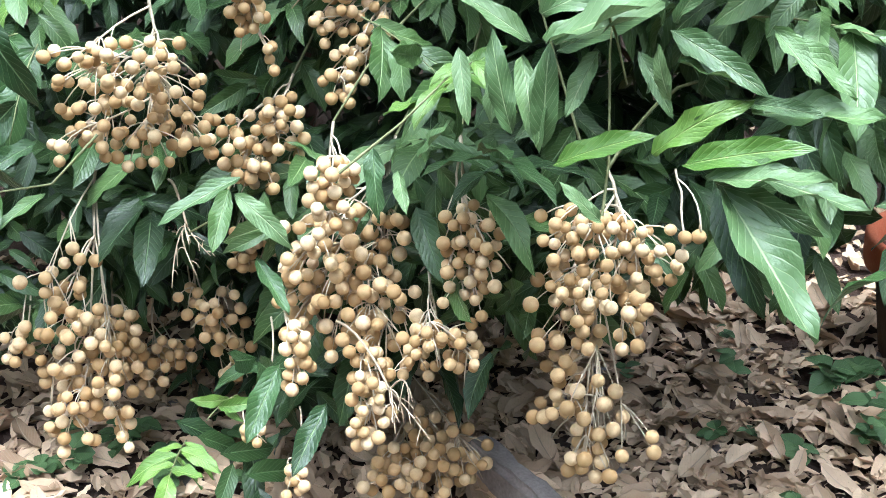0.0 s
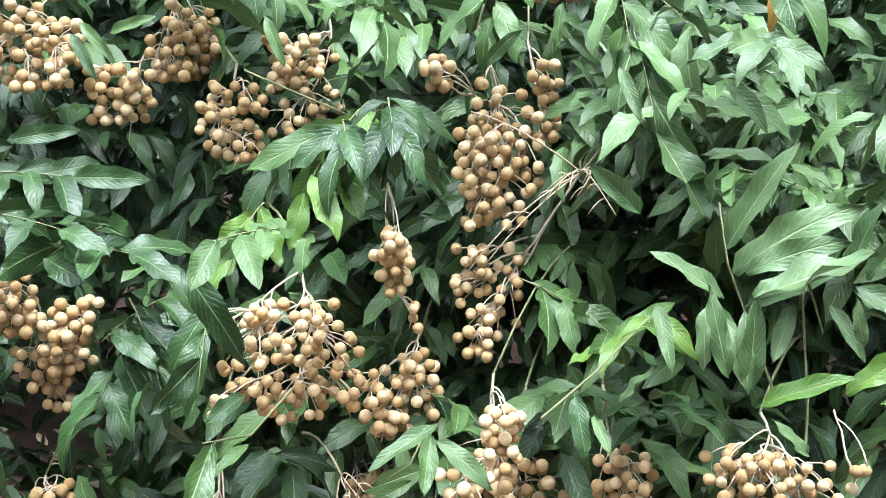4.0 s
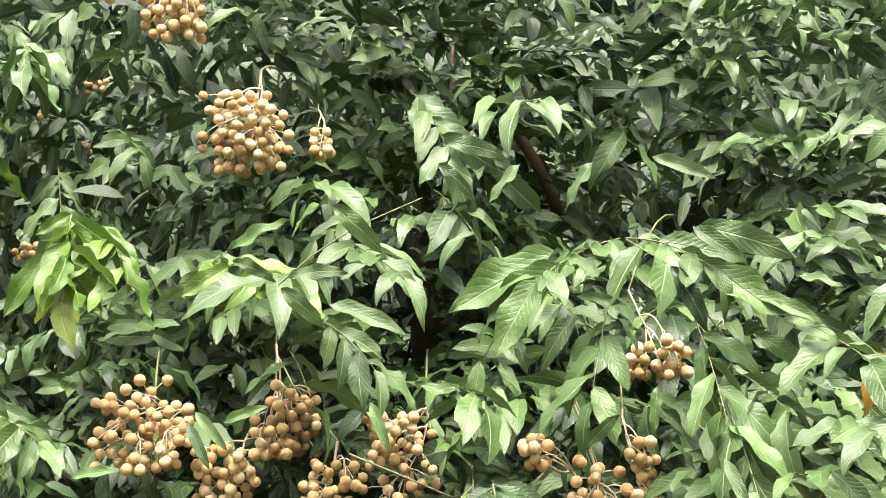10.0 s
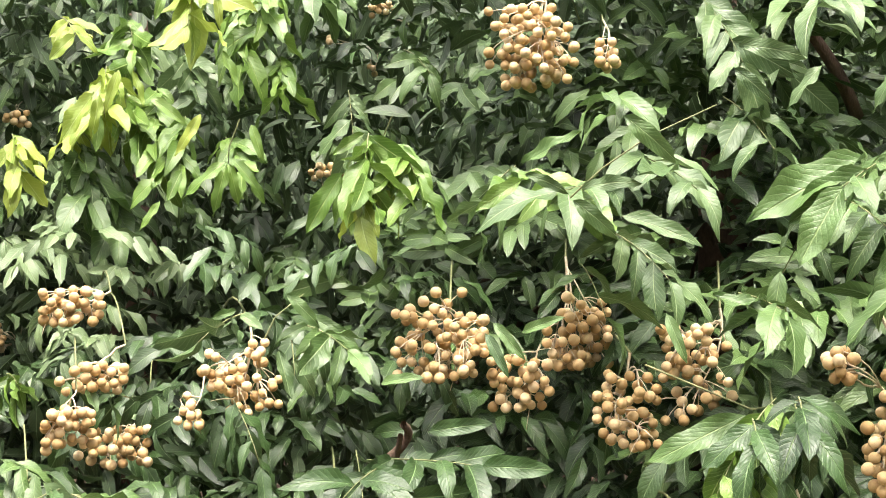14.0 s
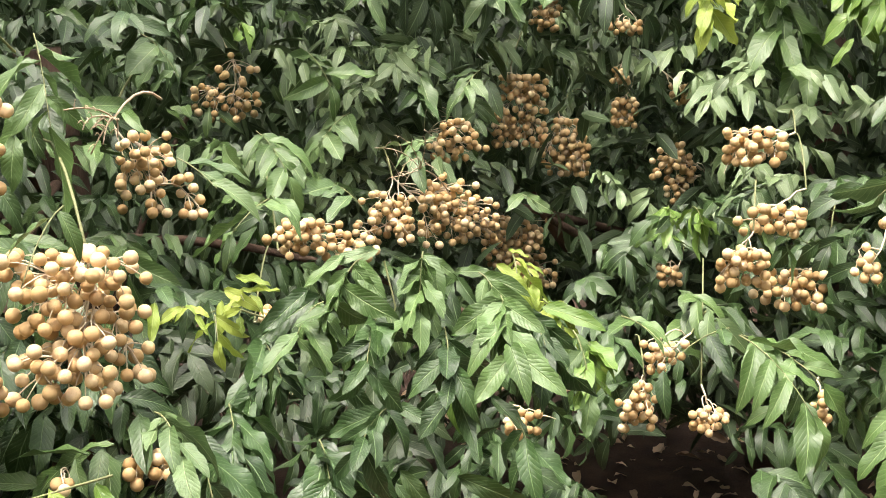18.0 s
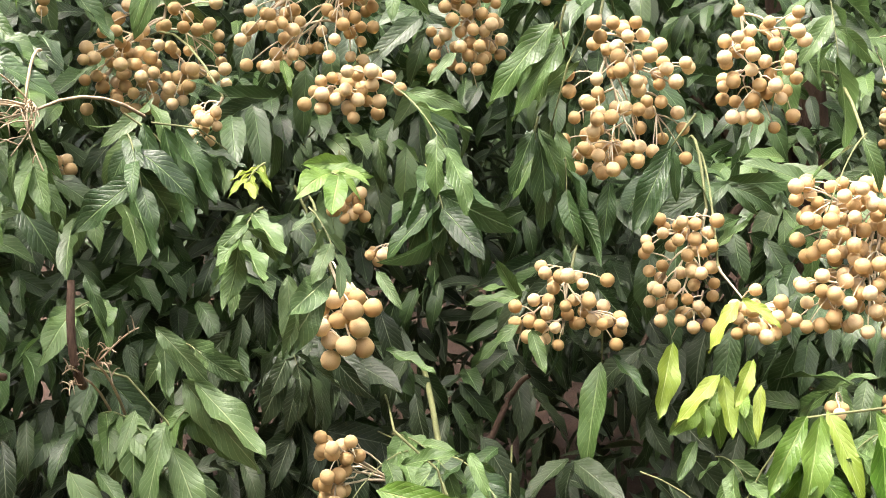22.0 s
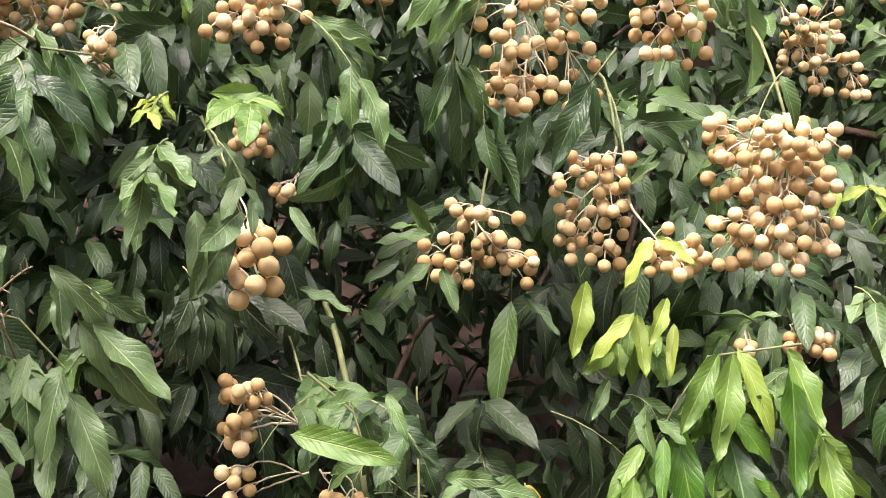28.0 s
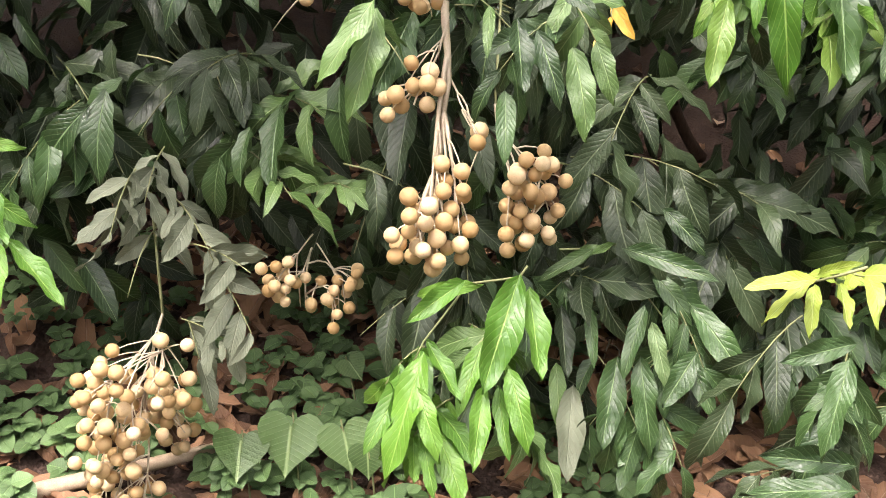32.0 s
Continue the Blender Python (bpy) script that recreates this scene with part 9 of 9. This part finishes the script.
leaf_at(twig, -1.160, 1.825, 1.284, -1.130, 1.796, 1.206, "pale")
leaf_at(twig, -1.144, 1.853, 1.252, -1.105, 1.838, 1.305, "pale")
leaf_at(twig, -1.246, 1.847, 1.355, -1.276, 1.802, 1.345, "mid")
leaf_at(twig, -1.187, 1.832, 1.385, -1.138, 1.818, 1.404, "mid")
leaf_at(twig, -1.119, 1.879, 1.341, -1.032, 1.873, 1.298, "mid")
leaf_at(twig, -1.146, 1.834, 1.384, -1.080, 1.822, 1.333, "mid")
twig = shoot(TREE_L, (-1.814, 1.135, 1.207), (-1.794, 1.140, 1.135), (-1.793, 1.113, 1.047))
leaf_at(twig, -1.786, 1.072, 1.154, -1.779, 1.000, 1.048, "mid")
leaf_at(twig, -1.783, 1.105, 1.132, -1.755, 1.066, 1.050, "mid")
leaf_at(twig, -1.799, 1.126, 1.137, -1.749, 1.112, 1.062, "pale")
leaf_at(twig, -1.730, 1.147, 1.147, -1.681, 1.136, 1.086, "mid")
leaf_at(twig, -1.761, 1.146, 1.129, -1.737, 1.110, 1.073, "mid")
leaf_at(twig, -1.799, 1.023, 1.043, -1.715, 1.042, 0.973, "deep")
leaf_at(twig, -1.708, 1.155, 1.036, -1.646, 1.144, 0.962, "fresh")
leaf_at(twig, -1.680, 1.229, 1.083, -1.599, 1.240, 1.020, "mid")
leaf_at(twig, -1.744, 1.104, 1.047, -1.727, 1.050, 0.978, "deep")
leaf_at(twig, -1.891, 0.979, 1.076, -1.851, 0.959, 1.021, "pale")
leaf_at(twig, -1.845, 1.007, 1.173, -1.858, 0.925, 1.119, "deep")
leaf_at(twig, -1.851, 1.035, 1.160, -1.885, 0.923, 1.097, "deep")
leaf_at(twig, -1.696, 1.233, 1.153, -1.630, 1.241, 1.114, "mid")
leaf_at(twig, -1.704, 1.184, 1.194, -1.642, 1.203, 1.206, "mid")
leaf_at(twig, -1.808, 1.118, 1.227, -1.832, 1.042, 1.213, "pale")
leaf_at(twig, -1.733, 1.144, 1.223, -1.671, 1.158, 1.199, "mid")
leaf_at(twig, -1.834, 1.069, 1.221, -1.848, 0.996, 1.181, "mid")
leaf_at(twig, -1.660, 1.220, 0.996, -1.591, 1.224, 0.953, "deep")
twig = shoot(TREE_L, (-1.782, 1.065, 0.966), (-1.768, 1.058, 0.915), (-1.746, 1.066, 0.881))
leaf_at(twig, -1.733, 1.020, 0.931, -1.770, 0.938, 0.954, "mid")
leaf_at(twig, -1.745, 1.037, 0.916, -1.718, 0.982, 0.844, "mid")
leaf_at(twig, -1.745, 1.066, 0.900, -1.704, 1.027, 0.826, "deep")
leaf_at(twig, -1.701, 1.060, 0.903, -1.622, 1.068, 0.847, "mid")
leaf_at(twig, -1.654, 1.136, 0.887, -1.527, 1.189, 0.850, "mid")
leaf_at(twig, -1.798, 0.987, 1.031, -1.768, 0.950, 0.972, "deep")
leaf_at(twig, -1.890, 0.859, 0.931, -1.860, 0.810, 0.868, "deep")
leaf_at(twig, -1.899, 0.886, 0.923, -1.823, 0.899, 0.855, "deep")
leaf_at(twig, -1.689, 1.098, 0.960, -1.631, 1.087, 0.904, "deep")
leaf_at(twig, -1.607, 1.201, 0.938, -1.530, 1.202, 0.884, "deep")
twig = shoot(TREE_L, (-1.957, 1.002, 1.114), (-1.992, 0.960, 1.134), (-2.021, 0.913, 1.118))
leaf_at(twig, -1.957, 0.925, 1.170, -1.897, 0.949, 1.146, "lime")
leaf_at(twig, -1.967, 0.956, 1.184, -1.912, 0.978, 1.176, "lime")
leaf_at(twig, -1.996, 0.947, 1.145, -1.964, 0.922, 1.095, "lime")
leaf_at(twig, -2.022, 0.841, 1.151, -1.992, 0.814, 1.098, "lime")
leaf_at(twig, -2.006, 0.904, 1.126, -1.967, 0.900, 1.103, "lime")
leaf_at(twig, -1.676, 1.251, 1.203, -1.603, 1.263, 1.154, "lime")
leaf_at(twig, -1.680, 1.283, 1.222, -1.636, 1.279, 1.216, "lime")
leaf_at(twig, -1.625, 1.344, 1.139, -1.579, 1.332, 1.099, "lime")
leaf_at(twig, -1.671, 1.259, 1.144, -1.588, 1.273, 1.079, "fresh")
leaf_at(twig, -1.638, 1.316, 1.131, -1.539, 1.350, 1.111, "fresh")
leaf_at(twig, -1.568, 1.314, 1.087, -1.501, 1.307, 1.018, "fresh")
leaf_at(twig, -2.125, 0.703, 1.223, -2.147, 0.597, 1.273, "pale")
twig = shoot(TREE_L, (-2.119, 0.330, 1.484), (-2.130, 0.298, 1.420), (-2.133, 0.272, 1.322))
leaf_at(twig, -2.078, 0.283, 1.468, -2.070, 0.194, 1.351, "mid")
leaf_at(twig, -2.106, 0.274, 1.453, -2.085, 0.233, 1.365, "mid")
leaf_at(twig, -2.130, 0.263, 1.323, -2.104, 0.209, 1.235, "mid")
leaf_at(twig, -2.091, 0.268, 1.325, -2.048, 0.281, 1.262, "mid")
leaf_at(twig, -2.050, 0.435, 1.282, -2.028, 0.377, 1.187, "deep")
leaf_at(twig, -2.120, 0.073, 1.249, -2.071, 0.095, 1.164, "deep")
leaf_at(twig, -2.156, 0.068, 1.383, -2.109, 0.141, 1.368, "mid")
leaf_at(twig, -2.182, 0.065, 1.391, -2.127, 0.144, 1.284, "deep")
leaf_at(twig, -2.073, 0.209, 1.092, -2.062, 0.125, 1.092, "mid")
leaf_at(twig, -2.093, 0.214, 1.079, -2.085, 0.179, 1.142, "mid")
leaf_at(twig, -2.053, 0.202, 1.055, -2.029, 0.131, 1.016, "mid")
leaf_at(twig, -2.069, 0.224, 1.041, -2.021, 0.228, 0.992, "mid")
leaf_at(twig, -2.021, 0.487, 1.158, -1.981, 0.514, 1.198, "pale")
leaf_at(twig, -2.133, 0.131, 1.438, -2.111, 0.087, 1.399, "pale")
leaf_at(twig, -2.193, -0.109, 1.429, -2.162, -0.104, 1.393, "fresh")
twig = shoot(TREE_L, (-1.931, -0.124, 1.280), (-1.918, -0.095, 1.210), (-1.905, -0.078, 1.148))
leaf_at(twig, -1.876, -0.169, 1.255, -1.837, -0.233, 1.191, "mid")
leaf_at(twig, -1.900, -0.162, 1.252, -1.864, -0.186, 1.210, "mid")
leaf_at(twig, -1.921, -0.056, 1.306, -1.897, -0.114, 1.311, "fresh")
leaf_at(twig, -1.874, -0.141, 1.179, -1.825, -0.142, 1.100, "pale")
leaf_at(twig, -1.904, -0.194, 1.191, -1.863, -0.212, 1.138, "pale")
leaf_at(twig, -1.851, -0.037, 1.183, -1.809, -0.017, 1.149, "pale")
leaf_at(twig, -1.851, -0.027, 1.084, -1.806, 0.021, 1.066, "mid")
leaf_at(twig, -1.919, -0.042, 1.306, -1.888, -0.068, 1.269, "mid")
twig = shoot(TREE_L, (-2.242, -0.334, 1.357), (-2.241, -0.292, 1.324), (-2.238, -0.264, 1.283))
leaf_at(twig, -2.188, -0.275, 1.336, -2.147, -0.221, 1.227, "deep")
leaf_at(twig, -2.210, -0.306, 1.319, -2.169, -0.282, 1.211, "deep")
leaf_at(twig, -2.231, -0.339, 1.295, -2.187, -0.300, 1.177, "deep")
leaf_at(twig, -2.200, -0.238, 1.326, -2.162, -0.198, 1.257, "deep")
twig = shoot(TREE_L, (-2.520, -0.219, 1.635), (-2.523, -0.248, 1.596), (-2.526, -0.267, 1.539))
leaf_at(twig, -2.470, -0.259, 1.593, -2.443, -0.317, 1.471, "mid")
leaf_at(twig, -2.488, -0.418, 1.669, -2.463, -0.408, 1.596, "fresh")
leaf_at(twig, -2.510, -0.538, 1.454, -2.478, -0.518, 1.362, "pale")
leaf_at(twig, -2.467, -0.072, 1.415, -2.435, -0.077, 1.369, "fresh")
leaf_at(twig, -2.439, 0.193, 1.424, -2.415, 0.161, 1.387, "pale")
leaf_at(twig, -2.453, -0.604, 1.456, -2.422, -0.592, 1.393, "fresh")
leaf_at(twig, -2.496, -0.399, 1.519, -2.467, -0.341, 1.462, "mid")
leaf_at(twig, -2.467, -0.792, 1.466, -2.435, -0.774, 1.358, "mid")
leaf_at(twig, -2.439, -0.751, 1.484, -2.402, -0.776, 1.432, "mid")
twig = shoot(TREE_L, (-2.231, 0.315, 1.481), (-2.241, 0.282, 1.414), (-2.248, 0.257, 1.380))
leaf_at(twig, -2.195, 0.244, 1.383, -2.150, 0.290, 1.467, "mid")
leaf_at(twig, -2.210, 0.270, 1.364, -2.165, 0.316, 1.425, "mid")
twig = shoot(TREE_L, (-2.715, 0.173, 2.087), (-2.757, 0.136, 1.940), (-2.767, 0.171, 1.842))
leaf_at(twig, -2.690, 0.069, 2.045, -2.691, 0.033, 1.934, "mid")
leaf_at(twig, -2.713, 0.090, 2.040, -2.698, 0.104, 1.958, "mid")
leaf_at(twig, -2.767, 0.137, 1.852, -2.754, 0.103, 1.770, "mid")
leaf_at(twig, -2.690, 0.167, 2.015, -2.675, 0.175, 1.933, "mid")
leaf_at(twig, -2.685, 0.297, 2.005, -2.663, 0.325, 1.922, "mid")
leaf_at(twig, -2.626, 0.346, 2.025, -2.603, 0.382, 1.933, "mid")
leaf_at(twig, -2.744, 0.055, 1.925, -2.734, -0.004, 1.865, "mid")
leaf_at(twig, -2.754, 0.201, 1.840, -2.714, 0.292, 1.734, "mid")
leaf_at(twig, -2.783, -0.314, 1.814, -2.762, -0.362, 1.740, "lime")
leaf_at(twig, -2.806, -0.281, 1.820, -2.781, -0.258, 1.781, "lime")
leaf_at(twig, -2.718, -0.176, 2.058, -2.721, -0.253, 1.925, "lime")
leaf_at(twig, -2.732, -0.132, 2.085, -2.715, -0.088, 2.013, "lime")
leaf_at(twig, -2.560, 0.624, 2.067, -2.526, 0.652, 2.015, "lime")
leaf_at(twig, -2.542, 0.584, 2.049, -2.556, 0.490, 2.021, "lime")
leaf_at(twig, -2.759, -0.195, 2.046, -2.743, -0.207, 1.987, "lime")
twig = shoot(TREE_L, (-1.893, 0.213, 1.497), (-1.896, 0.207, 1.469), (-1.893, 0.212, 1.442))
leaf_at(twig, -1.898, 0.200, 1.476, -1.894, 0.112, 1.380, "mid")
leaf_at(twig, -1.894, 0.210, 1.457, -1.882, 0.145, 1.374, "mid")
twig = shoot(TREE_L, (-1.929, 0.190, 1.357), (-1.929, 0.185, 1.339), (-1.927, 0.186, 1.322))
leaf_at(twig, -1.929, 0.186, 1.343, -1.931, 0.145, 1.253, "deep")
leaf_at(twig, -1.927, 0.188, 1.337, -1.902, 0.206, 1.214, "deep")
leaf_at(twig, -1.927, 0.189, 1.343, -1.905, 0.222, 1.268, "mid")
twig = shoot(TREE_L, (-1.849, 0.370, 1.360), (-1.855, 0.351, 1.333), (-1.859, 0.342, 1.319))
leaf_at(twig, -1.859, 0.342, 1.319, -1.838, 0.284, 1.223, "deep")
leaf_at(twig, -1.857, 0.345, 1.316, -1.847, 0.346, 1.253, "deep")
leaf_at(twig, -1.886, 0.272, 1.276, -1.877, 0.260, 1.200, "deep")
twig = shoot(TREE_L, (-2.130, -0.491, 1.483), (-2.129, -0.498, 1.472), (-2.127, -0.513, 1.445))
leaf_at(twig, -2.129, -0.498, 1.468, -2.097, -0.488, 1.387, "mid")
leaf_at(twig, -2.130, -0.491, 1.468, -2.134, -0.428, 1.444, "mid")
leaf_at(twig, -2.127, -0.511, 1.445, -2.122, -0.535, 1.393, "pale")
twig = shoot(TREE_L, (-2.132, -0.233, 1.573), (-2.133, -0.263, 1.577), (-2.136, -0.294, 1.551))
leaf_at(twig, -2.134, -0.271, 1.577, -2.107, -0.314, 1.481, "mid")
leaf_at(twig, -2.123, -0.469, 1.317, -2.083, -0.419, 1.217, "mid")
leaf_at(twig, -2.119, -0.513, 1.318, -2.075, -0.544, 1.244, "mid")
leaf_at(twig, -2.098, -0.569, 1.219, -2.085, -0.474, 1.196, "mid")
twig = shoot(TREE_L, (-2.182, -0.295, 1.346), (-2.178, -0.232, 1.337), (-2.172, -0.193, 1.305))
leaf_at(twig, -2.182, -0.307, 1.346, -2.137, -0.285, 1.226, "deep")
leaf_at(twig, -2.180, -0.279, 1.338, -2.132, -0.251, 1.203, "deep")
leaf_at(twig, -2.180, -0.263, 1.338, -2.135, -0.216, 1.240, "deep")
leaf_at(twig, -2.173, -0.331, 1.261, -2.127, -0.298, 1.167, "deep")
leaf_at(twig, -2.175, -0.232, 1.306, -2.138, -0.172, 1.285, "deep")
leaf_at(twig, -2.178, -0.184, 1.376, -2.153, -0.233, 1.410, "deep")
twig = shoot(TREE_L, (-2.189, 0.052, 1.831), (-2.196, 0.057, 1.791), (-2.200, 0.062, 1.758))
leaf_at(twig, -2.205, -0.028, 1.832, -2.196, -0.056, 1.740, "mid")
leaf_at(twig, -2.199, -0.013, 1.848, -2.184, -0.020, 1.771, "mid")
leaf_at(twig, -2.202, 0.050, 1.763, -2.192, -0.003, 1.695, "mid")
leaf_at(twig, -2.198, 0.070, 1.762, -2.161, 0.123, 1.708, "mid")
leaf_at(twig, -2.176, 0.107, 1.829, -2.147, 0.165, 1.719, "mid")
leaf_at(twig, -2.159, 0.178, 1.810, -2.127, 0.213, 1.748, "mid")
leaf_at(twig, -2.193, 0.119, 1.708, -2.160, 0.143, 1.672, "mid")
twig = shoot(TREE_L, (-2.140, 0.056, 1.685), (-2.139, 0.071, 1.661), (-2.145, 0.056, 1.637))
leaf_at(twig, -2.123, 0.043, 1.679, -2.118, -0.041, 1.689, "pale")
leaf_at(twig, -2.123, 0.059, 1.643, -2.116, 0.001, 1.636, "pale")
leaf_at(twig, -2.123, 0.059, 1.639, -2.093, 0.103, 1.617, "pale")
leaf_at(twig, -2.134, 0.021, 1.620, -2.127, -0.044, 1.612, "mid")
leaf_at(twig, -2.123, 0.075, 1.604, -2.115, 0.025, 1.587, "pale")
leaf_at(twig, -2.088, 0.186, 1.625, -2.055, 0.230, 1.591, "mid")
leaf_at(twig, -2.100, 0.142, 1.649, -2.098, 0.092, 1.594, "mid")
leaf_at(twig, -2.059, 0.272, 1.607, -2.021, 0.320, 1.566, "mid")
leaf_at(twig, -2.041, 0.290, 1.705, -2.026, 0.291, 1.649, "pale")
leaf_at(twig, -2.052, 0.262, 1.706, -2.034, 0.271, 1.646, "pale")
leaf_at(twig, -2.004, 0.385, 1.666, -2.017, 0.311, 1.652, "pale")
leaf_at(twig, -1.983, 0.444, 1.563, -2.004, 0.359, 1.538, "mid")
leaf_at(twig, -1.985, 0.444, 1.526, -1.990, 0.391, 1.497, "mid")
leaf_at(twig, -2.159, -0.198, 1.693, -2.132, -0.138, 1.698, "mid")
leaf_at(twig, -2.161, -0.183, 1.662, -2.149, -0.231, 1.613, "mid")
leaf_at(twig, -2.175, -0.395, 1.537, -2.157, -0.341, 1.462, "pale")
leaf_at(twig, -2.159, -0.561, 1.576, -2.140, -0.566, 1.522, "pale")
leaf_at(twig, -2.139, -0.534, 1.772, -2.131, -0.497, 1.726, "mid")
twig = shoot(TREE_R, (0.157, 1.174, 1.081), (0.174, 1.161, 1.038), (0.186, 1.146, 0.990))
leaf_at(twig, 0.115, 1.175, 1.023, 0.221, 1.150, 1.069, "pale")
leaf_at(twig, 0.233, 1.127, 0.924, 0.287, 1.114, 0.987, "pale")
leaf_at(twig, 0.308, 1.123, 0.967, 0.417, 1.069, 0.978, "mid")
leaf_at(twig, 0.309, 1.103, 0.908, 0.404, 1.043, 0.895, "pale")
leaf_at(twig, 0.198, 1.163, 1.020, 0.229, 1.121, 0.968, "pale")
leaf_at(twig, 0.237, 1.154, 1.011, 0.307, 1.110, 0.994, "mid")
leaf_at(twig, 0.326, 1.141, 1.047, 0.392, 1.084, 0.996, "mid")
leaf_at(twig, 0.102, 1.174, 1.012, 0.095, 1.128, 0.931, "pale")
leaf_at(twig, 0.057, 1.178, 1.017, 0.044, 1.138, 0.952, "pale")
leaf_at(twig, 0.159, 1.169, 1.019, 0.124, 1.136, 0.964, "pale")

kerb(0.083, 1.800, 0.188, 1.633)
fallen_stick(-1.960, -0.558, -1.995, -0.256)
flower_pot(1.105, 2.300)
broad_plant(-1.877, -0.227, 0.120, 0.085)
broad_plant(-1.885, -0.153, 0.120, 0.1)
broad_plant(-1.868, -0.071, 0.120, 0.085)
broad_plant(-2.051, -0.030, 0.120, 0.05)
broad_plant(-1.840, -0.043, 0.120, 0.06)
overhead_cable(-8.951, -3.544, 2.653, -9.342, -0.412, 4.430)
overhead_cable(-8.968, -3.546, 2.518, -9.387, -0.412, 4.291)

bare_limb(TREE_R, -0.200, 2.382, 1.920, -0.070, 2.528, 1.727, 0.011, 0.016)
bare_limb(TREE_R, -0.938, 1.832, 1.152, -1.011, 1.850, 1.062, 0.007, 0.009)
bare_limb(TREE_R, -0.942, 1.828, 1.133, -0.976, 1.912, 1.052, 0.005, 0.006)
bare_limb(TREE_L, -2.708, 2.555, 1.176, -2.765, 2.801, 0.989, 0.012, 0.02)
bare_limb(TREE_L, -2.744, 2.520, 1.144, -2.699, 3.012, 1.021, 0.01, 0.016)
bare_limb(TREE_L, -1.949, -0.560, 1.079, -2.002, -0.488, 1.043, 0.006, 0.005)
bare_limb(TREE_L, -2.006, -0.401, 1.161, -2.005, -0.394, 1.023, 0.005, 0.006)
bare_limb(TREE_L, -2.665, 2.584, 1.104, -2.686, 2.860, 0.975, 0.012, 0.018)
bare_limb(TREE_L, -2.222, 0.559, 0.459, -2.239, 0.637, 0.340, 0.01, 0.012)
bare_limb(TREE_L, -2.270, 0.283, 0.911, -2.300, 0.215, 0.774, 0.004, 0.006)
picked_panicle(-1.932, -0.420, 1.380, 0.143, 9, 0.80, -0.59, -0.00)
picked_panicle(-1.931, -0.433, 1.384, 0.075, 6, 0.91, -0.02, -0.42)
picked_panicle(-1.965, -0.374, 1.062, 0.065, 5, 0.72, -0.17, 0.67)
picked_panicle(-2.001, -0.394, 1.036, 0.058, 5, 0.74, -0.20, 0.64)
picked_panicle(-0.022, 1.537, 1.124, 0.139, 8, -0.69, -0.59, -0.42)
picked_panicle(-0.372, 1.572, 0.657, 0.092, 4, 0.33, -0.94, -0.10)
picked_panicle(-0.070, 1.299, 0.544, 0.095, 5, 0.41, -0.90, -0.12)
picked_panicle(-1.820, 0.668, 1.441, 0.061, 6, 0.63, -0.75, -0.22)
picked_panicle(-2.536, 1.920, 1.287, 0.138, 7, 0.29, -0.89, 0.36)
picked_panicle(-2.881, 2.444, 1.382, 0.125, 6, 0.27, -0.95, 0.11)



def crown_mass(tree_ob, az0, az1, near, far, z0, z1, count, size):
    """The inside of a crown, its shade partly put into a dark leaf tone: leaves through the whole depth behind its
    face.
    """
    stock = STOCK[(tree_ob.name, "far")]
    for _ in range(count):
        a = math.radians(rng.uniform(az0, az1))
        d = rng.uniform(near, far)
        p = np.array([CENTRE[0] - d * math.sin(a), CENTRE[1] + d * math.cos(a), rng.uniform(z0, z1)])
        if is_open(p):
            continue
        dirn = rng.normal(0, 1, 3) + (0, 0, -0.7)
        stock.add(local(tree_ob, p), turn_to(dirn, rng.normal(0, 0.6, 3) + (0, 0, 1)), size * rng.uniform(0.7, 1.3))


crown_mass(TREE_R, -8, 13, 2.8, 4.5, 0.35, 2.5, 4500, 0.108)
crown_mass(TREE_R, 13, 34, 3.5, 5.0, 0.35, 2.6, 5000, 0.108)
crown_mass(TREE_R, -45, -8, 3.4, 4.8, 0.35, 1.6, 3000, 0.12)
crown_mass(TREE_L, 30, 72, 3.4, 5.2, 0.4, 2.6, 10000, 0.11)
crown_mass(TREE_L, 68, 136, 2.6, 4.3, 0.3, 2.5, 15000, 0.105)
# added leaf roof, mostly out of view, to keep skylight off what lies below
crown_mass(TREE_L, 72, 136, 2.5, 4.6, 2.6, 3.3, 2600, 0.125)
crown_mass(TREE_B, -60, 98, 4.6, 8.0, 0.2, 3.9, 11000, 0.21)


def trunk(tree_ob, height, radius, lean):
    base = np.array([0, 0, -0.05])
    top = np.array([lean[0], lean[1], height])
    line = curve(base, top, (0.05, 0.04, 0), radius, radius * 0.55, 10)
    line[0, 3] *= 1.3
    v, f = tubes([line], 10)
    part("trunk", mesh_from("trunk", v, f, BARK), tree_ob, "rough dark brown trunk")
    for end in BOUGH_ENDS[tree_ob.name]:
        e = local(tree_ob, end)
        k = int(rng.integers(3, 9))
        if np.linalg.norm(e[:2]) > 1.7:
            continue
        limb = curve(line[k, :3], e, (0, 0, 0.12), radius * 0.14, 0.004, 9)
        v, f = tubes([limb], 7)
        part("limb", mesh_from("limb", v, f, BARK), tree_ob)


trunk(TREE_R, 1.7, 0.11, (0.15, -0.2))
trunk(TREE_L, 1.6, 0.12, (0.2, -0.15))
trunk(TREE_B, 2.6, 0.12, (0.1, 0.1))
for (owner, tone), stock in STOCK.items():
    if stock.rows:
        part("crown", stock.mesh("crown", FOLIAGE[tone]), bpy.data.objects[owner], "dense foliage of many leaves, its tone set for lit or shaded parts", kind="stuff")
